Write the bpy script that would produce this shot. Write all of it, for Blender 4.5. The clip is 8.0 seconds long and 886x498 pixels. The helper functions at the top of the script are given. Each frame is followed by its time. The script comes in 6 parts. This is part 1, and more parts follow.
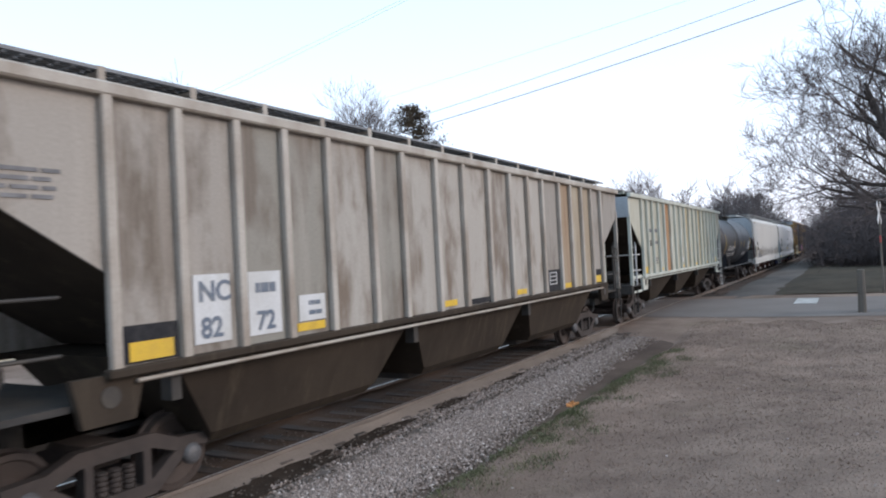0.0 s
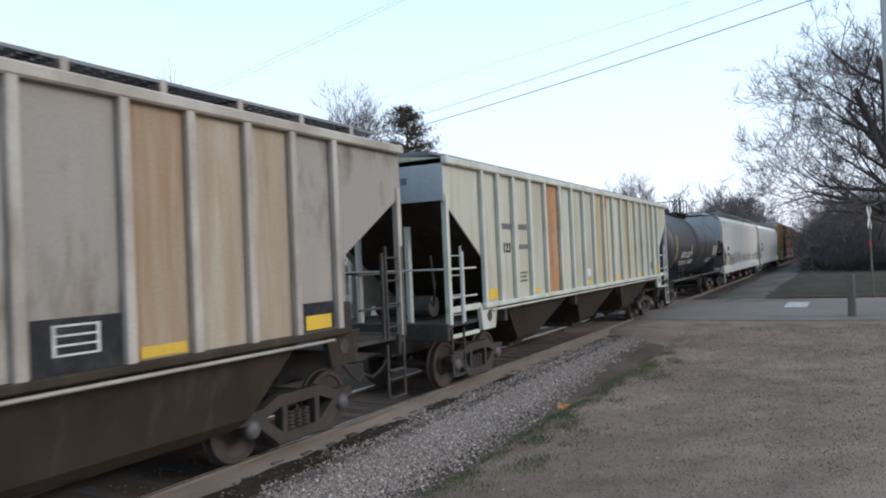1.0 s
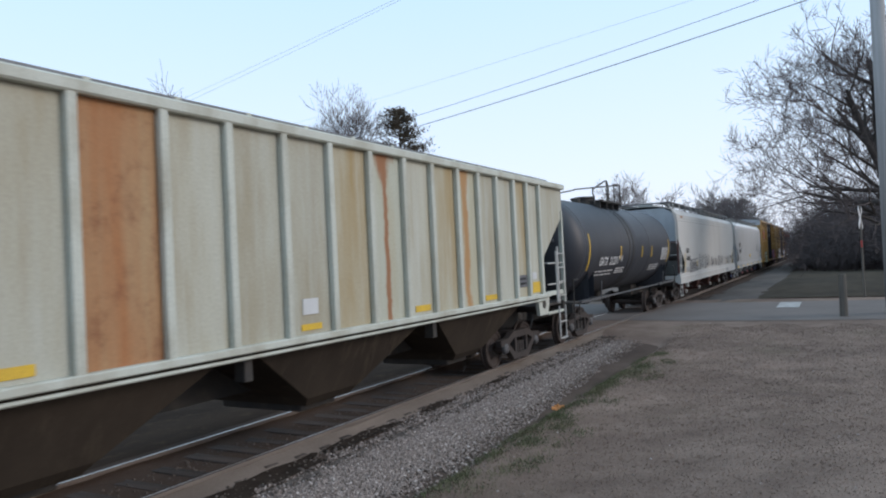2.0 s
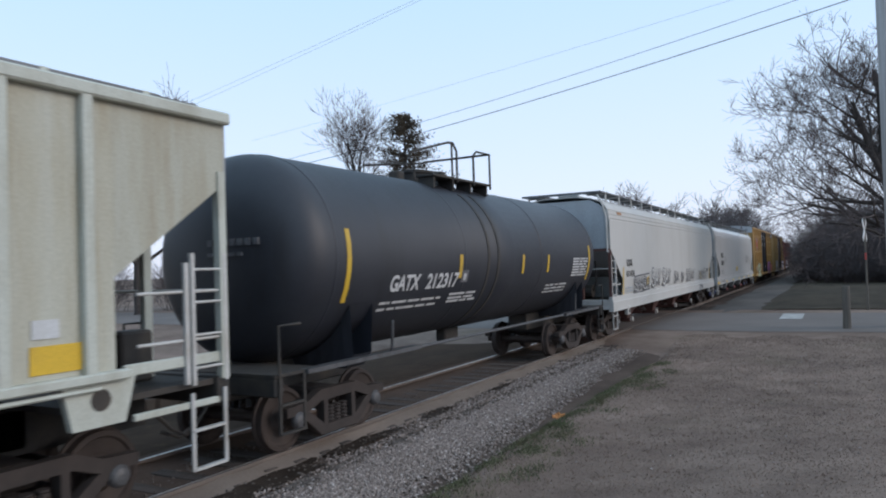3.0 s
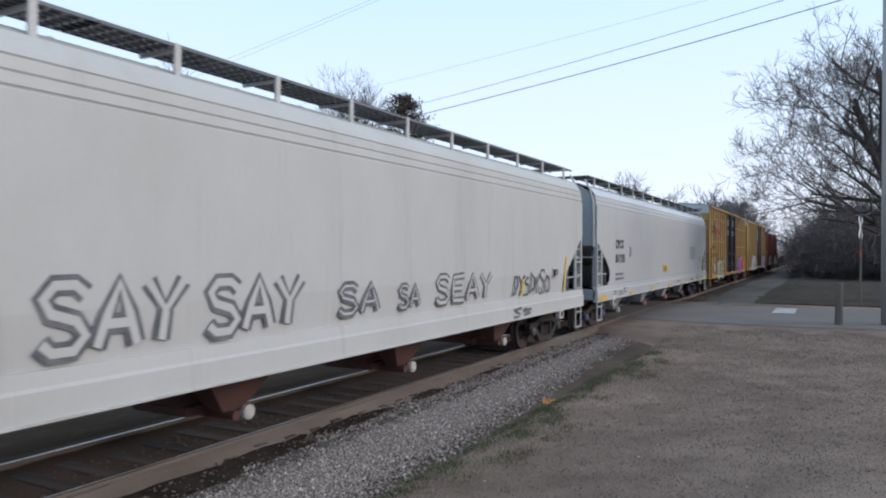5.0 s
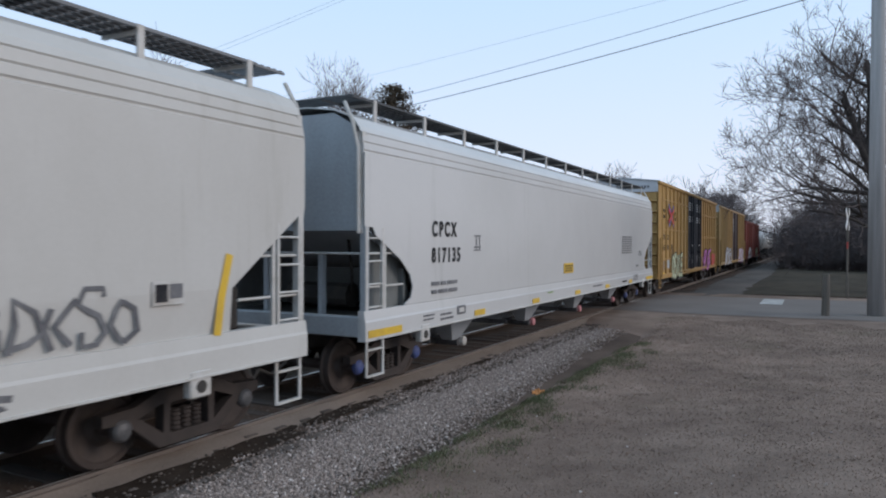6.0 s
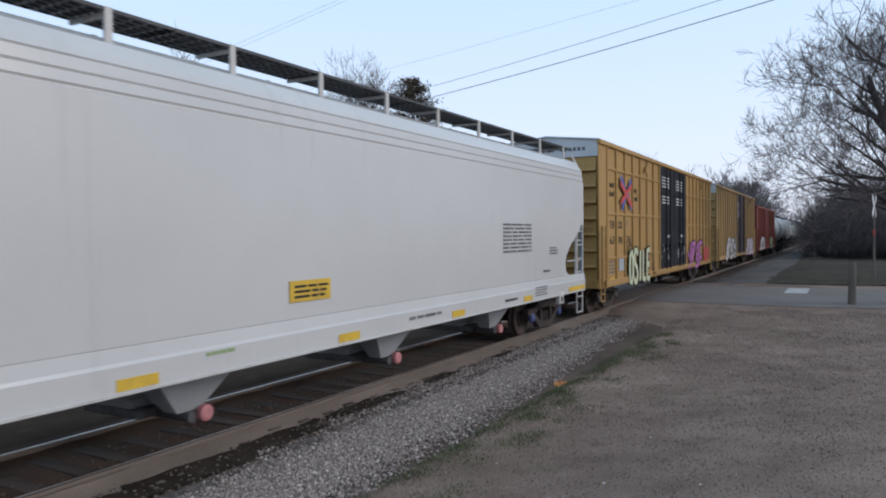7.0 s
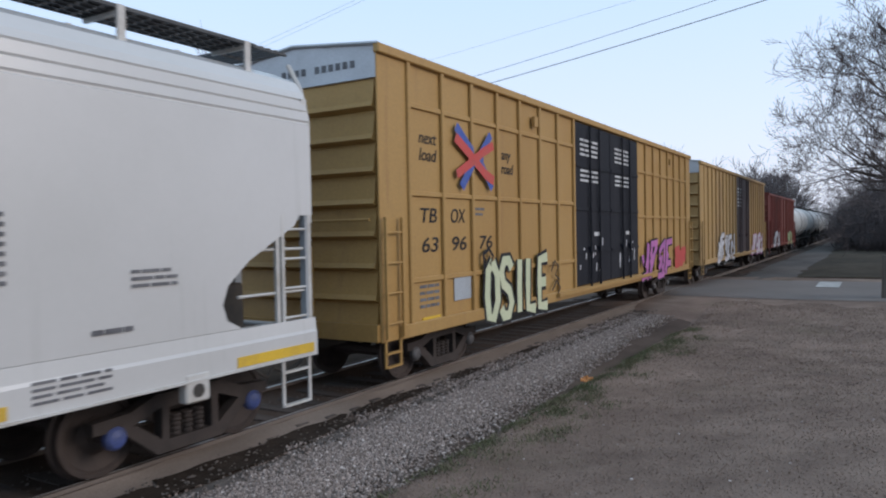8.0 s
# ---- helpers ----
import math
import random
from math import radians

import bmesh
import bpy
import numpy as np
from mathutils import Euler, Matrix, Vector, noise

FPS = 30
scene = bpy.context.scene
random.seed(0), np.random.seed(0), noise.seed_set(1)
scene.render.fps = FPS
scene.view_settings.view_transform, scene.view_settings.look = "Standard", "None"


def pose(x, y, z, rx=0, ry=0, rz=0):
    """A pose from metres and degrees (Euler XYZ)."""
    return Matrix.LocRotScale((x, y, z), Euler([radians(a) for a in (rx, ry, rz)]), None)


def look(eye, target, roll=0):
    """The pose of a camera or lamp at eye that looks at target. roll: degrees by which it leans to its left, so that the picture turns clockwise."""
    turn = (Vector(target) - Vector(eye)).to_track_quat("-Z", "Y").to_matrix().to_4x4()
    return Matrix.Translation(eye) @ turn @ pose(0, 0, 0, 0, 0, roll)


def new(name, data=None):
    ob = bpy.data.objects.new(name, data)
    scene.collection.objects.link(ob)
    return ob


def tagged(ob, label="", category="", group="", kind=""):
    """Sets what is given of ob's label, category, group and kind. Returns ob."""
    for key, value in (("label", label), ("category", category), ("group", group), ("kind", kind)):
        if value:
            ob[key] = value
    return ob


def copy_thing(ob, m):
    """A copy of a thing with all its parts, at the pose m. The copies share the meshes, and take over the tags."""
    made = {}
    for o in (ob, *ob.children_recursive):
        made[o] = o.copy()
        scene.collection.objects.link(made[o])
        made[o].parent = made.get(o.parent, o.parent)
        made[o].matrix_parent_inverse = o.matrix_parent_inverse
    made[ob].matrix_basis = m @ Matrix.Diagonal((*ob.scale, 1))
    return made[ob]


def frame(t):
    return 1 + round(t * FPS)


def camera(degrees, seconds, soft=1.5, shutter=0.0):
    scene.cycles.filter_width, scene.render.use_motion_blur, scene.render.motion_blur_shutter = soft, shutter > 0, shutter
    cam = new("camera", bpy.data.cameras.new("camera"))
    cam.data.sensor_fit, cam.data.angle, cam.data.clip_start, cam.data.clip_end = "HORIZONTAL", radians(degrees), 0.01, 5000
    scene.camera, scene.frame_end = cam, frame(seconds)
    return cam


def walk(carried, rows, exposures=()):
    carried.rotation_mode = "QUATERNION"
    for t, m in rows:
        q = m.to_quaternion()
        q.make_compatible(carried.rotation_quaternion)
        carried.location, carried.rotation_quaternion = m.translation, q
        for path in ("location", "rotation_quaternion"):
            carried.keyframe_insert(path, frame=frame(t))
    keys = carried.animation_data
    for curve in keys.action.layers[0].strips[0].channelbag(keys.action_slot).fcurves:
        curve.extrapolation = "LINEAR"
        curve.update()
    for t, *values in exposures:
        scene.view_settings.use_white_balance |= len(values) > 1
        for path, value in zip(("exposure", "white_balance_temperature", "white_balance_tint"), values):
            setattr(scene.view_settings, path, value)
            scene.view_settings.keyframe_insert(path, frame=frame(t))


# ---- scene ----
cam = camera(63.84, 8.0, soft=2.0, shutter=0.12)
EYE_Z = 2.38
# seconds, yaw, pitch, roll of the hand-held camera, which stays on one spot; x = 0 is the eye, y runs along the track
VIEW = [
    (0, 29.69, 0.89, 2.99),
    (0.5, 29.37, 1.04, 2.88),
    (1, 29.09, 0.95, 2.52),
    (2.5, 28.35, 1.22, 2.81),
    (3, 28.79, 1.58, 1.93),
    (3.5, 29.09, 1.59, 1.27),
    (4, 29.21, 1.17, 0.69),
    (4.5, 29.03, 0.60, 0.16),
    (6, 27.68, -0.54, -0.16),
    (6.5, 28.38, -0.79, 0.58),
    (7, 29.27, -1.12, 0.58),
    (7.5, 30.20, -1.42, 0.98),
    (8, 31.26, -1.42, 1.08),
]
# seconds, stops, kelvin, tint of the camera's automatic exposure and white balance
EXPOSURE = [(0, 0.14, 6500, 16), (0.5, 0.08, 6470, 14), (1.0, -0.02, 6430, 12), (2.5, -0.33, 6230, 13), (3.0, -0.35, 6180, 13), (3.5, -0.22, 6200, 12),
            (4.0, -0.14, 6300, 13), (4.5, -0.12, 6320, 14), (6.0, -0.42, 6280, 14), (6.5, -0.36, 6280, 14), (7.0, -0.36, 6280, 14), (8.0, -0.36, 6280, 15)]
walk(cam, [(t, pose(0, 0, EYE_Z, 90 + p, r, yw)) for t, yw, p, r in VIEW], EXPOSURE)

# ---- light: pale evening sky, soft low sun behind thin cloud ----
world = bpy.data.worlds.new("sky_world")
scene.world = world
world.use_nodes = True
wn, wl = world.node_tree.nodes, world.node_tree.links
sky = wn.new("ShaderNodeTexSky")
sky.sky_type, sky.sun_disc = "NISHITA", False
sky.sun_elevation, sky.sun_rotation = radians(24), radians(75)
sky.air_density, sky.dust_density, sky.ozone_density = 1.0, 2.0, 1.5
# thin cloud: whiter towards the horizon, bluer overhead
tc = wn.new("ShaderNodeTexCoord")
sep = wn.new("ShaderNodeSeparateXYZ")
wl.new(tc.outputs["Generated"], sep.inputs[0])
veil = wn.new("ShaderNodeValToRGB")
for e, (p, c) in zip(veil.color_ramp.elements, ((0.0, (0.84, 0.89, 1.0, 1)), (0.40, (0.56, 0.80, 1.0, 1)))):
    e.position, e.color = p, c
wl.new(sep.outputs[2], veil.inputs[0])
gain = wn.new("ShaderNodeMixRGB")
gain.blend_type = "MULTIPLY"
gain.inputs[0].default_value = 1.0
gain.inputs[2].default_value = (11.5, 11.5, 11.5, 1)
wl.new(veil.outputs[0], gain.inputs[1])
haze = wn.new("ShaderNodeMixRGB")
haze.inputs[0].default_value = 0.75
wl.new(gain.outputs[0], haze.inputs[2])
wl.new(sky.outputs[0], haze.inputs[1])
bgn = wn["Background"]
bgn.inputs[1].default_value = 0.14
wl.new(haze.outputs[0], bgn.inputs[0])

sun_data = bpy.data.lights.new("sun", "SUN")
sun_data.energy, sun_data.angle, sun_data.color = 1.5, radians(25), (1.0, 0.86, 0.73)
sun_ob = new("sun", sun_data)
sun_ob.matrix_world = look((30, 8, 14), (0, 0, 0))


# ---- materials ----
def ramp(nt, fac, stops):
    r = nt.nodes.new("ShaderNodeValToRGB")
    el = r.color_ramp.elements
    while len(el) < len(stops):
        el.new(0.5)
    for e, (p, c) in zip(el, stops):
        e.position, e.color = p, (*c, 1) if len(c) == 3 else c
    nt.links.new(fac, r.inputs[0])
    return r.outputs[0]


def noise_of(nt, coord, scale, stretch=(1, 1, 1), detail=5, rough=0.6):
    m = nt.nodes.new("ShaderNodeMapping")
    m.inputs["Scale"].default_value = stretch
    nt.links.new(coord, m.inputs[0])
    n = nt.nodes.new("ShaderNodeTexNoise")
    n.inputs["Scale"].default_value, n.inputs["Detail"].default_value, n.inputs["Roughness"].default_value = scale, detail, rough
    nt.links.new(m.outputs[0], n.inputs["Vector"])
    return n.outputs["Fac"]


def blend(nt, fac, a, b, mode="MIX"):
    m = nt.nodes.new("ShaderNodeMixRGB")
    m.blend_type = mode
    for sock, val in zip(m.inputs, (fac, a, b)):
        if isinstance(val, (int, float)):
            sock.default_value = val
        elif isinstance(val, tuple):
            sock.default_value = (*val, 1)
        else:
            nt.links.new(val, sock)
    return m.outputs[0]


GREY = ((0, 0, 0), (1, 1, 1))


def surface(name, base, stain=None, amount=0.5, scale=1.0, stretch=(1, 1, 1), rough=0.6, metal=0.0, bump=0.1, fine=40.0,
            stain2=None, amount2=0.4, scale2=0.6, stretch2=(1, 1, 1), vary=0.0, spec=0.4, grain=0.25, hard=False, sheen=0.12):
    """Painted or raw surface: base colour, large stains, a second streaky stain, fine grain and relief."""
    m = bpy.data.materials.new(name)
    m.use_nodes = True
    nt = m.node_tree
    bs = nt.nodes["Principled BSDF"]
    co = nt.nodes.new("ShaderNodeTexCoord").outputs["Object"]
    col = base
    if stain:
        f = ramp(nt, noise_of(nt, co, scale, stretch), [(0.56 - amount * 0.2, (0, 0, 0)), (0.70 - amount * 0.2, (1, 1, 1))] if hard else [(max(0.0, 0.62 - amount * 0.5), (0, 0, 0)), (min(1.0, 0.95 - amount * 0.35), (1, 1, 1))])
        col = blend(nt, f, base, stain)
    if stain2:
        f2 = ramp(nt, noise_of(nt, co, scale2, stretch2, 6, 0.7), [(0.68 - amount2 * 0.4, (0, 0, 0)), (0.9 - amount2 * 0.25, (1, 1, 1))])
        col = blend(nt, f2, col, stain2)
    fn = noise_of(nt, co, fine, (1, 1, 1), 4, 0.7)
    g = ramp(nt, fn, [(0.25, (1 - grain,) * 3), (0.75, (1 + 0.0,) * 3)])
    col = blend(nt, 1.0, col, g, "MULTIPLY")
    if vary:
        oi = nt.nodes.new("ShaderNodeObjectInfo")
        v = ramp(nt, oi.outputs["Random"], [(0, (1 - vary,) * 3), (1, (1, 1, 1))])
        col = blend(nt, 1.0, col, v, "MULTIPLY")
    nt.links.new(col, bs.inputs["Base Color"])
    rr = nt.nodes.new("ShaderNodeMapRange")
    rr.inputs["To Min"].default_value, rr.inputs["To Max"].default_value = max(0.05, rough - sheen), min(1, rough + sheen)
    nt.links.new(fn, rr.inputs["Value"])
    nt.links.new(rr.outputs[0], bs.inputs["Roughness"])
    bs.inputs["Metallic"].default_value = metal
    bs.inputs["Specular IOR Level"].default_value = spec
    if bump:
        b = nt.nodes.new("ShaderNodeBump")
        b.inputs["Strength"].default_value, b.inputs["Distance"].default_value = bump, 0.02
        nt.links.new(fn, b.inputs["Height"])
        nt.links.new(b.outputs[0], bs.inputs["Normal"])
    return m


STREAK = (1, 1.6, 0.12)
M = {}
M["hop_dirty"] = surface("dirty_beige_paint", (0.335, 0.305, 0.272), (0.155, 0.124, 0.098), 0.5, 1.1, (1, 1.3, 0.55), 0.7, 0, 0.1, 30, (0.40, 0.36, 0.32), 0.5, 1.3, STREAK, 0.15, hard=True)
M["hop_rib"] = surface("chalky_rib_paint", (0.45, 0.415, 0.37), (0.22, 0.17, 0.13), 0.46, 1.5, (1, 1, 0.5), 0.7, 0, 0.1, 40)
M["hop_rusty"] = surface("rust_stained_paint", (0.33, 0.25, 0.17), (0.26, 0.13, 0.06), 0.6, 1.5, (1, 2.5, 0.2), 0.75, 0, 0.1, 30, (0.40, 0.34, 0.26), 0.5, 2.0, STREAK, 0.1)
M["hop_tan"] = surface("ochre_stained_paint", (0.37, 0.31, 0.23), (0.24, 0.165, 0.10), 0.4, 1.5, (1, 2.5, 0.2), 0.7, 0, 0.1, 30, (0.46, 0.44, 0.36), 0.5, 2.0, STREAK, 0.1)
M["hop2"] = surface("pale_greenish_paint", (0.50, 0.495, 0.415), (0.34, 0.28, 0.17), 0.46, 1.3, (1, 1.4, 0.25), 0.65, 0, 0.08, 30, (0.55, 0.57, 0.52), 0.5, 1.6, STREAK, 0.12)
M["hop2_rib"] = surface("pale_rib_paint", (0.54, 0.56, 0.50), (0.32, 0.29, 0.22), 0.35, 2, (1, 1, 0.4), 0.65, 0, 0.08, 40)
M["rust"] = surface("rust_orange_steel", (0.36, 0.15, 0.06), (0.42, 0.30, 0.17), 0.5, 1.2, (1, 2.2, 0.18), 0.8, 0, 0.12, 35, (0.20, 0.08, 0.04), 0.4, 3)
# near-black brown with paler streaks, for pockets, slope sheets and sills
M["pocket"] = surface("dark_brown_steel", (0.052, 0.040, 0.030), (0.026, 0.020, 0.016), 0.5, 1.1, (1, 1, 0.6), 0.85, 0, 0.12, 25, (0.095, 0.074, 0.052), 0.35, 2.5, STREAK, spec=0.15)
M["dark"] = surface("sooty_dark_steel", (0.035, 0.033, 0.032), (0.075, 0.062, 0.05), 0.45, 3, (1, 1, 1), 0.75, 0, 0.12, 40)
M["truck"] = surface("rusty_truck_casting", (0.058, 0.045, 0.040), (0.03, 0.025, 0.023), 0.5, 4, (1, 1, 1), 0.8, 0, 0.15, 60)
M["wheel"] = surface("brown_wheel_steel", (0.060, 0.046, 0.041), (0.085, 0.064, 0.054), 0.4, 5, (1, 1, 1), 0.7, 0.2, 0.1, 50)
M["grate"] = surface("galvanised_grating", (0.09, 0.095, 0.10), (0.05, 0.05, 0.055), 0.5, 2, (1, 1, 1), 0.6, 0.3, 0.2, 90)
M["grate_pale"] = surface("dull_galvanised_grating", (0.20, 0.21, 0.225), (0.11, 0.112, 0.12), 0.5, 1.2, (1, 1, 1), 0.6, 0.2, 0.2, 90)
M["white"] = surface("dull_white_paint", (0.50, 0.49, 0.47), (0.44, 0.425, 0.40), 0.45, 0.8, (1, 0.8, 0.4), 0.55, 0, 0.0, 18, (0.38, 0.36, 0.33), 0.3, 1.8, STREAK, grain=0.06)
M["white2"] = surface("glossy_white_paint", (0.52, 0.515, 0.51), (0.465, 0.46, 0.45), 0.4, 0.5, (1, 0.6, 0.5), 0.26, 0, 0.0, 14, (0.42, 0.41, 0.40), 0.26, 1.4, STREAK, grain=0.03, spec=0.6, sheen=0.02)
M["white_bar"] = surface("white_bar_paint", (0.56, 0.55, 0.53), (0.40, 0.36, 0.31), 0.35, 3, (1, 1, 1), 0.5, 0, 0.05, 40)
M["endgrey"] = surface("grey_end_paint", (0.40, 0.43, 0.46), (0.30, 0.31, 0.32), 0.5, 1, (1, 1, 0.4), 0.5, 0, 0.04, 25)
M["tank"] = surface("satin_black_tank_paint", (0.024, 0.0265, 0.036), (0.040, 0.042, 0.050), 0.5, 0.7, (1, 0.6, 1), 0.52, 0, 0.03, 20, (0.020, 0.020, 0.022), 0.4, 1.5, STREAK, spec=0.5)
# end grey taken darker: the shade inside the end openings as colour
M["recess"] = surface("shaded_recess_grey", (0.17, 0.18, 0.178), (0.11, 0.115, 0.11), 0.5, 1.2, (1, 1, 0.5), 0.7, 0, 0.04, 25)
M["tankwhite"] = surface("white_tank_paint", (0.55, 0.55, 0.54), (0.36, 0.34, 0.31), 0.4, 0.8, (1, 0.6, 1), 0.45, 0, 0.03, 20)
M["yellow"] = surface("yellow_reflective_mark", (0.70, 0.45, 0.04), (0.48, 0.31, 0.06), 0.4, 3, (1, 1, 1), 0.5, 0, 0.03, 50)
M["letter"] = surface("faded_white_lettering", (0.62, 0.62, 0.62), (0.3, 0.3, 0.3), 0.3, 6, (1, 1, 1), 0.6, 0, 0.02, 50)
M["bluegrey"] = surface("faded_blue_grey_lettering", (0.12, 0.15, 0.20), (0.25, 0.26, 0.27), 0.4, 5, (1, 1, 1), 0.7, 0, 0.02, 50)
M["black"] = surface("black_stencil_paint", (0.022, 0.022, 0.026), (0.06, 0.06, 0.06), 0.35, 6, (1, 1, 1), 0.7, 0, 0.02, 50, spec=0.15)
M["greymark"] = surface("grey_marker_paint", (0.10, 0.10, 0.11), (0.24, 0.24, 0.25), 0.45, 4, (1, 1, 1), 0.6, 0, 0.02, 50)
M["patch"] = surface("fresh_grey_white_patch", (0.60, 0.61, 0.62), (0.42, 0.41, 0.38), 0.35, 2, (1, 1, 0.4), 0.6, 0, 0.03, 50)
M["boxyel"] = surface("weathered_ochre_yellow_paint", (0.43, 0.258, 0.085), (0.38, 0.21, 0.06), 0.45, 0.9, (1, 1, 0.35), 0.6, 0, 0.06, 25, (0.28, 0.15, 0.06), 0.22, 2.2, STREAK, 0.08)
M["boxyel2"] = surface("dusty_tan_yellow_paint", (0.44, 0.28, 0.11), (0.30, 0.19, 0.09), 0.45, 0.9, (1, 1, 0.35), 0.65, 0, 0.06, 25, (0.22, 0.13, 0.07), 0.25, 2.2, STREAK, 0.08)
M["boxred"] = surface("oxide_red_paint", (0.24, 0.055, 0.04), (0.15, 0.045, 0.035), 0.5, 0.9, (1, 1, 0.35), 0.65, 0, 0.06, 25, (0.10, 0.04, 0.035), 0.25, 2.2, STREAK, 0.1)
M["doorblue"] = surface("dark_navy_door_paint", (0.010, 0.011, 0.017), (0.022, 0.022, 0.028), 0.4, 1.2, (1, 1, 0.3), 0.65, 0, 0.05, 30, spec=0.2)
M["doorbrown"] = surface("dark_brown_door_paint", (0.06, 0.035, 0.035), (0.03, 0.025, 0.03), 0.5, 1.2, (1, 1, 0.3), 0.6, 0, 0.05, 30)
M["roofgal"] = surface("pale_galvanised_roof", (0.55, 0.57, 0.60), (0.40, 0.41, 0.43), 0.4, 1.0, (1, 1, 1), 0.45, 0.3, 0.05, 30)
M["red"] = surface("faded_red_mark", (0.55, 0.07, 0.06), (0.4, 0.1, 0.08), 0.3, 5, (1, 1, 1), 0.6, 0, 0.02, 50)
M["blue"] = surface("faded_blue_mark", (0.05, 0.10, 0.38), (0.1, 0.13, 0.3), 0.3, 5, (1, 1, 1), 0.6, 0, 0.02, 50)
M["pink"] = surface("pink_spray_paint", (0.50, 0.16, 0.40), (0.30, 0.10, 0.33), 0.5, 2, (1, 1, 1), 0.6, 0, 0.02, 50)
M["cream"] = surface("pale_cream_spray_paint", (0.60, 0.62, 0.42), (0.50, 0.55, 0.36), 0.5, 2, (1, 1, 1), 0.6, 0, 0.02, 50)
M["whitespray"] = surface("white_spray_paint", (0.62, 0.62, 0.64), (0.42, 0.38, 0.42), 0.4, 3, (1, 1, 1), 0.6, 0, 0.02, 50)
M["greenspray"] = surface("green_spray_paint", (0.25, 0.36, 0.16), (0.33, 0.4, 0.2), 0.4, 3, (1, 1, 1), 0.6, 0, 0.02, 50)
M["pinkcap"] = surface("pink_outlet_cap", (0.62, 0.25, 0.27), (0.4, 0.2, 0.2), 0.4, 8, (1, 1, 1), 0.6, 0, 0.05, 60)
M["bluecap"] = surface("blue_bearing_cap", (0.07, 0.10, 0.28), (0.05, 0.06, 0.1), 0.4, 8, (1, 1, 1), 0.5, 0, 0.05, 60)
M["steelcap"] = surface("grey_bearing_cap", (0.13, 0.13, 0.135), (0.06, 0.055, 0.055), 0.4, 8, (1, 1, 1), 0.5, 0.3, 0.05, 60)
M["rail"] = surface("rusty_rail_steel", (0.20, 0.162, 0.138), (0.13, 0.104, 0.09), 0.5, 3, (1, 0.3, 1), 0.8, 0, 0.1, 60)
M["railtop"] = surface("polished_rail_head", (0.62, 0.61, 0.60), (0.45, 0.43, 0.41), 0.3, 4, (1, 0.2, 1), 0.28, 0.9, 0.02, 60)
M["tie"] = surface("weathered_tie_wood", (0.12, 0.094, 0.080), (0.07, 0.055, 0.046), 0.5, 4, (0.3, 2, 2), 0.9, 0, 0.25, 50, vary=0.4)
M["wood"] = surface("grey_weathered_post_wood", (0.16, 0.14, 0.12), (0.08, 0.07, 0.06), 0.5, 3, (3, 3, 0.3), 0.9, 0, 0.25, 50)
M["pole"] = surface("pale_grey_pole_wood", (0.40, 0.39, 0.385), (0.27, 0.26, 0.255), 0.5, 2, (4, 4, 0.2), 0.9, 0, 0.2, 50)
M["wire"] = surface("black_cable", (0.03, 0.03, 0.035), None, rough=0.6, bump=0)
M["wirefar"] = surface("weathered_aluminium_cable", (0.50, 0.55, 0.62), None, rough=0.5, bump=0)
M["bark"] = surface("grey_brown_bark", (0.07, 0.057, 0.051), (0.04, 0.034, 0.031), 0.5, 3, (2, 2, 0.5), 0.95, 0, 0.3, 30)
M["twig"] = surface("thin_brown_twigs", (0.125, 0.10, 0.096), (0.085, 0.068, 0.066), 0.5, 1, (1, 1, 1), 0.95, 0, 0, 20)
M["farwood"] = surface("distant_bare_twigs", (0.15, 0.13, 0.13), (0.11, 0.095, 0.095), 0.5, 0.6, (1, 1, 1), 0.95, 0, 0, 10)
M["needle"] = surface("brown_green_needles", (0.05, 0.042, 0.028), (0.085, 0.055, 0.03), 0.5, 1.2, (1, 1, 1), 0.9, 0, 0, 10)
M["brush"] = surface("dark_brush_twigs", (0.095, 0.077, 0.076), (0.062, 0.051, 0.053), 0.5, 1, (1, 1, 1), 0.95, 0, 0, 10)
M["road"] = surface("worn_grey_asphalt", (0.20, 0.172, 0.157), (0.15, 0.129, 0.118), 0.5, 0.35, (1, 1, 1), 0.85, 0, 0.2, 60, (0.20, 0.175, 0.16), 0.35, 0.9, (0.3, 1, 1), spec=0.15)
M["paint"] = surface("worn_white_road_paint", (0.50, 0.49, 0.47), (0.24, 0.225, 0.21), 0.5, 3, (1, 1, 1), 0.7, 0, 0.1, 60)
M["verge"] = surface("dark_damp_verge_grass", (0.095, 0.079, 0.061), (0.055, 0.046, 0.038), 0.55, 0.6, (1, 0.4, 1), 0.95, 0, 0.4, 20, (0.13, 0.115, 0.078), 0.4, 1.5, spec=0.03)
M["berm"] = surface("tan_dried_mud", (0.255, 0.208, 0.176), (0.17, 0.138, 0.116), 0.5, 1.5, (1, 0.4, 1), 0.95, 0, 0.3, 40, spec=0.05)
M["finegravel"] = surface("grey_brown_fine_gravel", (0.165, 0.138, 0.122), (0.095, 0.08, 0.07), 0.5, 6, (1, 1, 1), 0.95, 0, 0.5, 70, spec=0.1)
M["gravelroad"] = surface("pale_gravel_lane", (0.155, 0.137, 0.126), (0.09, 0.079, 0.072), 0.5, 0.4, (1, 0.4, 1), 0.95, 0, 0.3, 25, spec=0.05)
M["bed"] = surface("muddy_track_bed", (0.125, 0.094, 0.078), (0.07, 0.052, 0.044), 0.5, 0.9, (1, 0.5, 1), 0.95, 0, 0.4, 25, (0.135, 0.105, 0.082), 0.35, 2.5, spec=0.03)
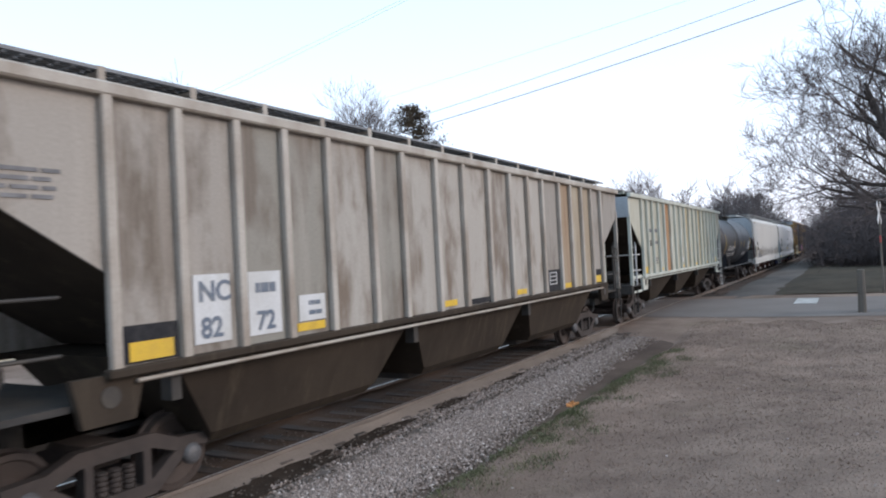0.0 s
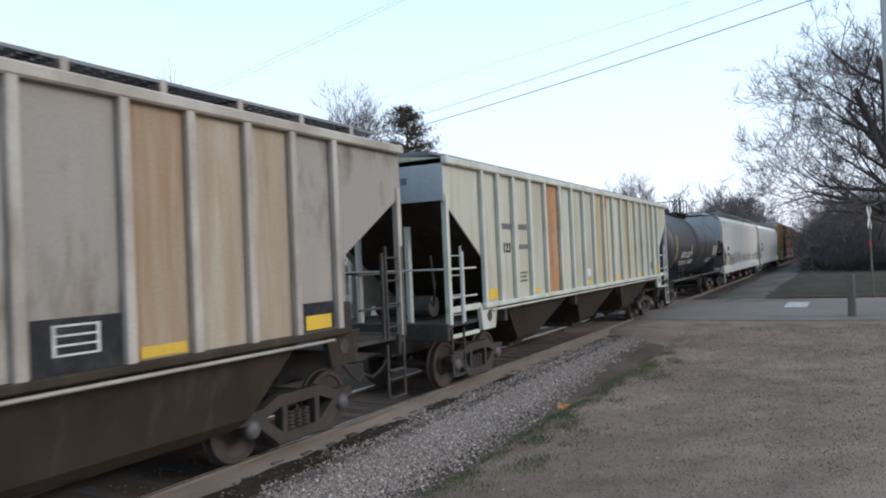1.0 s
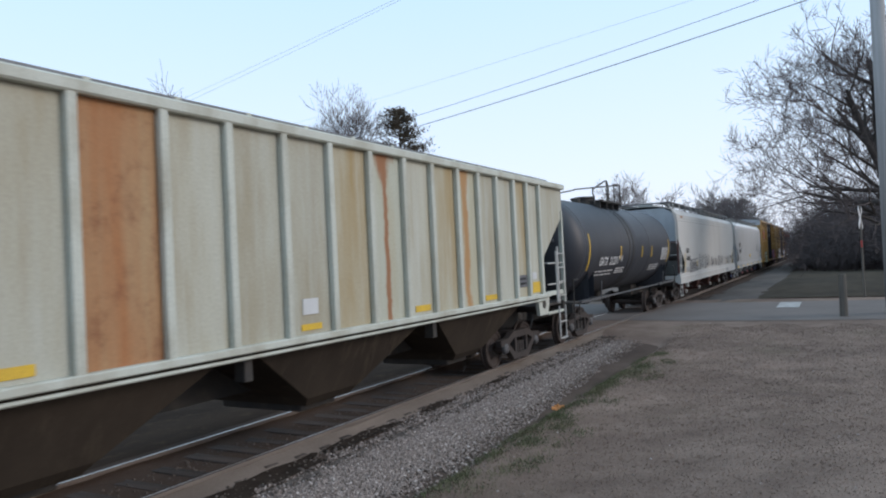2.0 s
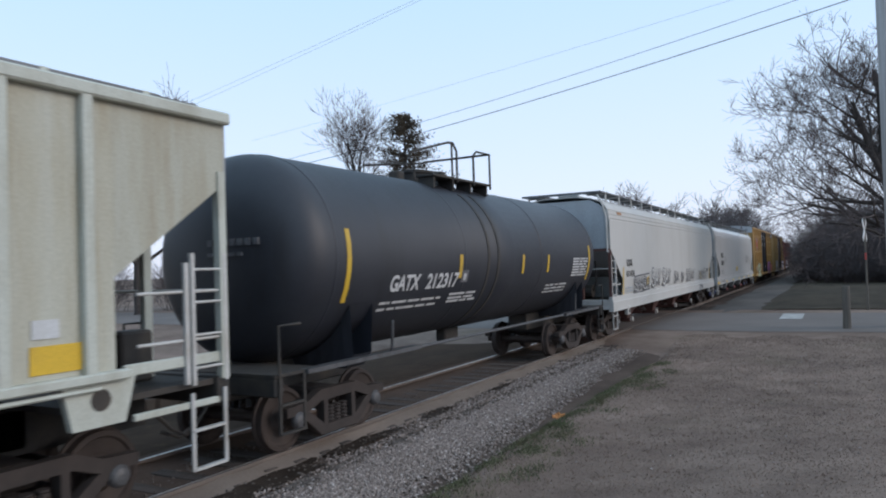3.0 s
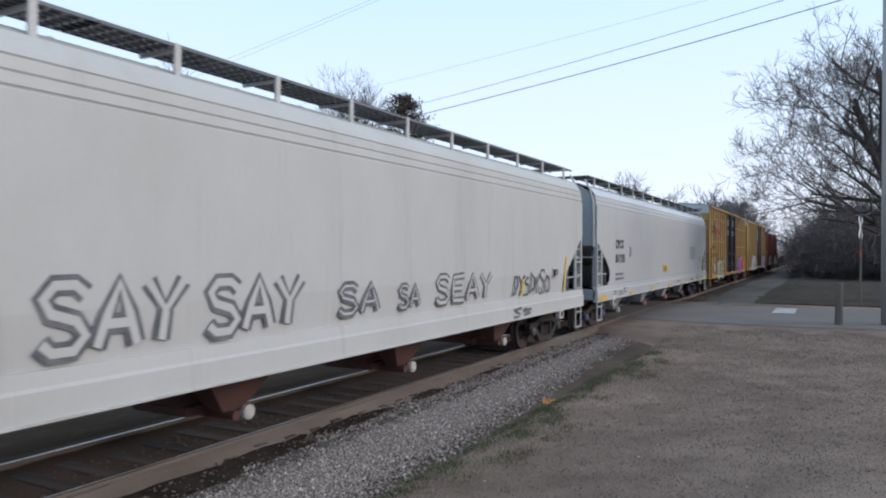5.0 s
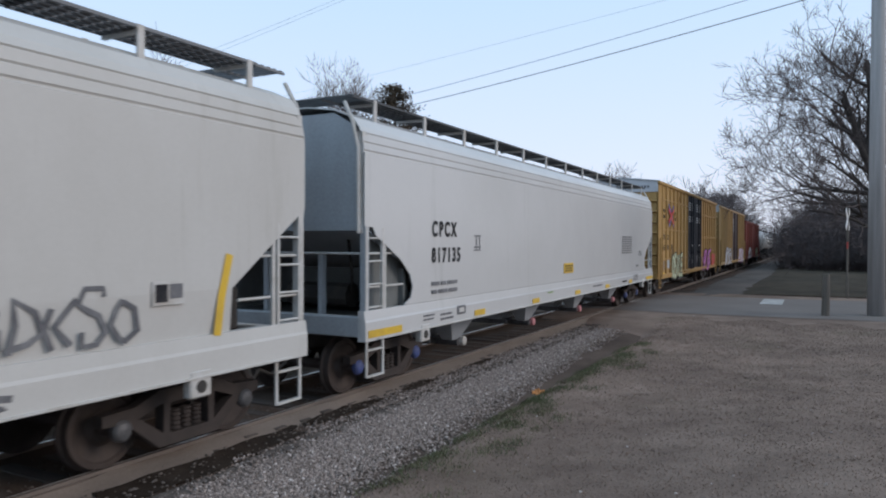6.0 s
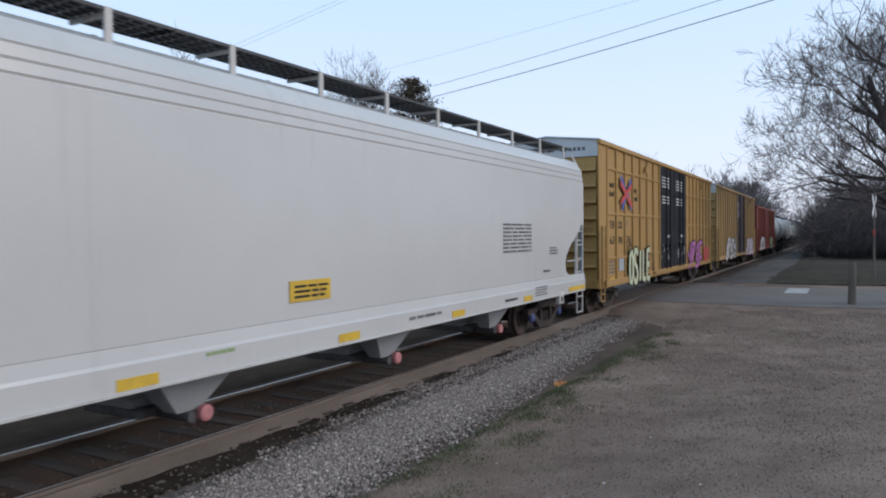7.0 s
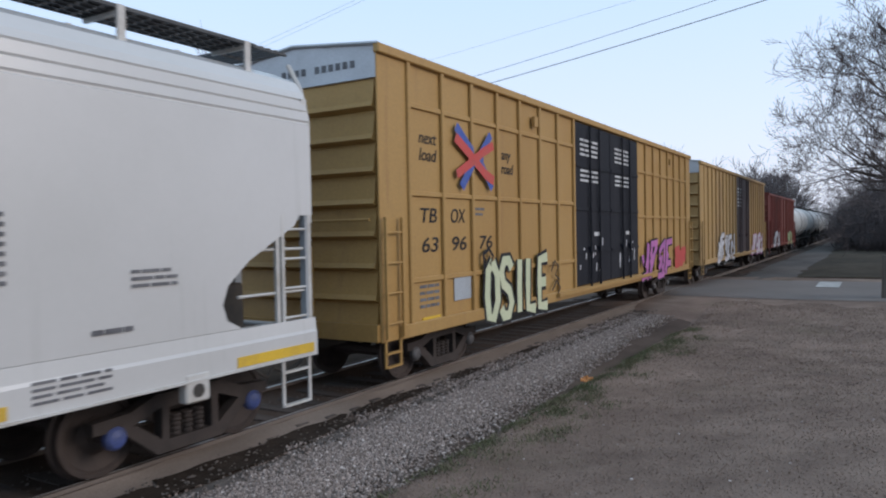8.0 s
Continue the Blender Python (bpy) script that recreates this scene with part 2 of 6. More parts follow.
# darker version of the bed soil: the train's shade put into the colour
M["bed_shade"] = surface("shaded_track_bed_soil", (0.078, 0.052, 0.037), (0.045, 0.031, 0.023), 0.5, 0.8, (1, 0.6, 1), 0.95, 0, 0.4, 25, (0.115, 0.078, 0.05), 0.4, 3.0, spec=0.03)
M["puddle"] = surface("damp_dark_mud", (0.034, 0.024, 0.018), (0.065, 0.047, 0.036), 0.45, 4, (1, 1, 1), 0.85, 0, 0.4, 30, spec=0.1)
M["sign"] = surface("white_sign_sheet", (0.7, 0.7, 0.7), (0.5, 0.5, 0.5), 0.3, 3, (1, 1, 1), 0.5, 0, 0.02, 50)
M["leaf"] = surface("orange_dry_leaf", (0.62, 0.27, 0.09), (0.40, 0.16, 0.05), 0.5, 12, (1, 1, 1), 0.8, 0, 0.1, 60)


def stone_material():
    m = bpy.data.materials.new("mixed_ballast_stone")
    m.use_nodes = True
    nt = m.node_tree
    geo = nt.nodes.new("ShaderNodeNewGeometry")
    c = ramp(nt, geo.outputs["Random Per Island"], [(0.0, (0.13, 0.102, 0.088)), (0.35, (0.215, 0.173, 0.151)), (0.9, (0.33, 0.271, 0.24)), (1.0, (0.55, 0.485, 0.45))])
    nt.links.new(c, nt.nodes["Principled BSDF"].inputs["Base Color"])
    nt.nodes["Principled BSDF"].inputs["Roughness"].default_value = 0.9
    return m


def blade_material():
    m = bpy.data.materials.new("dormant_grass_blades")
    m.use_nodes = True
    nt = m.node_tree
    geo = nt.nodes.new("ShaderNodeNewGeometry")
    co = nt.nodes.new("ShaderNodeTexCoord").outputs["Object"]
    c = ramp(nt, geo.outputs["Random Per Island"], [(0.0, (0.20, 0.146, 0.115)), (0.45, (0.235, 0.172, 0.137)), (0.85, (0.265, 0.198, 0.158)), (1.0, (0.33, 0.255, 0.205))])
    g = ramp(nt, noise_of(nt, co, 0.5), [(0.56, (0, 0, 0)), (0.76, (0.75, 0.75, 0.75))])
    c = blend(nt, g, c, (0.15, 0.132, 0.084))
    big = ramp(nt, noise_of(nt, co, 0.22, detail=4), [(0.35, (0.72, 0.70, 0.70)), (0.65, (1.1, 1.1, 1.1))])
    c = blend(nt, 1.0, c, big, "MULTIPLY")
    mot = ramp(nt, noise_of(nt, co, 1.6, detail=5), [(0.35, (0.74, 0.72, 0.72)), (0.62, (1.08, 1.08, 1.08))])
    c = blend(nt, 1.0, c, mot, "MULTIPLY")
    nt.links.new(c, nt.nodes["Principled BSDF"].inputs["Base Color"])
    nt.nodes["Principled BSDF"].inputs["Roughness"].default_value = 0.9
    return m


def ground_material():
    m = bpy.data.materials.new("dormant_lawn_soil")
    m.use_nodes = True
    nt = m.node_tree
    co = nt.nodes.new("ShaderNodeTexCoord").outputs["Object"]
    c = ramp(nt, noise_of(nt, co, 1.1, detail=8), [(0.3, (0.18, 0.13, 0.104)), (0.5, (0.238, 0.174, 0.139)), (0.72, (0.295, 0.22, 0.178))])
    g = ramp(nt, noise_of(nt, co, 0.35, detail=6), [(0.56, (0, 0, 0)), (0.78, (0.7, 0.7, 0.7))])
    c = blend(nt, g, c, (0.155, 0.134, 0.088))
    big = ramp(nt, noise_of(nt, co, 0.22, detail=4), [(0.35, (0.72, 0.70, 0.70)), (0.65, (1.1, 1.1, 1.1))])
    c = blend(nt, 1.0, c, big, "MULTIPLY")
    s = ramp(nt, noise_of(nt, co, 38, detail=3), [(0.3, (0.75, 0.75, 0.75)), (0.7, (1.08, 1.08, 1.08))])
    c = blend(nt, 1.0, c, s, "MULTIPLY")
    b = nt.nodes["Principled BSDF"]
    nt.links.new(c, b.inputs["Base Color"])
    b.inputs["Roughness"].default_value = 0.95
    b.inputs["Specular IOR Level"].default_value = 0.15
    bp = nt.nodes.new("ShaderNodeBump")
    bp.inputs["Strength"].default_value, bp.inputs["Distance"].default_value = 0.6, 0.03
    nt.links.new(noise_of(nt, co, 30, detail=6), bp.inputs["Height"])
    nt.links.new(bp.outputs[0], b.inputs["Normal"])
    return m


M["stone"], M["blade"], M["ground"] = stone_material(), blade_material(), ground_material()


# ---- mesh helpers ----
def part(name, bm, material, parent=None, label="", smooth=False):
    """One mesh object out of a bmesh, under a thing or a part."""
    me = bpy.data.meshes.new(name)
    if smooth:
        for f in bm.faces:
            f.smooth = True
    bm.normal_update()
    bm.to_mesh(me)
    bm.free()
    me.materials.append(M[material])
    ob = new(name, me)
    if parent:
        ob.parent = parent
    if label:
        tagged(ob, label)
    return ob


def raw(name, verts, faces, material, parent=None, smooth=False):
    me = bpy.data.meshes.new(name)
    me.from_pydata(verts, [], faces)
    if smooth:
        me.polygons.foreach_set("use_smooth", [True] * len(me.polygons))
    me.materials.append(M[material])
    ob = new(name, me)
    if parent:
        ob.parent = parent
    return ob


def box(bm, x0, x1, y0, y1, z0, z1, bevel=0.0):
    vs = [bm.verts.new((x, y, z)) for x in (x0, x1) for y in (y0, y1) for z in (z0, z1)]
    fs = [bm.faces.new([vs[i] for i in f]) for f in ((0, 1, 3, 2), (4, 6, 7, 5), (0, 4, 5, 1), (2, 3, 7, 6), (0, 2, 6, 4), (1, 5, 7, 3))]
    if bevel:
        es = list({e for f in fs for e in f.edges})
        bmesh.ops.bevel(bm, geom=es, offset=bevel, segments=1, affect="EDGES")
    return bm


def B():
    return bmesh.new()


def boxed(*args, **kw):
    return box(bmesh.new(), *args, **kw)


def prism(bm, profile, x0, x1):
    """A (y, z) outline pushed along x."""
    a = [bm.verts.new((x0, y, z)) for y, z in profile]
    b = [bm.verts.new((x1, y, z)) for y, z in profile]
    bm.faces.new(a[::-1])
    bm.faces.new(b)
    n = len(a)
    for i in range(n):
        bm.faces.new((a[i], a[(i + 1) % n], b[(i + 1) % n], b[i]))
    bmesh.ops.recalc_face_normals(bm, faces=bm.faces)
    return bm


def beam(profile, y0, y1):
    """An (x, z) outline pushed along y."""
    bm = bmesh.new()
    a = [bm.verts.new((x, y0, z)) for x, z in profile]
    b = [bm.verts.new((x, y1, z)) for x, z in profile]
    bm.faces.new(a)
    bm.faces.new(b[::-1])
    n = len(a)
    for i in range(n):
        bm.faces.new((a[i], b[i], b[(i + 1) % n], a[(i + 1) % n]))
    bmesh.ops.recalc_face_normals(bm, faces=bm.faces)
    return bm


def tube(bm, points, r, sides=8, r1=None, caps=True):
    """A round bar through the points."""
    pts = [Vector(p) for p in points]
    rings = []
    for i, p in enumerate(pts):
        d = (pts[min(i + 1, len(pts) - 1)] - pts[max(i - 1, 0)]).normalized()
        u = d.orthogonal().normalized() if i == 0 else (u - d * u.dot(d)).normalized()
        w = d.cross(u)
        rad = r if r1 is None else r + (r1 - r) * i / (len(pts) - 1)
        rings.append([bm.verts.new(p + rad * (math.cos(2 * math.pi * k / sides) * u + math.sin(2 * math.pi * k / sides) * w)) for k in range(sides)])
    for a, b in zip(rings, rings[1:]):
        for k in range(sides):
            bm.faces.new((a[k], a[(k + 1) % sides], b[(k + 1) % sides], b[k]))
    if caps:
        bm.faces.new(rings[0][::-1])
        bm.faces.new(rings[-1])
    return bm


def lathe(bm, profile, axis_x=None, sides=20, centre=(0, 0, 0), along="x"):
    """(distance along the axis, radius) turned round an axis along x or y."""
    rings = []
    for d, r in profile:
        ring = []
        for k in range(sides):
            a = 2 * math.pi * k / sides
            c, s = r * math.cos(a), r * math.sin(a)
            p = (d, c, s) if along == "x" else (c, d, s)
            ring.append(bm.verts.new(Vector(centre) + Vector(p)))
        rings.append(ring)
    for a, b in zip(rings, rings[1:]):
        for k in range(sides):
            bm.faces.new((a[k], b[k], b[(k + 1) % sides], a[(k + 1) % sides]))
    bm.faces.new(rings[0])
    bm.faces.new(rings[-1][::-1])
    bmesh.ops.recalc_face_normals(bm, faces=bm.faces)
    return bm


def loft(bm, rows, length):
    """A body from rows (half width, height, inset of the ends), closed round both sides and both ends."""
    loop = []
    for x, z, y0 in rows:
        loop.append([bm.verts.new((sx * x, y, z)) for sx, y in ((1, y0), (1, length - y0), (-1, length - y0), (-1, y0))])
    for a, b in zip(loop, loop[1:]):
        for k in range(4):
            bm.faces.new((a[k], a[(k + 1) % 4], b[(k + 1) % 4], b[k]))
    bm.faces.new(loop[0][::-1])
    bm.faces.new(loop[-1])
    bmesh.ops.recalc_face_normals(bm, faces=bm.faces)
    return bm


def lettering(text, y, z, size, material, parent, x, squash=1.0, shear=0.0, label="", wide=0.0, bold=0.025, gap=1.0):
    """Built-in letters on the near side of a car, as a thin mesh."""
    cu = bpy.data.curves.new("lettering", "FONT")
    cu.body, cu.size, cu.extrude, cu.shear = text, size, 0.003, shear
    cu.offset, cu.space_character = size * bold, gap
    tmp = new("lettering_source", cu)
    me = bpy.data.meshes.new_from_object(tmp.evaluated_get(bpy.context.evaluated_depsgraph_get()))
    bpy.data.objects.remove(tmp)
    bpy.data.curves.remove(cu)
    if wide:
        xs = [v.co.x for v in me.vertices]
        squash = wide / (max(xs) - min(xs))
    me.transform(Matrix(((0, 0, 1, x), (squash, 0, 0, y), (0, 1, 0, z), (0, 0, 0, 1))))
    me.materials.clear()
    me.materials.append(M[material])
    ob = new("lettering", me)
    ob.parent = parent
    if label:
        tagged(ob, label)
    return ob


def plate(name, y0, y1, z0, z1, material, parent, x, label="", t=0.006):
    return part(name, boxed(x - t, x + t, y0, y1, z0, z1), material, parent, label)


def text_bars(y0, y1, z0, z1, rows, material, parent, x, seed=0, name="small_print"):
    """Unreadable small print as plain bars."""
    rnd = random.Random(seed)
    bm = B()
    h = (z1 - z0) / rows
    for i in range(rows):
        y = y0
        while y < y1 - 0.05:
            w = min(rnd.uniform(0.15, 0.45) * (y1 - y0), y1 - y)
            box(bm, x - 0.003, x + 0.003, y, y + w, z0 + i * h + 0.25 * h, z0 + i * h + 0.72 * h)
            y += w + 0.05 * (y1 - y0)
    return part(name, bm, material, parent)


def ribbon(bm, pts, width, x, t=0.003):
    """A flat painted stroke on a car's side through (y, z) points."""
    P = [Vector((0, a, b)) for a, b in pts]
    left, right = [], []
    for i, p in enumerate(P):
        d = P[min(i + 1, len(P) - 1)] - P[max(i - 1, 0)]
        n = Vector((0, -d.z, d.y)).normalized() * width / 2
        left.append(bm.verts.new((x + t, p.y + n.y, p.z + n.z)))
        right.append(bm.verts.new((x + t, p.y - n.y, p.z - n.z)))
    for i in range(len(P) - 1):
        bm.faces.new((left[i], right[i], right[i + 1], left[i + 1]))
    return bm


# ---- railway car parts ----
WHEELSETS = []
WHEEL_R = 0.43


def wheelset_mesh():
    bm = B()
    for s in (1, -1):
        prof = [(0.66, 0.20), (0.675, 0.33), (0.655, 0.36), (0.64, 0.40), (0.64, WHEEL_R + 0.028), (0.675, WHEEL_R + 0.03), (0.69, WHEEL_R), (0.785, WHEEL_R - 0.006), (0.79, 0.37), (0.765, 0.35), (0.74, 0.20), (0.80, 0.14), (0.80, 0.10)]
        lathe(bm, [(s * d, r) for d, r in prof], sides=28)
    tube(bm, [(-1.05, 0, 0), (1.05, 0, 0)], 0.085, 12)
    me = bpy.data.meshes.new("wheelset")
    bm.normal_update()
    bm.to_mesh(me)
    bm.free()
    me.materials.append(M["wheel"])
    return me


WHEEL_ME = wheelset_mesh()


def side_frame_bmesh(s):
    """Cast side frame: top and bottom chord with the two windows and the spring nest."""
    bm = B()
    x0, x1 = (0.92, 1.06) if s > 0 else (-1.06, -0.92)
    top = [(-1.12, 0.50), (-1.12, 0.62), (-0.72, 0.64), (-0.42, 0.76), (0.42, 0.76), (0.72, 0.64), (1.12, 0.62), (1.12, 0.50), (0.70, 0.50), (0.40, 0.61), (-0.40, 0.61), (-0.70, 0.50)]
    prism(bm, top, x0, x1)
    low = [(-0.86, 0.50), (-0.66, 0.50), (-0.34, 0.27), (0.34, 0.27), (0.66, 0.50), (0.86, 0.50), (0.42, 0.14), (-0.42, 0.14)]
    prism(bm, low, x0, x1)
    for y in (-0.36, 0.28):
        box(bm, x0, x1, y, y + 0.09, 0.26, 0.63)
    return bm


def coil_bmesh(x, y):
    """One coil spring, as a ribbed upright column."""
    bm = B()
    prof = []
    for k in range(5):
        prof += [(0.27 + 0.05 * k, 0.045), (0.285 + 0.05 * k, 0.062), (0.305 + 0.05 * k, 0.062)]
    lathe(bm, prof, sides=10)
    bmesh.ops.transform(bm, matrix=Matrix(((0, 1, 0, x), (0, 0, 1, y), (1, 0, 0, 0), (0, 0, 0, 1))), verts=bm.verts)
    return bm


def truck(car, y, cap="steelcap"):
    t = part("truck", boxed(-0.85, 0.85, y - 0.22, y + 0.22, 0.50, 0.74, bevel=0.04), "truck", car, "rusty cast steel truck")
    t["bolster_y"] = y
    for s in (1, -1):
        f = part("side_frame", side_frame_bmesh(s), "truck", t)
        f.location = (0, y, 0)
        for dy in (-0.15, 0.0, 0.15):
            part("coil_spring", coil_bmesh(s * 0.99, y + dy), "truck", t)
    for dy in (-0.89, 0.89):
        w = new("wheelset", WHEEL_ME)
        w.parent = t
        w.location = (0, y + dy, WHEEL_R)
        WHEELSETS.append((w, y + dy))
        bm = B()
        lathe(bm, [(1.02, 0.12), (1.07, 0.115), (1.10, 0.085), (1.115, 0.03)], sides=14)
        b = part("bearing_cap", bm, cap, t)
        b.location = (0, y + dy, WHEEL_R)
    for dy in (-0.5, 0.5):
        part("brake_beam", boxed(-0.5, 0.5, y + dy - 0.05, y + dy + 0.05, 0.28, 0.40), "truck", t)
    return t


def coupler(car, y, s):
    """Draft gear and knuckle that reach out of the car's end; s: -1 forward, 1 back."""
    bm = B()
    box(bm, -0.11, 0.11, min(y, y + s * 0.55), max(y, y + s * 0.55), 0.74, 0.94, bevel=0.02)
    box(bm, -0.17, 0.15, min(y + s * 0.5, y + s * 0.74), max(y + s * 0.5, y + s * 0.74), 0.70, 0.98, bevel=0.04)
    part("coupler", bm, "dark", car)
    bm = B()
    tube(bm, [(0.25, y, 0.80), (0.27, y + s * 0.25, 0.55), (0.22, y + s * 0.5, 0.42), (0.15, y + s * 0.7, 0.52)], 0.025, 6)
    part("air_hose", bm, "dark", car)


def ladder(car, x, y0, y1, z0, z1, n, material="white_bar", name="ladder", r=0.022):
    bm = B()
    for y in (y0, y1):
        box(bm, x - r, x + r, y - r, y + r, z0, z1)
    for k in range(n):
        z = z0 + (k + 0.5) * (z1 - z0) / n
        tube(bm, [(x, y0, z), (x, y1, z)], r * 0.7, 6)
    return part(name, bm, material, car)


def end_ladder(car, y, x0, x1, z0, z1, n, material="white_bar"):
    bm = B()
    for x in (x0, x1):
        box(bm, x - 0.022, x + 0.022, y - 0.022, y + 0.022, z0, z1)
    for k in range(n):
        z = z0 + (k + 0.5) * (z1 - z0) / n
        tube(bm, [(x0, y, z), (x1, y, z)], 0.016, 6)
    return part("end_ladder", bm, material, car)


def stirrup(car, x, y0, y1, z0, z1, material="white_bar"):
    bm = B()
    box(bm, x - 0.012, x + 0.012, y0 - 0.02, y0 + 0.02, z0, z1)
    box(bm, x - 0.012, x + 0.012, y1 - 0.02, y1 + 0.02, z0, z1)
    box(bm, x - 0.03, x + 0.03, y0, y1, z0, z0 + 0.025)
    box(bm, x - 0.03, x + 0.03, y0, y1, (z0 + z1) / 2, (z0 + z1) / 2 + 0.025)
    return part("stirrup_step", bm, material, car)


def car_root(name, label, category, group=""):
    e = new(name)
    tagged(e, label, category, group)
    return e


def running_boards(car, L, zr, y0, x_in, x_out, posts, mat_post, far=True, grating="grate"):
    """Roof walkway: grating panels along both sides on upright brackets, with end crossovers."""
    for s in ((1, -1) if far else (1,)):
        n = max(3, int((L - 2 * y0) / 2.4))
        step = (L - 2 * y0) / n
        for i in range(n):
            a, b = y0 + i * step + 0.01, y0 + (i + 1) * step - 0.01
            bm = B()
            xa, xb = sorted((s * x_in, s * x_out))
            for k in range(6):
                xx = xa + (xb - xa) * k / 5
                box(bm, xx - 0.008, xx + 0.008, a, b, zr - 0.035, zr)
            m = int((b - a) / 0.16)
            for k in range(m + 1):
                yy = a + (b - a) * k / m
                box(bm, xa, xb, yy - 0.068, yy + 0.068, zr - 0.018, zr - 0.006)
            part("walkway_grating", bm, grating, car)
        for y in posts:
            xx = s * x_out
            bm = boxed(xx - 0.02, xx + 0.012, y - 0.04, y + 0.04, zr - 0.34, zr + 0.005)
            box(bm, min(s * x_in, xx), max(s * x_in, xx), y - 0.02, y + 0.02, zr - 0.08, zr - 0.04)
            part("walkway_bracket", bm, mat_post, car)
    for y in (y0 - 0.25, L - y0 + 0.25):
        bm = B()
        for k in range(5):
            box(bm, -x_out, x_out, y - 0.25 + 0.115 * k, y - 0.21 + 0.115 * k, zr - 0.03, zr)
        for xx in (-x_out, -x_in, x_in, x_out):
            box(bm, xx - 0.02, xx + 0.02, y - 0.27, y + 0.27, zr - 0.05, zr - 0.02)
        part("crossover_platform", bm, grating, car)


def hatch_trough(car, L, z, y0, material):
    bm = boxed(-0.36, 0.36, y0, L - y0, z, z + 0.16, bevel=0.03)
    part("hatch_cover", bm, material, car)
    n = int((L - 2 * y0) / 1.3)
    for i in range(n + 1):
        y = y0 + i * (L - 2 * y0) / n
        part("hatch_bar", boxed(-0.34, 0.34, y - 0.03, y + 0.03, z + 0.155, z + 0.18), material, car)


def end_gear(car, L, half, z_deck, z_post, post_mat, rail_mat, brake_end=1):
    """Both ends of an open-ended hopper car: deck, end sill, corner posts, ladders, handrails, brake gear."""
    for s, y_end in ((-1, 0.0), (1, L)):
        def yy(d):
            return y_end - s * d
        a, b = sorted((yy(0.0), yy(1.9)))
        part("end_deck", boxed(-half + 0.1, half - 0.1, a, b, z_deck - 0.06, z_deck), "dark", car)
        a, b = sorted((yy(-0.02), yy(0.16)))
        part("end_sill", boxed(-half + 0.04, half - 0.04, a, b, z_deck - 0.28, z_deck + 0.02, bevel=0.015), "white_bar" if post_mat == "rustpocket" else ("dark" if post_mat in ("hop2_rib", "hop_rib") else post_mat), car)
        a, b = sorted((yy(0.1), yy(2.9)))
        part("draft_sill", boxed(-0.24, 0.24, a, b, 0.68, z_deck - 0.04), "dark", car)
        for x in (half - 0.05, -half + 0.05):
            part("corner_post", boxed(x - 0.045, x + 0.045, *sorted((yy(0.02), yy(0.12))), z_deck, z_post + 0.1), "white_bar" if (s > 0 and post_mat == "rustpocket") else post_mat, car)
        for x in (0.55, -0.55):
            part("end_post", boxed(x - 0.04, x + 0.04, *sorted((yy(0.25), yy(0.35))), z_deck, z_post - 0.4), post_mat, car)
        bm = B()
        for z in (z_deck + 0.45, z_deck + 0.95):
            tube(bm, [(half - 0.05, yy(0.07), z), (half - 0.05, yy(1.15), z)], 0.018, 6)
            tube(bm, [(-half + 0.05, yy(0.07), z), (-half + 0.05, yy(1.15), z)], 0.018, 6)
        tube(bm, [(half - 0.05, yy(0.05), z_deck + 0.95), (-half + 0.05, yy(0.05), z_deck + 0.95)], 0.018, 6)
        part("handrail", bm, rail_mat, car)
        for x in (half - 0.03, -half + 0.03):
            part("rail_stanchion", boxed(x - 0.02, x + 0.02, *sorted((yy(0.55), yy(0.6))), z_deck, z_deck + 1.25), rail_mat, car)
        slim = s < 0 and post_mat == "hop2_rib"
        ladder(car, half - 0.02, *sorted((yy(0.06), yy(0.5))), z_deck - 0.02, z_deck + 1.35, 4, "endgrey" if slim else rail_mat, r=0.014 if slim else 0.022)
        stirrup(car, half - 0.02, *sorted((yy(0.08), yy(0.52))), 0.38, z_deck - 0.1, "dark" if slim else rail_mat)
        coupler(car, yy(0), s)
        if s == brake_end:
            bm = B()
            tube(bm, [(-0.6, yy(0.7), z_deck + 0.35), (0.5, yy(0.7), z_deck + 0.35)], 0.16, 12)
            box(bm, 0.55, 0.85, *sorted((yy(0.45), yy(0.85))), z_deck, z_deck + 0.55, bevel=0.03)
            part("brake_cylinder", bm, "dark", car)
            bm = B()
            lathe(bm, [(yy(0.16), 0.27), (yy(0.19), 0.29), (yy(0.22), 0.27)], sides=18, along="y", centre=(-0.75, 0, z_deck + 1.05))
            part("hand_brake_wheel", bm, rail_mat, car)
        else:
            bm = B()
            tube(bm, [(-0.5, yy(0.9), z_deck + 0.26), (0.7, yy(0.9), z_deck + 0.26)], 0.2, 12)
            tube(bm, [(0.7, yy(0.9), z_deck + 0.26), (0.9, yy(0.6), z_deck + 0.6), (0.9, yy(0.5), z_deck + 1.2)], 0.025, 6)
            part("air_reservoir", bm, "dark", car)


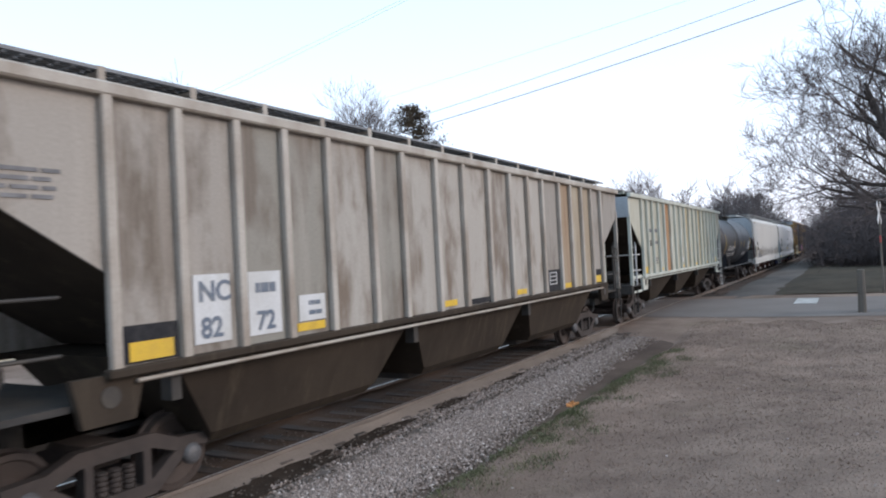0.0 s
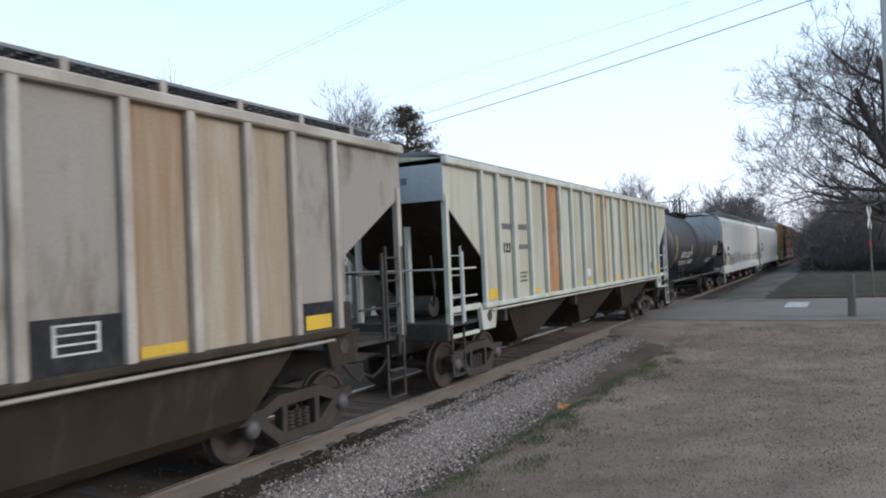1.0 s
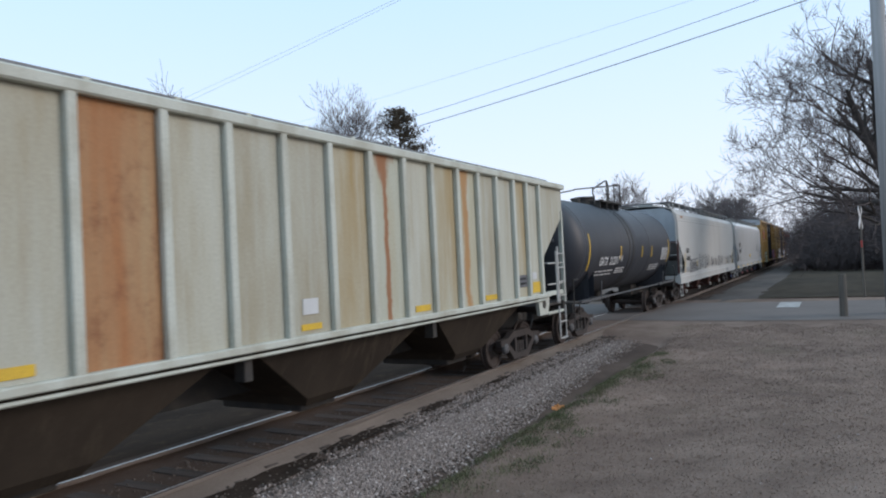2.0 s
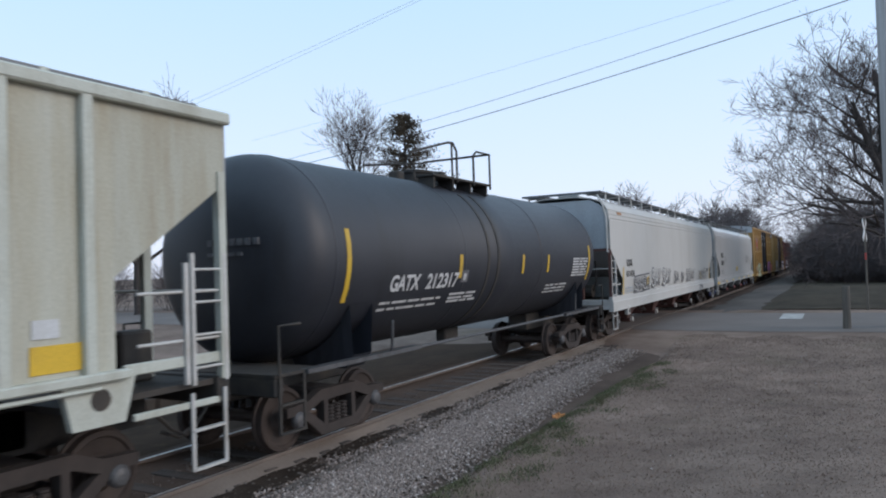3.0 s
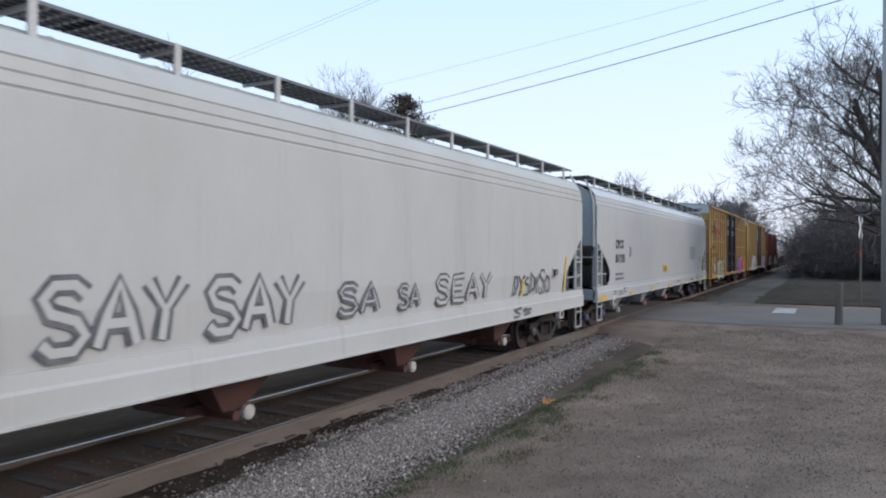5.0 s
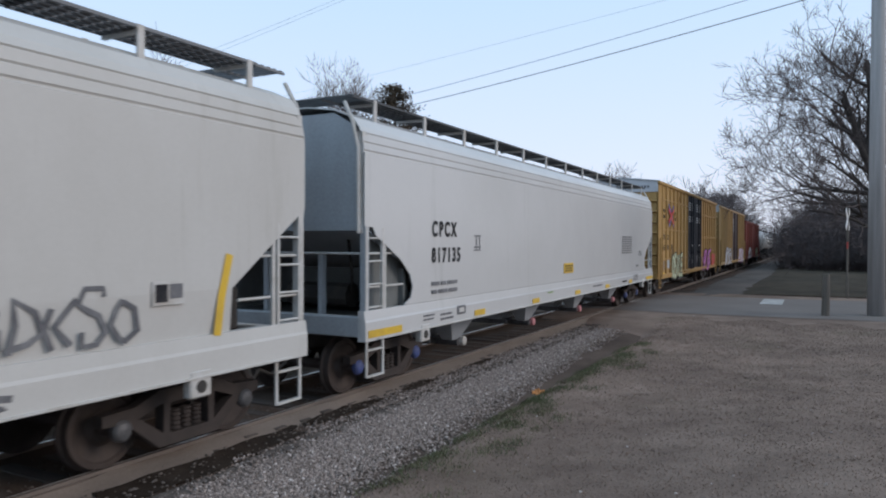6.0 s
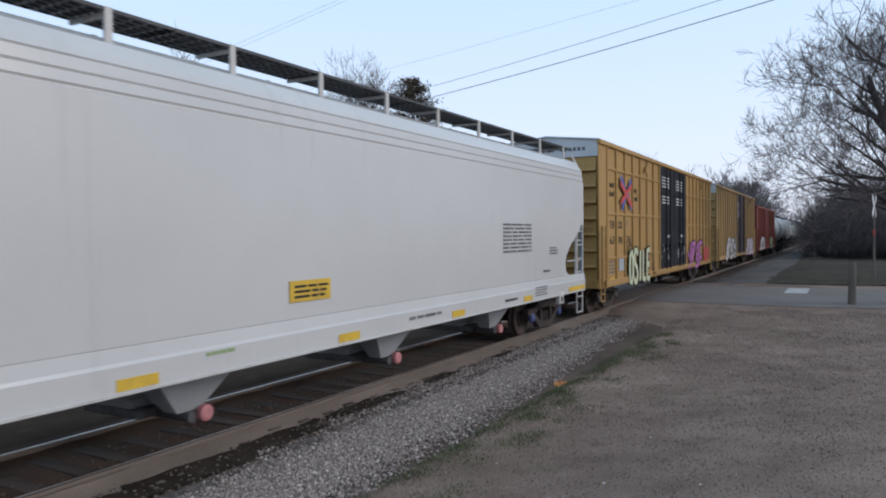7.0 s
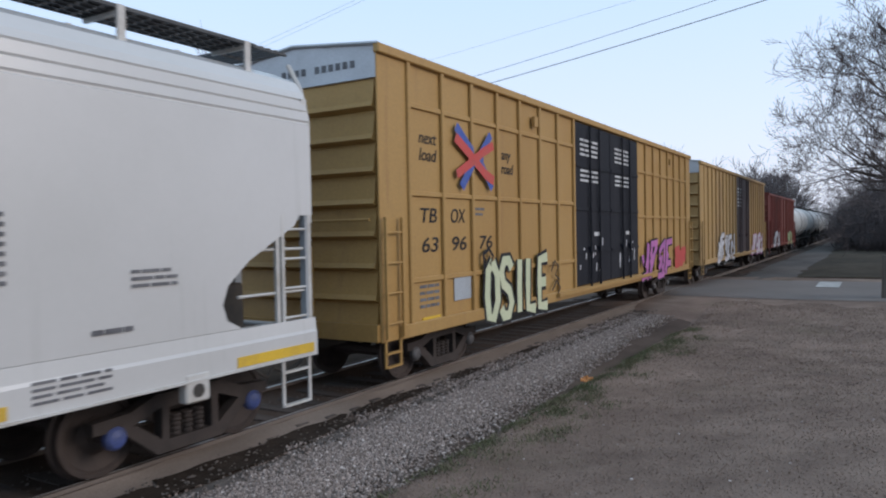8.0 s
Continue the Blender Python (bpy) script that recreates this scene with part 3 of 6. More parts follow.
def ribbed_hopper(name, label, L, ribs, panel_mat, rib_mat, special, roof_mat, board_high, pockets, rail_mat):
    """Covered hopper with outside ribs: panels between ribs, sloped ends, three bottom pockets."""
    car = car_root(name, label, "hopper car", "freight train")
    half, zt, ze, zs = 1.5, 4.06, 3.42, 1.55
    cut = ribs[0]
    bm = B()
    loft(bm, [(half - 0.03, zs + 0.02, 3.0), (half - 0.03, ze, 0.02), (half - 0.03, zt - 0.02, 0.02)], L)
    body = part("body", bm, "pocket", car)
    # thin end panels above the slope sheets
    for y in (0.0, L):
        part("end_panel", boxed(-half, half, y - 0.012, y + 0.012, ze, zt), "endgrey" if roof_mat == "hop2" else panel_mat, car)
    edges = [cut] + list(ribs[1:-1]) + [L - cut]
    for i, (a, b) in enumerate(zip(edges, edges[1:])):
        for s in (1, -1):
            x0, x1 = sorted((s * (half - 0.025), s * half))
            part("side_panel", boxed(x0, x1, a, b, zs, zt), special.get(i, panel_mat) if s > 0 else panel_mat, body)
    for s in (1, -1):
        x0, x1 = sorted((s * (half - 0.025), s * half))
        for y_end, d in ((0.0, 1), (L, -1)):
            bm = B()
            prism(bm, [(y_end, zt), (y_end, ze - 0.02), (y_end + d * cut, 2.40), (y_end + d * cut, zt)], x0, x1)
            part("end_gusset", bm, panel_mat, body)
        for y in ribs:
            bm = B()
            xa, xb = sorted((s * half, s * (half + 0.085)))
            box(bm, xa, xb, y - 0.055, y + 0.055, zs - 0.05, zt, bevel=0.012)
            part("rib", bm, rib_mat, body)
        xa, xb = sorted((s * (half - 0.02), s * (half + 0.1)))
        part("top_chord", boxed(xa, xb, -0.02, L + 0.02, zt - 0.02, zt + 0.11, bevel=0.02), rib_mat, body)
        part("side_sill", boxed(xa, xb, cut - 0.1, L - cut + 0.1, zs - 0.09, zs + 0.0, bevel=0.015), rib_mat if roof_mat == "hop2" else "pocket", body)
        # thin pipe along the sill
        bm = B()
        tube(bm, [(s * (half + 0.06), cut + 0.2, zs - 0.14), (s * (half + 0.06), L - cut - 0.2, zs - 0.14)], 0.022, 6)
        part("train_line_pipe", bm, rib_mat, body)
    bm = B()
    vs = [bm.verts.new(p) for p in ((half, 0, zt + 0.09), (half, L, zt + 0.09), (0.5, L, zt + 0.2), (0.5, 0, zt + 0.2), (-0.5, 0, zt + 0.2), (-0.5, L, zt + 0.2), (-half, L, zt + 0.09), (-half, 0, zt + 0.09))]
    for f in ((0, 1, 2, 3), (3, 2, 5, 4), (4, 5, 6, 7), (0, 3, 4, 7), (1, 6, 5, 2)):
        bm.faces.new([vs[i] for i in f])
    part("roof", bm, panel_mat, car)
    hatch_trough(car, L, zt + 0.2, 0.9, panel_mat)
    running_boards(car, L, zt + board_high, 0.6, 0.62, 1.18, [0.75 + i * (L - 1.5) / 15 for i in range(16)], rib_mat, grating="grate_pale")
    # bottom pockets
    centres, half_top, half_low, x_low = pockets
    w = 2 * half_top
    for c in centres:
        bm = B()
        loops = []
        for z, hx, hy in ((zs - 0.02, half - 0.04, half_top), (0.62, x_low, half_low), (0.50, x_low - 0.12, half_low - 0.1)):
            loops.append([bm.verts.new((sx * hx, c + sy * hy, z)) for sx, sy in ((1, 1), (-1, 1), (-1, -1), (1, -1))])
        for a, b in zip(loops, loops[1:]):
            for k in range(4):
                bm.faces.new((a[k], a[(k + 1) % 4], b[(k + 1) % 4], b[k]))
        bm.faces.new(loops[-1])
        bm.faces.new(loops[0][::-1])
        bmesh.ops.recalc_face_normals(bm, faces=bm.faces)
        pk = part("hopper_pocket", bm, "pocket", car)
        part("outlet_gate", boxed(-0.75, 0.75, c - half_low + 0.2, c + half_low - 0.2, 0.38, 0.51, bevel=0.02), "dark", pk)
        bm = boxed(half - 0.18, half - 0.02, c - w / 2 - 0.06, c - w / 2 + 0.06, zs - 0.42, zs - 0.08)
        part("cross_ridge", bm, "dark", car)
    part("centre_sill", boxed(-0.24, 0.24, 1.5, L - 1.5, 0.74, 1.12), "dark", car)
    for y_end, d in ((0.0, 1), (L, -1)):
        a, b = sorted((y_end + d * 1.2, y_end + d * 1.95))
        for s in (1, -1):
            xa, xb = sorted((s * (half - 0.06), s * (half + 0.02)))
            bm = B()
            prism(bm, [(a, zs - 0.05), (b, zs - 0.05), (b - 0.12, 1.06), (a + 0.1, 1.06)], xa, xb)
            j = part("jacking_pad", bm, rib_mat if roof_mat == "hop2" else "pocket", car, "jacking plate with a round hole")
            if roof_mat == "hop2":
                for zb, hb in ((1.46, 0.11), (1.02, 0.07)):
                    part("side_step_bar", boxed(xa, xb - 0.03, *sorted((y_end + d * 0.02, y_end + d * (1.3 if zb > 1.2 else 1.2))), zb, zb + hb, bevel=0.01), rib_mat, car)
            bm = B()
            lathe(bm, [(s * (half - 0.07), 0.10), (s * (half + 0.03), 0.10)], sides=12, centre=(0, (a + b) / 2, 1.3))
            part("jack_hole", bm, "dark", j)
    end_gear(car, L, half + 0.03, 1.28, ze, rib_mat, rail_mat)
    truck(car, 1.95)
    truck(car, L - 1.95)
    return car


def hopper_one():
    L = 18.14
    ribs = [1.63, 2.42, 3.21, 3.98, 4.80, 5.77, 6.57, 7.58, 8.53, 9.54, 10.50, 11.41, 12.24, 13.28, 14.07, 14.88, 15.64, 16.46]
    sp = {4: "hop_pale", 6: "hop_pale", 7: "hop_pale", 8: "hop_pale", 9: "hop_pale", 10: "hop_pale", 11: "hop_pale", 13: "hop_rusty", 14: "hop_tan", 15: "hop_tan", 2: "hop_grey", 3: "hop_grey", 5: "hop_grey"}
    car = ribbed_hopper("covered_hopper_car", "dirty beige ribbed covered hopper car with grey renumbering patches", L, ribs, "hop_dirty", "hop_rib", sp, "hop_dirty", 0.36, ((4.55, 9.07, 13.59), 2.22, 1.55, 1.18), "dark")
    x = 1.507
    # repainted patches with worn marks across the panels
    plate("repaint_patch", 2.56, 3.06, 1.64, 2.36, "patch", car, x, "pale grey repaint patch")
    plate("repaint_patch", 3.33, 3.85, 1.64, 2.36, "patch", car, x, "pale grey repaint patch")
    plate("repaint_patch", 4.16, 4.66, 1.72, 2.04, "patch", car, x, "pale grey repaint patch")
    lettering("NC", 2.62, 2.08, 0.30, "bluegrey", car, x + 0.01)
    lettering("82", 2.64, 1.70, 0.30, "bluegrey", car, x + 0.01)
    lettering("72", 3.44, 1.70, 0.30, "bluegrey", car, x + 0.01)
    text_bars(3.44, 3.76, 2.06, 2.30, 1, "bluegrey", car, x + 0.008, 1)
    text_bars(4.34, 4.60, 1.76, 2.0, 2, "bluegrey", car, x + 0.008, 2)
    text_bars(0.5, 1.2, 3.05, 3.35, 4, "greymark", car, x, 3)
    for y, w in ((4.12, 0.52), (7.66, 0.52), (10.73, 0.48)):
        plate("reflective_mark", y, y + w, 1.60, 1.70, "yellow", car, x, "yellow reflective strip")
    for y in (1.79, 15.82):
        plate("black_backing", y - 0.06, y + 0.56, 1.56, 1.92, "black", car, x)
        plate("reflective_mark", y, y + 0.50, 1.58, 1.76, "yellow", car, x + 0.006, "yellow reflective strip")
    plate("black_backing", 12.36, 13.21, 1.52, 2.03, "black", car, x, "black stencil panel")
    bm = B()
    for k in range(4):
        z = 1.70 + 0.085 * k
        box(bm, x + 0.007, x + 0.012, 12.55, 12.97, z, z + 0.018)
    for y in (12.54, 12.96):
        box(bm, x + 0.007, x + 0.012, y, y + 0.03, 1.70, 1.975)
    part("stencil_box", bm, "letter", car)
    plate("soot_patch", 8.64, 9.47, 1.56, 1.66, "black", car, x, "dark patch along the sill")
    plate("reflective_mark", 13.42, 13.96, 1.57, 1.68, "yellow", car, x, "yellow reflective strip")
    return car


def streaked(name, base, rust, y, half, top):
    """Pale paint with one ragged rust run down the middle of a panel, widest under the eaves."""
    m = surface(name, base, (0.40, 0.33, 0.20), 0.4, 1.4, (1, 1.4, 0.25), 0.7, 0, 0.08, 30, (0.55, 0.56, 0.50), 0.5, 1.6, STREAK)
    nt = m.node_tree
    bs = nt.nodes["Principled BSDF"]
    col = bs.inputs["Base Color"].links[0].from_socket
    co = nt.nodes.new("ShaderNodeTexCoord").outputs["Object"]
    sp = nt.nodes.new("ShaderNodeSeparateXYZ")
    nt.links.new(co, sp.inputs[0])

    def math_node(op, a, b):
        n = nt.nodes.new("ShaderNodeMath")
        n.operation = op
        for k, v in enumerate((a, b)):
            if isinstance(v, (int, float)):
                n.inputs[k].default_value = v
            else:
                nt.links.new(v, n.inputs[k])
        return n.outputs[0]

    wander = math_node("MULTIPLY", noise_of(nt, co, 2.0, (1, 0.3, 1), 3), 0.25)
    off = math_node("ABSOLUTE", math_node("SUBTRACT", math_node("ADD", sp.outputs[1], wander), y + 0.125), 0)
    lift = math_node("MAXIMUM", math_node("SUBTRACT", sp.outputs[2], top), 0)
    near = math_node("DIVIDE", off, math_node("ADD", half, math_node("MULTIPLY", lift, 0.9)))
    ragged = math_node("ADD", near, math_node("MULTIPLY", noise_of(nt, co, 3.0, (1, 2.5, 0.25), 6, 0.7), 1.1))
    f = ramp(nt, ragged, [(0.75, (0.9, 0.9, 0.9)), (1.0, (0, 0, 0))])
    nt.links.new(blend(nt, f, col, rust), bs.inputs["Base Color"])
    return m


M["hop2_streak"] = streaked("rust_run_pale_paint", (0.47, 0.48, 0.40), (0.26, 0.10, 0.035), 9.75, 0.16, 3.5)
M["hop2_rust"] = streaked("broad_rust_run_pale_paint", (0.46, 0.44, 0.33), (0.36, 0.19, 0.07), 12.42, 0.30, 3.6)


def hopper_two():
    L = 17.81
    ribs = [1.40, 2.12, 2.87, 3.76, 4.67, 5.66, 6.54, 7.45, 8.36, 9.30, 10.24, 11.13, 12.06, 12.91, 13.75, 14.63, 15.36, 16.12]
    sp = {4: "rust", 12: "hop2_rust", 9: "hop2_streak", 8: "hop2_tan", 11: "hop2_tan", 15: "hop2_tan"}
    car = ribbed_hopper("covered_hopper_car", "pale greenish-grey ribbed covered hopper car with rust-streaked panels", L, ribs, "hop2", "hop2_rib", sp, "hop2", 0.26, ((4.55, 8.9, 13.25), 2.12, 0.6, 1.05), "white_bar")
    x = 1.507
    for y, w, h in ((1.60, 0.42, 0.2), (3.9, 0.4, 0.1), (7.7, 0.4, 0.08), (10.5, 0.48, 0.1), (13.13, 0.52, 0.1), (15.60, 0.47, 0.24)):
        plate("reflective_mark", y, y + w, 1.60, 1.60 + h, "yellow", car, x, "yellow reflective strip")
    lettering("123", 2.36, 2.50, 0.26, "black", car, x)
    text_bars(2.36, 2.8, 2.9, 3.15, 1, "greymark", car, x, 4)
    text_bars(3.2, 3.65, 2.5, 2.72, 1, "greymark", car, x, 5)
    text_bars(3.2, 3.65, 2.9, 3.15, 1, "greymark", car, x, 6)
    text_bars(3.2, 3.6, 1.85, 2.1, 3, "greymark", car, x, 7)
    plate("repaint_patch", 7.74, 8.04, 1.80, 2.0, "patch", car, x, "white painted square")
    plate("repaint_patch", 15.62, 15.86, 1.90, 2.06, "patch", car, x, "white painted square")
    plate("data_plate", 14.84, 15.29, 1.76, 2.02, "greymark", car, x)
    text_bars(14.88, 15.25, 1.79, 1.99, 2, "black", car, x + 0.006, 8)
    # worn number across the upper end
    for y in (-0.014,):
        bm = B()
        for k in range(9):
            if k != 4:
                box(bm, -0.95 + 0.2 * k, -0.82 + 0.2 * k, y - 0.003, y + 0.003, 3.74, 3.86)
        part("end_number", bm, "bluegrey", car)
    return car


def smooth_hopper(name, label, L, mat, cut_rows, post_mat, zs_top):
    """Smooth-sided covered hopper with rounded eaves, cut-away ends and a deep side sill."""
    car = car_root(name, label, "hopper car", "freight train")
    z0 = 1.32
    # side shell: half width, height, inset
    shell = [(1.50, z0, cut_rows[0][1])]
    for z, y0 in cut_rows:
        shell.append((1.545, z, y0))
    shell += [(x, z, 0.0) for x, z in ((1.543, 3.685), (1.512, 3.70), (1.512, 3.715), (1.53, 3.735), (1.52, 3.83), (1.492, 3.842), (1.508, 3.862), (1.495, 3.968), (1.465, 3.98), (1.48, 3.998), (1.44, 4.08), (1.33, 4.22), (1.0, 4.36), (0.5, 4.43))]
    bm = B()
    for s in (1, -1):
        loop = [[bm.verts.new((s * x, y, z)) for y in (y0, L - y0)] for x, z, y0 in shell]
        for a, b in zip(loop, loop[1:]):
            bm.faces.new((a[0], a[1], b[1], b[0]) if s > 0 else (a[0], b[0], b[1], a[1]))
        if s > 0:
            top = loop[-1]
        else:
            bm.faces.new((top[0], top[1], loop[-1][1], loop[-1][0]))
    body = part("body", bm, mat, car, smooth=False)
    sol = body.modifiers.new("thickness", "SOLIDIFY")
    sol.thickness, sol.offset = 0.02, -1
    # end wall and slope sheets
    ze = cut_rows[-1][0]
    bm = B()
    loft(bm, [(1.44, z0 + 0.02, 3.1), (1.48, ze, 0.03), (1.47, 3.6, 0.03), (1.38, 3.95, 0.03), (1.27, 4.14, 0.03), (0.97, 4.31, 0.03)], L)
    part("end_sheet", bm, "endgrey", car, "grey end and slope sheets")
    for y, s in ((0.0, -1), (L, 1)):
        part("end_ridge", boxed(-1.50, 1.50, min(y, y + s * 0.02), max(y, y + s * 0.02), ze - 0.06, ze + 0.02), post_mat, car)
        part("end_bracket", boxed(1.42, 1.50, min(y, y - s * 0.09), max(y, y - s * 0.09), ze - 0.1, 4.0), "white_bar", car)
        part("end_bracket", boxed(-1.50, -1.42, min(y, y - s * 0.09), max(y, y - s * 0.09), ze - 0.1, 4.0), post_mat, car)
        bm = B()
        tube(bm, [(1.46, y + s * 0.04, ze - 0.1), (1.46, y + s * 0.05, 3.75), (1.36, y + s * 0.05, 4.15), (1.2, y + s * 0.02, 4.45)], 0.03, 6)
        part("corner_grab_rail", bm, "white_bar", car)
    for s in (1, -1):
        xa, xb = sorted((s * 1.44, s * 1.575))
        bm = beam([(s * 1.44, 0.92), (s * 1.575, 0.92), (s * 1.575, 1.20), (s * 1.562, 1.235), (s * 1.548, z0 + 0.05), (s * 1.44, z0 + 0.05)], -0.02, L + 0.02)
        part("side_sill", bm, mat, car)
        bm = B()
        box(bm, *sorted((s * 1.50, s * 1.60)), 0.3, L - 0.3, 0.93, 0.95)
        part("sill_flange", bm, "white_bar", car)
    hatch_trough(car, L, 4.40, 0.9, mat)
    running_boards(car, L, 4.58, 0.6, 0.68, 1.26, [0.7 + i * (L - 1.4) / 12 for i in range(13)], "white_bar", grating="grate" if mat == "white2" else "grate_pale")
    n = 4
    w = (L - 2 * 2.2) / n
    for i in range(n):
        c = 2.2 + (i + 0.5) * w
        bm = B()
        loops = []
        for z, hx, hy in ((z0 + 0.05, 1.40, w / 2 - 0.02), (0.95, 1.0, w / 3.6), (0.55, 0.42, 0.36), (0.42, 0.36, 0.32)):
            loops.append([bm.verts.new((sx * hx, c + sy * hy, z)) for sx, sy in ((1, 1), (-1, 1), (-1, -1), (1, -1))])
        for a, b in zip(loops, loops[1:]):
            for k in range(4):
                bm.faces.new((a[k], a[(k + 1) % 4], b[(k + 1) % 4], b[k]))
        bm.faces.new(loops[-1])
        bm.faces.new(loops[0][::-1])
        bmesh.ops.recalc_face_normals(bm, faces=bm.faces)
        pk = part("hopper_pocket", bm, "endgrey" if mat == "white2" else "rustpocket", car)
        bm = B()
        tube(bm, [(-0.98, c, 0.36), (0.98, c, 0.36)], 0.065, 10)
        box(bm, -0.5, 0.5, c - 0.34, c + 0.34, 0.34, 0.46, bevel=0.02)
        part("outlet_pipe", bm, "steelcap" if mat == "white2" else "rustpocket", pk)
        bm = B()
        lathe(bm, [(0.97, 0.095), (1.04, 0.095), (1.06, 0.06)], sides=14, centre=(0, c + 0.16, 0.38))
        for s in (1, -1):
            fb = B()
            ring = []
            for z, x0, x1, hy in ((0.93, 0.62, 1.12, 0.62), (0.62, 0.66, 1.0, 0.34), (0.42, 0.70, 0.92, 0.16)):
                ring.append([fb.verts.new((s * xx, c + sy * hy, z)) for xx, sy in ((x0, -1), (x1, -1), (x1, 1), (x0, 1))])
            for a, b in zip(ring, ring[1:]):
                for k in range(4):
                    fb.faces.new((a[k], a[(k + 1) % 4], b[(k + 1) % 4], b[k]))
            fb.faces.new(ring[0])
            fb.faces.new(ring[-1])
            bmesh.ops.recalc_face_normals(fb, faces=fb.faces)
            part("outlet_funnel", fb, "endgrey" if mat == "white2" else "rustpocket", pk)
        part("outlet_cap", bm, "pinkcap" if (mat == "white2" and i in (1, 2, 3)) else "white_bar", pk)
    part("centre_sill", boxed(-0.24, 0.24, 1.5, L - 1.5, 0.74, 1.1), "dark", car)
    for y in (1.62, L - 1.92):
        for s in (1, -1):
            xa, xb = sorted((s * 1.46, s * 1.585))
            j = part("jacking_pad", boxed(xa, xb, y, y + 0.3, 0.72, 1.02, bevel=0.02), "white_bar", car, "white jacking plate")
            bm = B()
            lathe(bm, [(s * 1.57, 0.07), (s * 1.595, 0.07)], sides=12, centre=(0, y + 0.15, 0.84))
            part("jack_hole", bm, "dark", j)
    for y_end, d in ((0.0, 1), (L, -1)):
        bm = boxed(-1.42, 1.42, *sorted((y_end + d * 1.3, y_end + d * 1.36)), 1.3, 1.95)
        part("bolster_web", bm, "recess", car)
    # sheet added to close the opening, its grey darkened for the shade there
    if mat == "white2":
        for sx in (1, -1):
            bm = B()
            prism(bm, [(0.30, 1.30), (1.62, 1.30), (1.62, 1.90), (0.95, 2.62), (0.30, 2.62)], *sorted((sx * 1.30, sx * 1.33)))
            part("recess_panel", bm, "recess", car, "grey sheet inside the end opening, darkened for shade")
    end_gear(car, L, 1.545, 1.26, ze, post_mat, "white_bar")
    truck(car, 1.45, "bluecap" if mat == "white2" else "steelcap")
    truck(car, L - 1.45, "bluecap" if mat == "white2" else "steelcap")
    return car


M["hop_pale"] = surface("washed_beige_paint", (0.39, 0.362, 0.326), (0.19, 0.148, 0.115), 0.42, 1.2, (1, 1.3, 0.5), 0.7, 0, 0.1, 30, (0.46, 0.44, 0.40), 0.5, 1.3, STREAK, 0.1, hard=True)
M["hop2_tan"] = surface("tan_washed_pale_paint", (0.46, 0.45, 0.36), (0.36, 0.26, 0.12), 0.7, 1.5, (1, 1.3, 0.22), 0.7, 0, 0.1, 30, (0.53, 0.54, 0.48), 0.5, 1.6, STREAK)
M["hop_grey"] = surface("grimy_grey_beige_paint", (0.275, 0.26, 0.228), (0.17, 0.14, 0.115), 0.5, 1.2, (1, 1.3, 0.5), 0.75, 0, 0.1, 30, (0.38, 0.35, 0.31), 0.5, 1.3, STREAK, 0.1, hard=True)
M["rustpocket"] = surface("rust_red_primer_steel", (0.13, 0.06, 0.05), (0.08, 0.045, 0.04), 0.5, 3, (1, 1, 1), 0.8, 0, 0.1, 40)


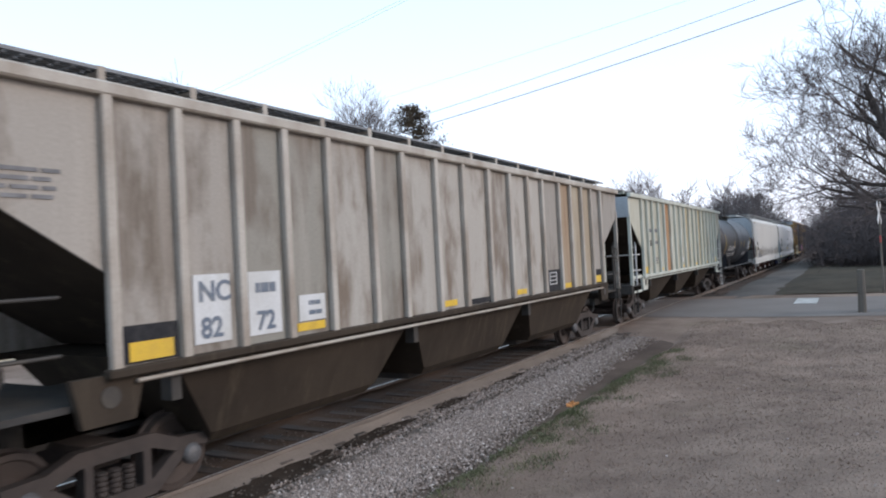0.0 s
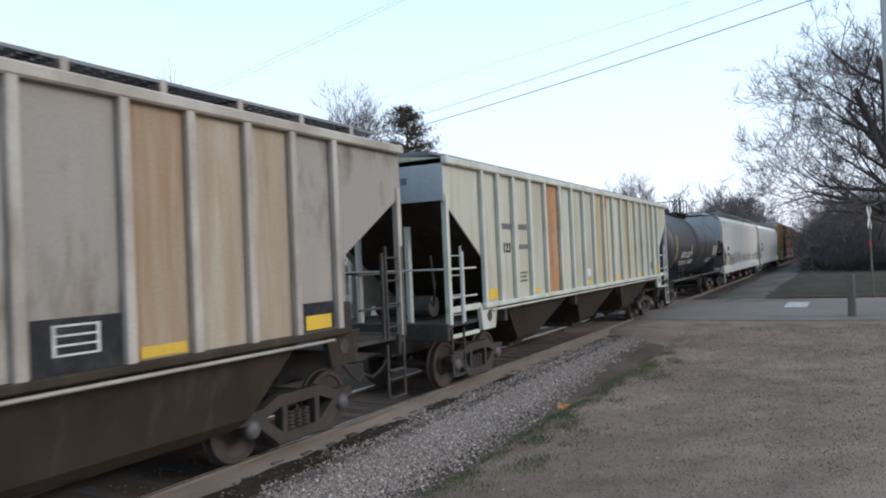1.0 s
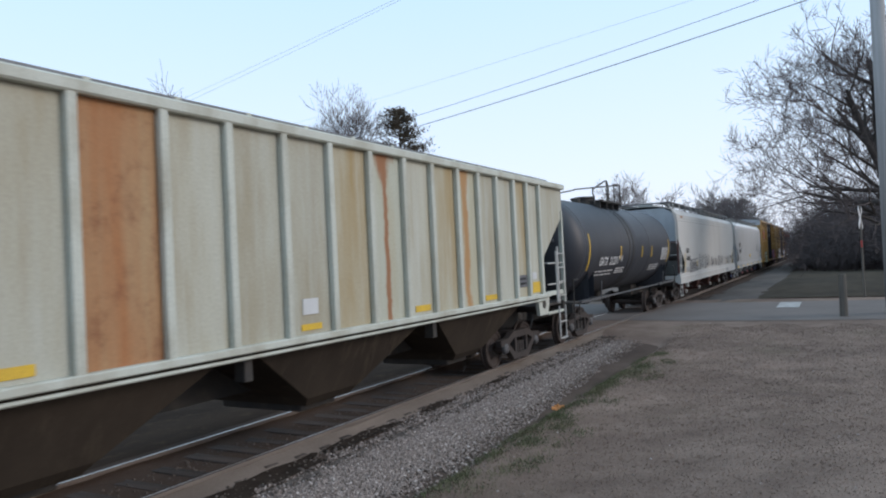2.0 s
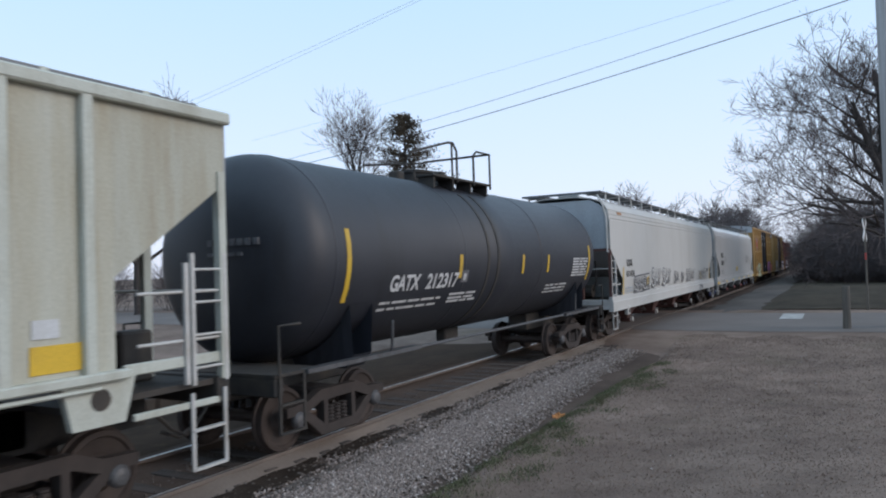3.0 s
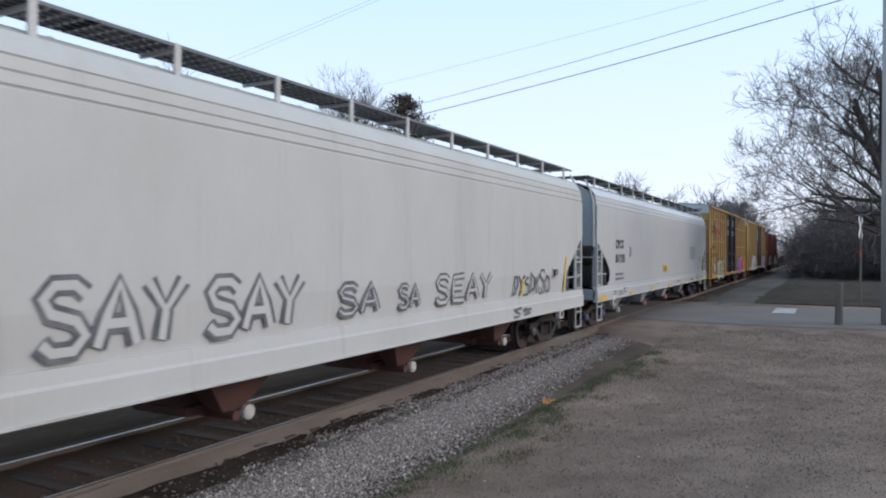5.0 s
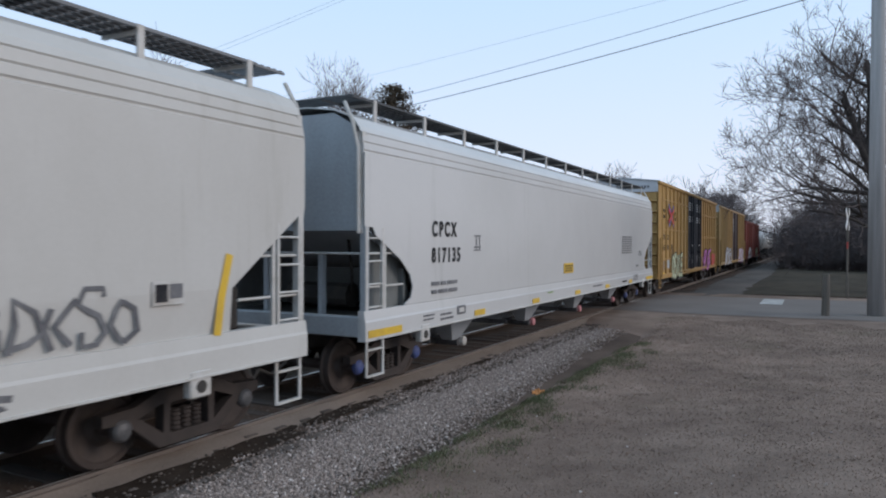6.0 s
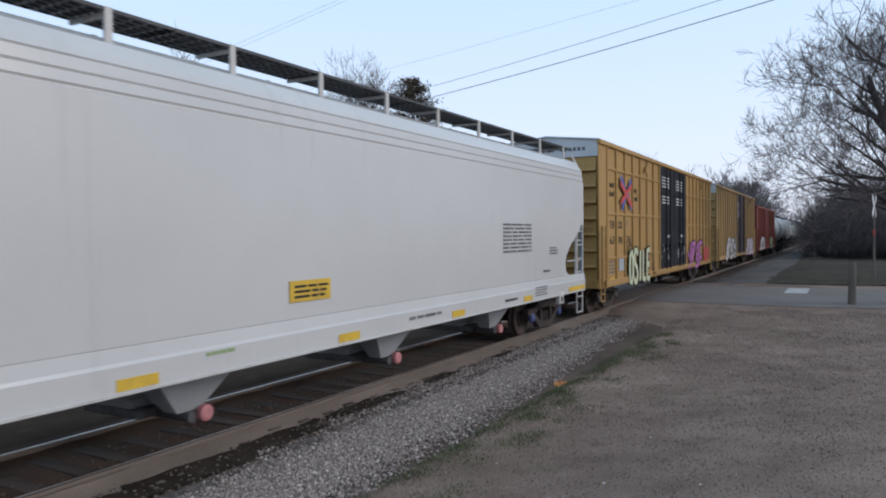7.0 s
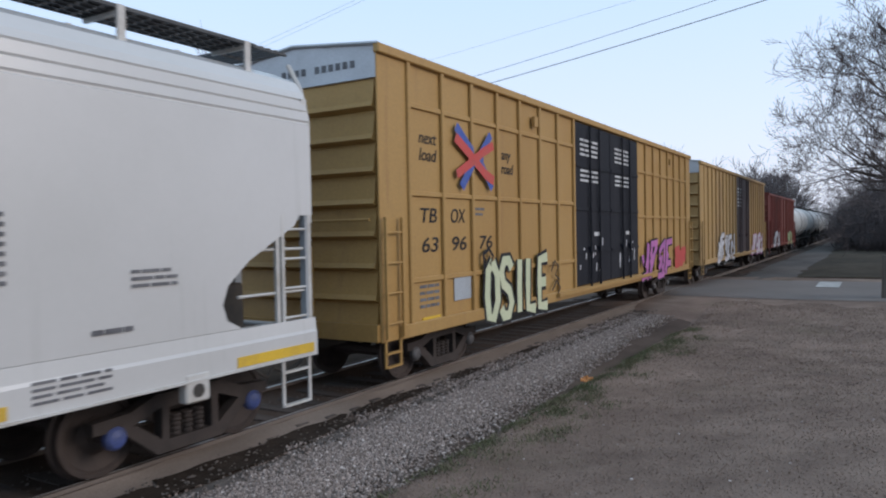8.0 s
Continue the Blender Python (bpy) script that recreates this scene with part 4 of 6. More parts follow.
def hopper_three():
    L = 20.25
    car = smooth_hopper("covered_hopper_car", "dull white smooth-sided covered hopper car with grey spray tags", L, "white", [(1.86, 1.28), (2.40, 0.55), (2.80, 0.0)], "rustpocket", 1.3)
    x = 1.558
    lettering("EQUX", 1.79, 2.27, 0.30, "black", car, x, wide=0.69, bold=0.012, gap=1.45)
    lettering("631424", 1.72, 1.92, 0.28, "black", car, x, wide=1.01, bold=0.012, gap=1.3)
    # tall yellow band beside the cut-away end
    for y, d in ((1.20, 1), (L - 1.55, 1)):
        bm = B()
        ribbon(bm, [(y + (0.19 if y < 5 else 0.22), 2.24), (y + 0.10, 1.78), (y + 0.03, 1.35)], 0.11, x - 0.005)
        part("reflective_mark", bm, "yellow", car, "tall yellow reflective band")
    for word, a, b, za, zb, w in (("SMASH", 2.66, 4.82, 1.46, 1.84, 0.15), ("SAY", 5.25, 6.85, 1.50, 2.08, 0.20), ("SAY", 7.1, 8.7, 1.50, 2.04, 0.20), ("SA", 9.4, 10.45, 1.52, 1.90, 0.14)):
        block_word(car, word, a, b, za, zb, w, 0.055, "white", "greymark", x - 0.008, "grey spray-painted outline letter")
    bm = B()
    ribbon(bm, [(2.52, 1.37), (2.58, 1.62), (2.70, 1.90), (3.6, 1.93), (4.94, 1.97), (4.90, 1.68), (4.86, 1.42), (3.8, 1.38), (2.52, 1.37)], 0.05, x - 0.003)
    part("spray_tag", bm, "greymark", car, "grey spray-painted frame line")
    for word, a, b, za, zb, w in (("SA", 10.95, 11.62, 1.50, 1.84, 0.11), ("SEAY", 12.1, 14.4, 1.50, 1.94, 0.14)):
        block_word(car, word, a, b, za, zb, w, 0.042, "white", "greymark", x - 0.008, "grey spray-painted outline letter")
    thin_word(car, "DYSDKSO", 15.45, 17.70, 1.46, 1.92, 0.055, "greymark", x - 0.006)
    thin_word(car, "SS", 15.35, 16.45, 1.00, 1.17, 0.06, "greymark", 1.574)
    part("spray_tag", ribbon(B(), [(16.02, 1.78), (15.98, 1.60), (15.93, 1.44)], 0.09, x + 0.002), "yellow", car, "yellow spray-painted stroke")
    bm = B()
    ribbon(bm, [(4.45, 1.55), (4.5, 1.8), (4.75, 1.85), (4.7, 1.6)], 0.06, x + 0.004)
    part("spray_tag", bm, "yellow", car, "yellow spray-painted stroke")
    text_bars(1.62, 2.42, 1.42, 1.62, 2, "endgrey", car, x, 11)
    plate("data_plate", L - 2.38, L - 1.98, 1.74, 1.98, "white_bar", car, x, "white data plate with dark fields")
    plate("data_field", L - 2.35, L - 2.20, 1.77, 1.95, "black", car, x + 0.006)
    plate("data_field", L - 2.17, L - 2.01, 1.80, 1.95, "greymark", car, x + 0.006)
    text_bars(3.4, 4.3, 1.02, 1.2, 2, "letter", car, 1.58, 12)
    plate("rust_patch", 1.0, 1.52, 3.875, 3.955, "rust", car, 1.507, "small rust patch")
    text_bars_end(car, -0.75, 0.1, 3.1, 3.35, 0.02)
    return car


def text_bars_end(car, x0, x1, z0, z1, y):
    bm = B()
    n = 6
    for r in range(2):
        for k in range(n):
            w = (x1 - x0) / n
            box(bm, x0 + k * w, x0 + k * w + 0.7 * w, y - 0.003, y + 0.003, z0 + r * (z1 - z0) * 0.6, z0 + r * (z1 - z0) * 0.6 + 0.3 * (z1 - z0))
    part("end_number", bm, "greymark", car)


def hopper_four():
    L = 20.46
    car = smooth_hopper("covered_hopper_car", "clean glossy white covered hopper car with black lettering", L, "white2", [(1.38, 1.15), (1.48, 1.34), (1.65, 1.40), (1.85, 1.32), (2.1, 1.02), (2.35, 0.55), (2.48, 0.30), (2.60, 0.22), (2.61, 0.0)], "endgrey", 1.3)
    x = 1.556
    lettering("CPCX", 2.04, 2.49, 0.36, "black", car, x, wide=0.93, bold=0.03, gap=1.45)
    lettering("817135", 2.03, 2.04, 0.35, "black", car, x, wide=1.09, bold=0.03, gap=1.35)
    text_bars(2.02, 3.0, 1.46, 1.74, 2, "greymark", car, x, 21)
    bm = B()
    for z in (2.22, 2.28, 2.50):
        box(bm, x - 0.003, x + 0.003, 3.72, 4.02, z, z + 0.02)
    for y in (3.82, 3.96):
        box(bm, x - 0.003, x + 0.003, y, y + 0.02, 2.22, 2.50)
    part("stencil_box", bm, "greymark", car)
    plate("warning_placard", 9.22, 10.0, 1.58, 1.84, "yellow", car, x, "yellow warning placard")
    text_bars(9.3, 9.95, 1.61, 1.80, 3, "black", car, x + 0.007, 22)
    text_bars(15.45, 16.9, 2.0, 2.62, 8, "greymark", car, x, 23)
    text_bars(18.0, 18.5, 1.9, 2.1, 3, "greymark", car, x, 24)
    text_bars(17.6, 18.0, 1.5, 1.6, 1, "greymark", car, x, 25)
    xs = 1.579
    for y, w in ((0.05, 0.95), (3.7, 0.48), (6.84, 0.46), (10.14, 0.46), (13.27, 0.46), (16.4, 0.46), (L - 1.25, 1.2)):
        plate("reflective_mark", y, y + w, 0.97, 1.08, "yellow", car, xs, "yellow reflective strip")
    bm = B()
    box(bm, xs - 0.003, xs + 0.003, 2.95, 3.3, 1.06, 1.22)
    part("stencil_box", bm, "greymark", car)
    plate("stencil_fill", 3.02, 3.23, 1.1, 1.18, "white_bar", car, xs + 0.005)
    text_bars(1.7, 2.1, 1.05, 1.18, 2, "greymark", car, xs, 26)
    text_bars(2.3, 2.8, 1.0, 1.16, 2, "greymark", car, xs, 27)
    text_bars(11.9, 12.9, 1.05, 1.15, 1, "greymark", car, xs, 28)
    text_bars(L - 3.4, L - 2.7, 1.02, 1.24, 4, "greymark", car, xs, 29)
    text_bars(L - 5.0, L - 4.4, 1.02, 1.12, 1, "black", car, xs, 30)
    text_bars(7.9, 8.3, 1.12, 1.2, 1, "greenspray", car, xs, 31)
    text_bars_end(car, -0.7, 0.2, 3.2, 3.5, 0.02)
    return car


# depth of a tank's dished head, and how square its rim is
HEAD, DISH = 0.80, 2.7


def tank_car(name, label, L, r, zc, mat, marks=True, white=False):
    """Tank car: shell with dished heads, saddles, stub sills, walkways, top platform with rails."""
    car = car_root(name, label, "tank car", "freight train")
    h = HEAD
    prof = []
    for k in range(13):
        a = (k + 0.12) / 12.12 * math.pi / 2
        prof.append((h - h * math.cos(a) ** (2 / DISH), r * math.sin(a) ** (2 / DISH)))
    prof[-1] = (h, r)
    full = prof + [(L / 2 - 0.5, r), (L / 2 - 0.49, r + 0.006), (L / 2 + 0.49, r + 0.006), (L / 2 + 0.5, r)] + [(L - d, q) for d, q in prof[::-1]]
    bm = B()
    lathe(bm, full, sides=56, along="y", centre=(0, 0, zc))
    shell = part("tank_shell", bm, mat, car, smooth=True)
    for y in (h, L - h, h + (L - 2 * h) / 3, L - h - (L - 2 * h) / 3):
        bm = B()
        lathe(bm, [(y - 0.03, r - 0.01), (y - 0.015, r + 0.007), (y + 0.015, r + 0.007), (y + 0.03, r - 0.01)], sides=56, along="y", centre=(0, 0, zc))
        part("weld_band", bm, mat, shell, smooth=True)
    # girth straps near the middle
    for y in (5.58, 6.04):
        bm = B()
        rings = []
        for k in range(25):
            a = math.radians(-75 + 5.4 * k)
            rings.append([bm.verts.new((rr * math.cos(a), yy, zc + rr * math.sin(a))) for rr, yy in ((r - 0.01, y), (r + 0.012, y), (r + 0.012, y + 0.09), (r - 0.01, y + 0.09))])
        for p, q in zip(rings, rings[1:]):
            for k in range(4):
                bm.faces.new((p[k], p[(k + 1) % 4], q[(k + 1) % 4], q[k]))
        part("shell_strap", bm, "dark", shell)
    for y, s in ((0.0, -1), (L, 1)):
        part("stub_sill", boxed(-0.26, 0.26, *sorted((y + s * 0.35, y - s * 2.7)), 0.70, 1.14, bevel=0.02), "dark", car)
        part("end_sill", boxed(-1.4, 1.4, *sorted((y + s * 0.36, y + s * 0.2)), 0.88, 1.12, bevel=0.02), "dark", car)
        part("end_platform", boxed(-1.4, 1.4, *sorted((y + s * 0.36, y - s * 0.5)), 1.12, 1.16), "dark", car)
        yb = y - s * 1.55
        bm = B()
        prof2 = [(math.sin(a) * (r + 0.02), zc - math.cos(a) * (r + 0.02)) for a in [math.radians(-62 + 124 * k / 12) for k in range(13)]]
        vs0 = [bm.verts.new((px, yb - 0.28, pz)) for px, pz in prof2]
        vs1 = [bm.verts.new((px, yb + 0.28, pz)) for px, pz in prof2]
        b0 = [bm.verts.new((max(-1.3, min(1.3, px)), yb - 0.22, min(pz, 1.0)) if abs(px) < 1.2 else (px, yb - 0.22, min(pz - 0.25, 1.2))) for px, pz in prof2]
        b1 = [bm.verts.new((v.co.x, yb + 0.22, v.co.z)) for v in b0]
        for i in range(12):
            bm.faces.new((vs0[i], vs0[i + 1], vs1[i + 1], vs1[i]))
            bm.faces.new((b0[i], b0[i + 1], vs0[i + 1], vs0[i]))
            bm.faces.new((b1[i + 1], b1[i], vs1[i], vs1[i + 1]))
            bm.faces.new((b0[i + 1], b0[i], b1[i], b1[i + 1]))
        bmesh.ops.recalc_face_normals(bm, faces=bm.faces)
        part("saddle", bm, mat if not white else "dark", car)
        # grab rails round the end
        for sx in (1, -1):
            part("grab_rail", tube(B(), [(sx * 1.42, y + s * 0.3, 1.14), (sx * 1.42, y + s * 0.3, 1.75), (sx * 1.42, y - s * 0.1, 1.75)], 0.02, 6), "dark", car)
            part("grab_rail", tube(B(), [(sx * 1.42, y - s * 2.2, 1.1), (sx * 1.45, y - s * 2.2, 1.62)], 0.024, 6), "steelcap", car)
        stirrup(car, 1.42, *sorted((y + s * 0.3, y - s * 0.15)), 0.42, 1.12, "dark")
        coupler(car, y + s * 0.3, s)
        truck(car, y - s * 1.35)
    # side running bars along the lower shell
    for s in (1, -1):
        bm = B()
        box(bm, *sorted((s * 1.30, s * 1.46)), 0.2, 3.0, 1.10, 1.16)
        box(bm, *sorted((s * 1.30, s * 1.46)), L - 3.0, L - 0.2, 1.10, 1.16)
        tube(bm, [(s * 1.38, 2.9, 1.12), (s * 1.38, L - 2.9, 1.12)], 0.028, 6)
        part("side_walk_rail", bm, "steelcap" if not white else "dark", car)
    bm = boxed(-0.12, 0.12, L / 2 - 0.3, L / 2 + 0.3, zc - r - 0.28, zc - r + 0.1, bevel=0.03)
    part("bottom_outlet", bm, "dark", car)
    # top platform, manway, valves
    zt = zc + r
    y0, y1 = 3.80, 7.22
    for s in (1, -1):
        bm = B()
        box(bm, *sorted((s * 0.42, s * 0.85)), y0 + 0.9, y1, zt + 0.02, zt + 0.06)
        for k in range(4):
            y = y0 + 1.0 + k * (y1 - y0 - 1.1) / 3
            box(bm, *sorted((s * 0.46, s * 0.80)), y - 0.03, y + 0.03, zt - 0.2, zt + 0.03)
        part("top_walkway", bm, "dark", car)
        x = s * 0.84
        bm = B()
        if s > 0:
            tube(bm, [(x, y0 + 0.2, zt - 0.12), (x, y0 + 0.2, zt + 0.12), (x, y0 + 0.02, zt + 0.22), (x, y0 + 0.1, zt + 0.36), (x, y0 + 1.5, zt + 0.72), (x, y0 + 1.72, zt + 0.74), (x, y0 + 1.87, zt + 0.60), (x, y0 + 1.87, zt - 0.03)], 0.026, 6)
            tube(bm, [(x, y0 + 1.67, zt + 0.72), (x, y0 + 1.67, zt - 0.03)], 0.022, 6)
            tube(bm, [(x, y1 - 0.8, zt - 0.03), (x, y1 - 0.8, zt + 0.60), (x, y1 - 0.65, zt + 0.70), (x, y1, zt + 0.72), (x, y1, zt - 0.05)], 0.026, 6)
        tube(bm, [(x, y1, zt + 0.72), (-x, y1, zt + 0.72)], 0.024, 6)
        tube(bm, [(-0.84, y0 + 0.9, zt + 0.03), (-0.84, y0 + 0.9, zt + 0.32), (-0.84, y0 + 1.1, zt + 0.4), (-0.84, y1, zt + 0.7)], 0.024, 6)
        part("platform_rail", bm, "dark" if not white else "tankwhite", car)
    bm = B()
    lathe(bm, [(0, 0.36), (0.2, 0.36), (0.22, 0.4), (0.26, 0.4), (0.3, 0.2)], sides=20)
    bmesh.ops.transform(bm, matrix=Matrix(((0, 1, 0, 0), (0, 0, 1, 5.4), (1, 0, 0, zt - 0.04), (0, 0, 0, 1))), verts=bm.verts)
    part("manway", bm, "dark", car)
    for yy, hh in ((L * 0.36, 0.18), (L * 0.43, 0.2), (L * 0.49, 0.34)):
        part("valve", boxed(-0.12, 0.12, yy - 0.12, yy + 0.12, zt - 0.05, zt + hh, bevel=0.03), "dark", car)
    return car


def shell_patch(car, y0, y1, z0, z1, r, zc, mat, name, label=""):
    """A mark that follows the curve of the tank shell."""
    bm = B()
    n = 5
    ring = []
    for k in range(n + 1):
        z = z0 + (z1 - z0) * k / n
        x = math.sqrt(max(0.01, (r + 0.008) ** 2 - (z - zc) ** 2))
        ring.append((bm.verts.new((x, y0, z)), bm.verts.new((x, y1, z))))
    for a, b in zip(ring, ring[1:]):
        bm.faces.new((a[0], a[1], b[1], b[0]))
    return part(name, bm, mat, car, label)


def wrap_on_shell(ob, r, zc, lift=0.01):
    for v in ob.data.vertices:
        v.co.x = math.sqrt(max(0.01, (r + lift) ** 2 - (v.co.z - zc) ** 2)) + 0.3 * (v.co.x % 0.004)


def black_tank():
    L, r, zc = 13.14, 1.5, 2.62
    car = tank_car("tank_car", "satin black tank car with white lettering and yellow marks", L, r, zc, "tank")
    for tx, y, wd in (("GATX", 2.18, 0.88), ("212317", 3.28, 1.15)):
        ob = lettering(tx, y, 2.06, 0.34, "letter", car, 1.5, shear=0.08, wide=wd, bold=0.03)
        wrap_on_shell(ob, r, zc)
    for y, h0, h1, w in ((1.03, 1.95, 2.98, 0.10), (4.40, 2.20, 2.62, 0.12), (7.33, 2.22, 2.62, 0.12), (8.86, 2.22, 2.62, 0.12), (12.02, 1.95, 2.88, 0.11)):
        shell_patch(car, y, y + w, h0, h1, r, zc, "yellow", "reflective_mark", "yellow reflective dash")
    shell_patch(car, 4.53, 4.79, 2.12, 2.34, r, zc, "greymark", "stencil_box")
    shell_patch(car, 4.60, 4.70, 2.16, 2.28, r + 0.004, zc, "letter", "stencil_mark")
    # worn number on the leading head
    for row, (z, n) in enumerate(((2.78, 7), (2.64, 5))):
        for k in range(n):
            xx = -0.05 + 0.13 * k
            yy = HEAD - HEAD * (1 - (math.hypot(xx, z - zc) / r) ** DISH) ** (1 / DISH)
            part("head_number", boxed(xx, xx + 0.085, yy - 0.02, yy + 0.01, z, z + (0.09 if row == 0 else 0.05)), "greymark", car)
    rnd = random.Random(3)
    for rows, y0, y1 in (((1.86, 1.76), 2.05, 3.95), ((1.90, 1.83, 1.77), 4.25, 5.39), ((2.50, 2.43, 2.36, 2.29, 2.22, 2.15, 2.08), 10.72, 11.94), ((1.88, 1.80, 1.72), 9.10, 10.60)):
        for z in rows:
            y = y0
            while y < y1 - 0.1:
                w = min(rnd.uniform(0.2, 0.6), y1 - y)
                shell_patch(car, y, y + w, z, z + 0.04, r, zc, "letter", "small_print")
                y += w + 0.06
    return car


def boxcar(name, label, L, z0, z1, mat, door_mat, door, post_n, bands, roof, detail=True):
    """Box car: panels between side posts, plug doors, corrugated ends, peaked roof."""
    car = car_root(name, label, "boxcar", "freight train")
    hw = 1.50
    body = part("body", boxed(-hw, hw, 0.08, L - 0.08, z0 + 0.1, z1 - 0.02), mat, car)
    for s in (1, -1):
        xa, xb = sorted((s * hw, s * (hw + 0.075)))
        for yc in (0.0, L - 0.70):
            part("corner_panel", boxed(*sorted((s * hw, s * (hw + 0.03))), yc, yc + 0.70, z0, z1, bevel=0.01), mat, body)
        segs = [(0.74, door[0], post_n[0], bands[0]), (door[1], L - 0.72, post_n[1], bands[1])]
        for a, b, n, rails in segs:
            step = (b - a) / n
            for i in range(n):
                part("side_panel", boxed(*sorted((s * (hw - 0.01), s * (hw + 0.012))), a + i * step, a + (i + 1) * step, z0 + 0.12, z1), mat, body)
            for i in range(n + 1):
                y = a + i * step
                part("side_post", boxed(*sorted((s * (hw + 0.012), s * (hw + 0.07))), y - 0.045, y + 0.045, z0 + 0.1, z1 - 0.12, bevel=0.012), mat, body)
            for z in rails:
                part("side_rail", boxed(*sorted((s * (hw + 0.012), s * (hw + 0.05))), a, b, z - 0.04, z + 0.04, bevel=0.01), mat, body)
        part("side_sill", boxed(*sorted((s * (hw - 0.02), s * (hw + 0.08))), 0.42, L - 0.42, z0 + 0.0, z0 + 0.2, bevel=0.015), mat, body)
        part("top_chord", boxed(*sorted((s * (hw - 0.02), s * (hw + 0.09))), -0.02, L + 0.02, z1 - 0.13, z1, bevel=0.015), mat, body)
        # doors
        if door[1] - door[0] > 0.5:
            half = (door[1] - door[0]) / 2
            for k in (0, 1):
                a = door[0] + k * half + 0.02
                b = a + half - 0.04
                x = hw + 0.02
                d = part("plug_door", boxed(*sorted((s * hw, s * (hw + 0.06))), a, b, z0 + 0.22, z1 - 0.16, bevel=0.015), door_mat, car)
                for z in (z0 + 1.0, z0 + 2.0, z0 + 3.0):
                    if z < z1 - 0.5:
                        part("door_seam", boxed(*sorted((s * (hw + 0.06), s * (hw + 0.085))), a + 0.03, b - 0.03, z - 0.035, z + 0.035), door_mat, d)
                bm = B()
                for y in (a + half * 0.36, a + half * 0.62):
                    tube(bm, [(s * (hw + 0.11), y, z0 + 0.12), (s * (hw + 0.11), y, z1 - 0.18)], 0.028, 6)
                    box(bm, *sorted((s * (hw + 0.05), s * (hw + 0.15))), y - 0.09, y + 0.09, z0 + 0.98, z0 + 1.12)
                part("locking_bar", bm, door_mat, d)
            part("door_track", boxed(*sorted((s * (hw + 0.02), s * (hw + 0.16))), door[0] - 1.2, min(door[1] + 1.2, L - 0.5), z0 + 0.10, z0 + 0.18), mat, car)
    # corrugated ends
    for y, s in ((0.08, -1), (L - 0.08, 1)):
        n = 8
        h = (z1 - 0.45 - z0 - 0.1) / n
        for k in range(n):
            za = z0 + 0.1 + k * h
            bm = B()
            prism(bm, [(y, za), (y + s * 0.11, za + 0.05), (y + s * 0.07, za + 0.12), (y + s * 0.015, za + h - 0.02), (y, za + h)], -hw + 0.06, hw - 0.06)
            part("end_corrugation", bm, mat, body)
        bm = B()
        vs = [bm.verts.new(p) for p in ((-hw, y, z1 - 0.45), (hw, y, z1 - 0.45), (hw, y, z1), (0, y, z1 + 0.16), (-hw, y, z1))]
        vt = [bm.verts.new((v.co.x, y + s * 0.05, v.co.z)) for v in vs]
        bm.faces.new(vs)
        bm.faces.new(vt[::-1])
        for i in range(5):
            bm.faces.new((vs[i], vt[i], vt[(i + 1) % 5], vs[(i + 1) % 5]))
        bmesh.ops.recalc_face_normals(bm, faces=bm.faces)
        part("end_cap", bm, roof, car, "pale upper end panel")
        # end sill, ladders, platform, coupler
        part("end_sill", boxed(-hw, hw, *sorted((y, y + s * 0.14)), z0 + 0.02, z0 + 0.26), mat, car)
        end_ladder(car, y + s * 0.17, -0.3, 0.35, z0 + 0.1, z0 + 1.35, 3, mat)
        bm = B()
        tube(bm, [(-1.4, y + s * 0.14, z0 + 1.72), (1.4, y + s * 0.14, z0 + 1.72)], 0.02, 6)
        part("end_handrail", bm, mat, car)
        yl = 0.04 if s < 0 else L - 0.44
        ladder(car, hw + 0.10, yl, yl + 0.40, z0 + 0.05, z0 + 1.75, 4, mat)
        stirrup(car, hw + 0.05, yl + 0.02, yl + 0.38, z0 - 0.36, z0 + 0.02, mat)
        part("draft_sill", boxed(-0.24, 0.24, *sorted((y + s * 0.1, y - s * 2.6)), 0.66, z0 + 0.1), "dark", car)
        coupler(car, y + s * 0.1, s)
        truck(car, y - s * 2.35)
    bm = B()
    vs = [bm.verts.new(p) for p in ((-hw - 0.08, 0, z1), (0, 0, z1 + 0.17), (hw + 0.08, 0, z1), (hw + 0.08, L, z1), (0, L, z1 + 0.17), (-hw - 0.08, L, z1))]
    bm.faces.new((vs[0], vs[1], vs[4], vs[5]))
    bm.faces.new((vs[1], vs[2], vs[3], vs[4]))
    part("roof", bm, roof, car)
    n = int(L / 1.2)
    for i in range(n + 1):
        y = i * L / n
        bm = B()
        tube(bm, [(-hw - 0.06, y, z1 + 0.0), (0, y, z1 + 0.17), (hw + 0.06, y, z1)], 0.025, 5)
        part("roof_seam", bm, roof, car)
    part("centre_sill", boxed(-0.22, 0.22, 2.2, L - 2.2, 0.62, z0 + 0.12), "dark", car)
    for y in (L * 0.36, L * 0.62):
        part("underframe_box", boxed(-0.9, 0.9, y - 0.4, y + 0.4, 0.55, z0 + 0.1, bevel=0.03), "dark", car)
    return car


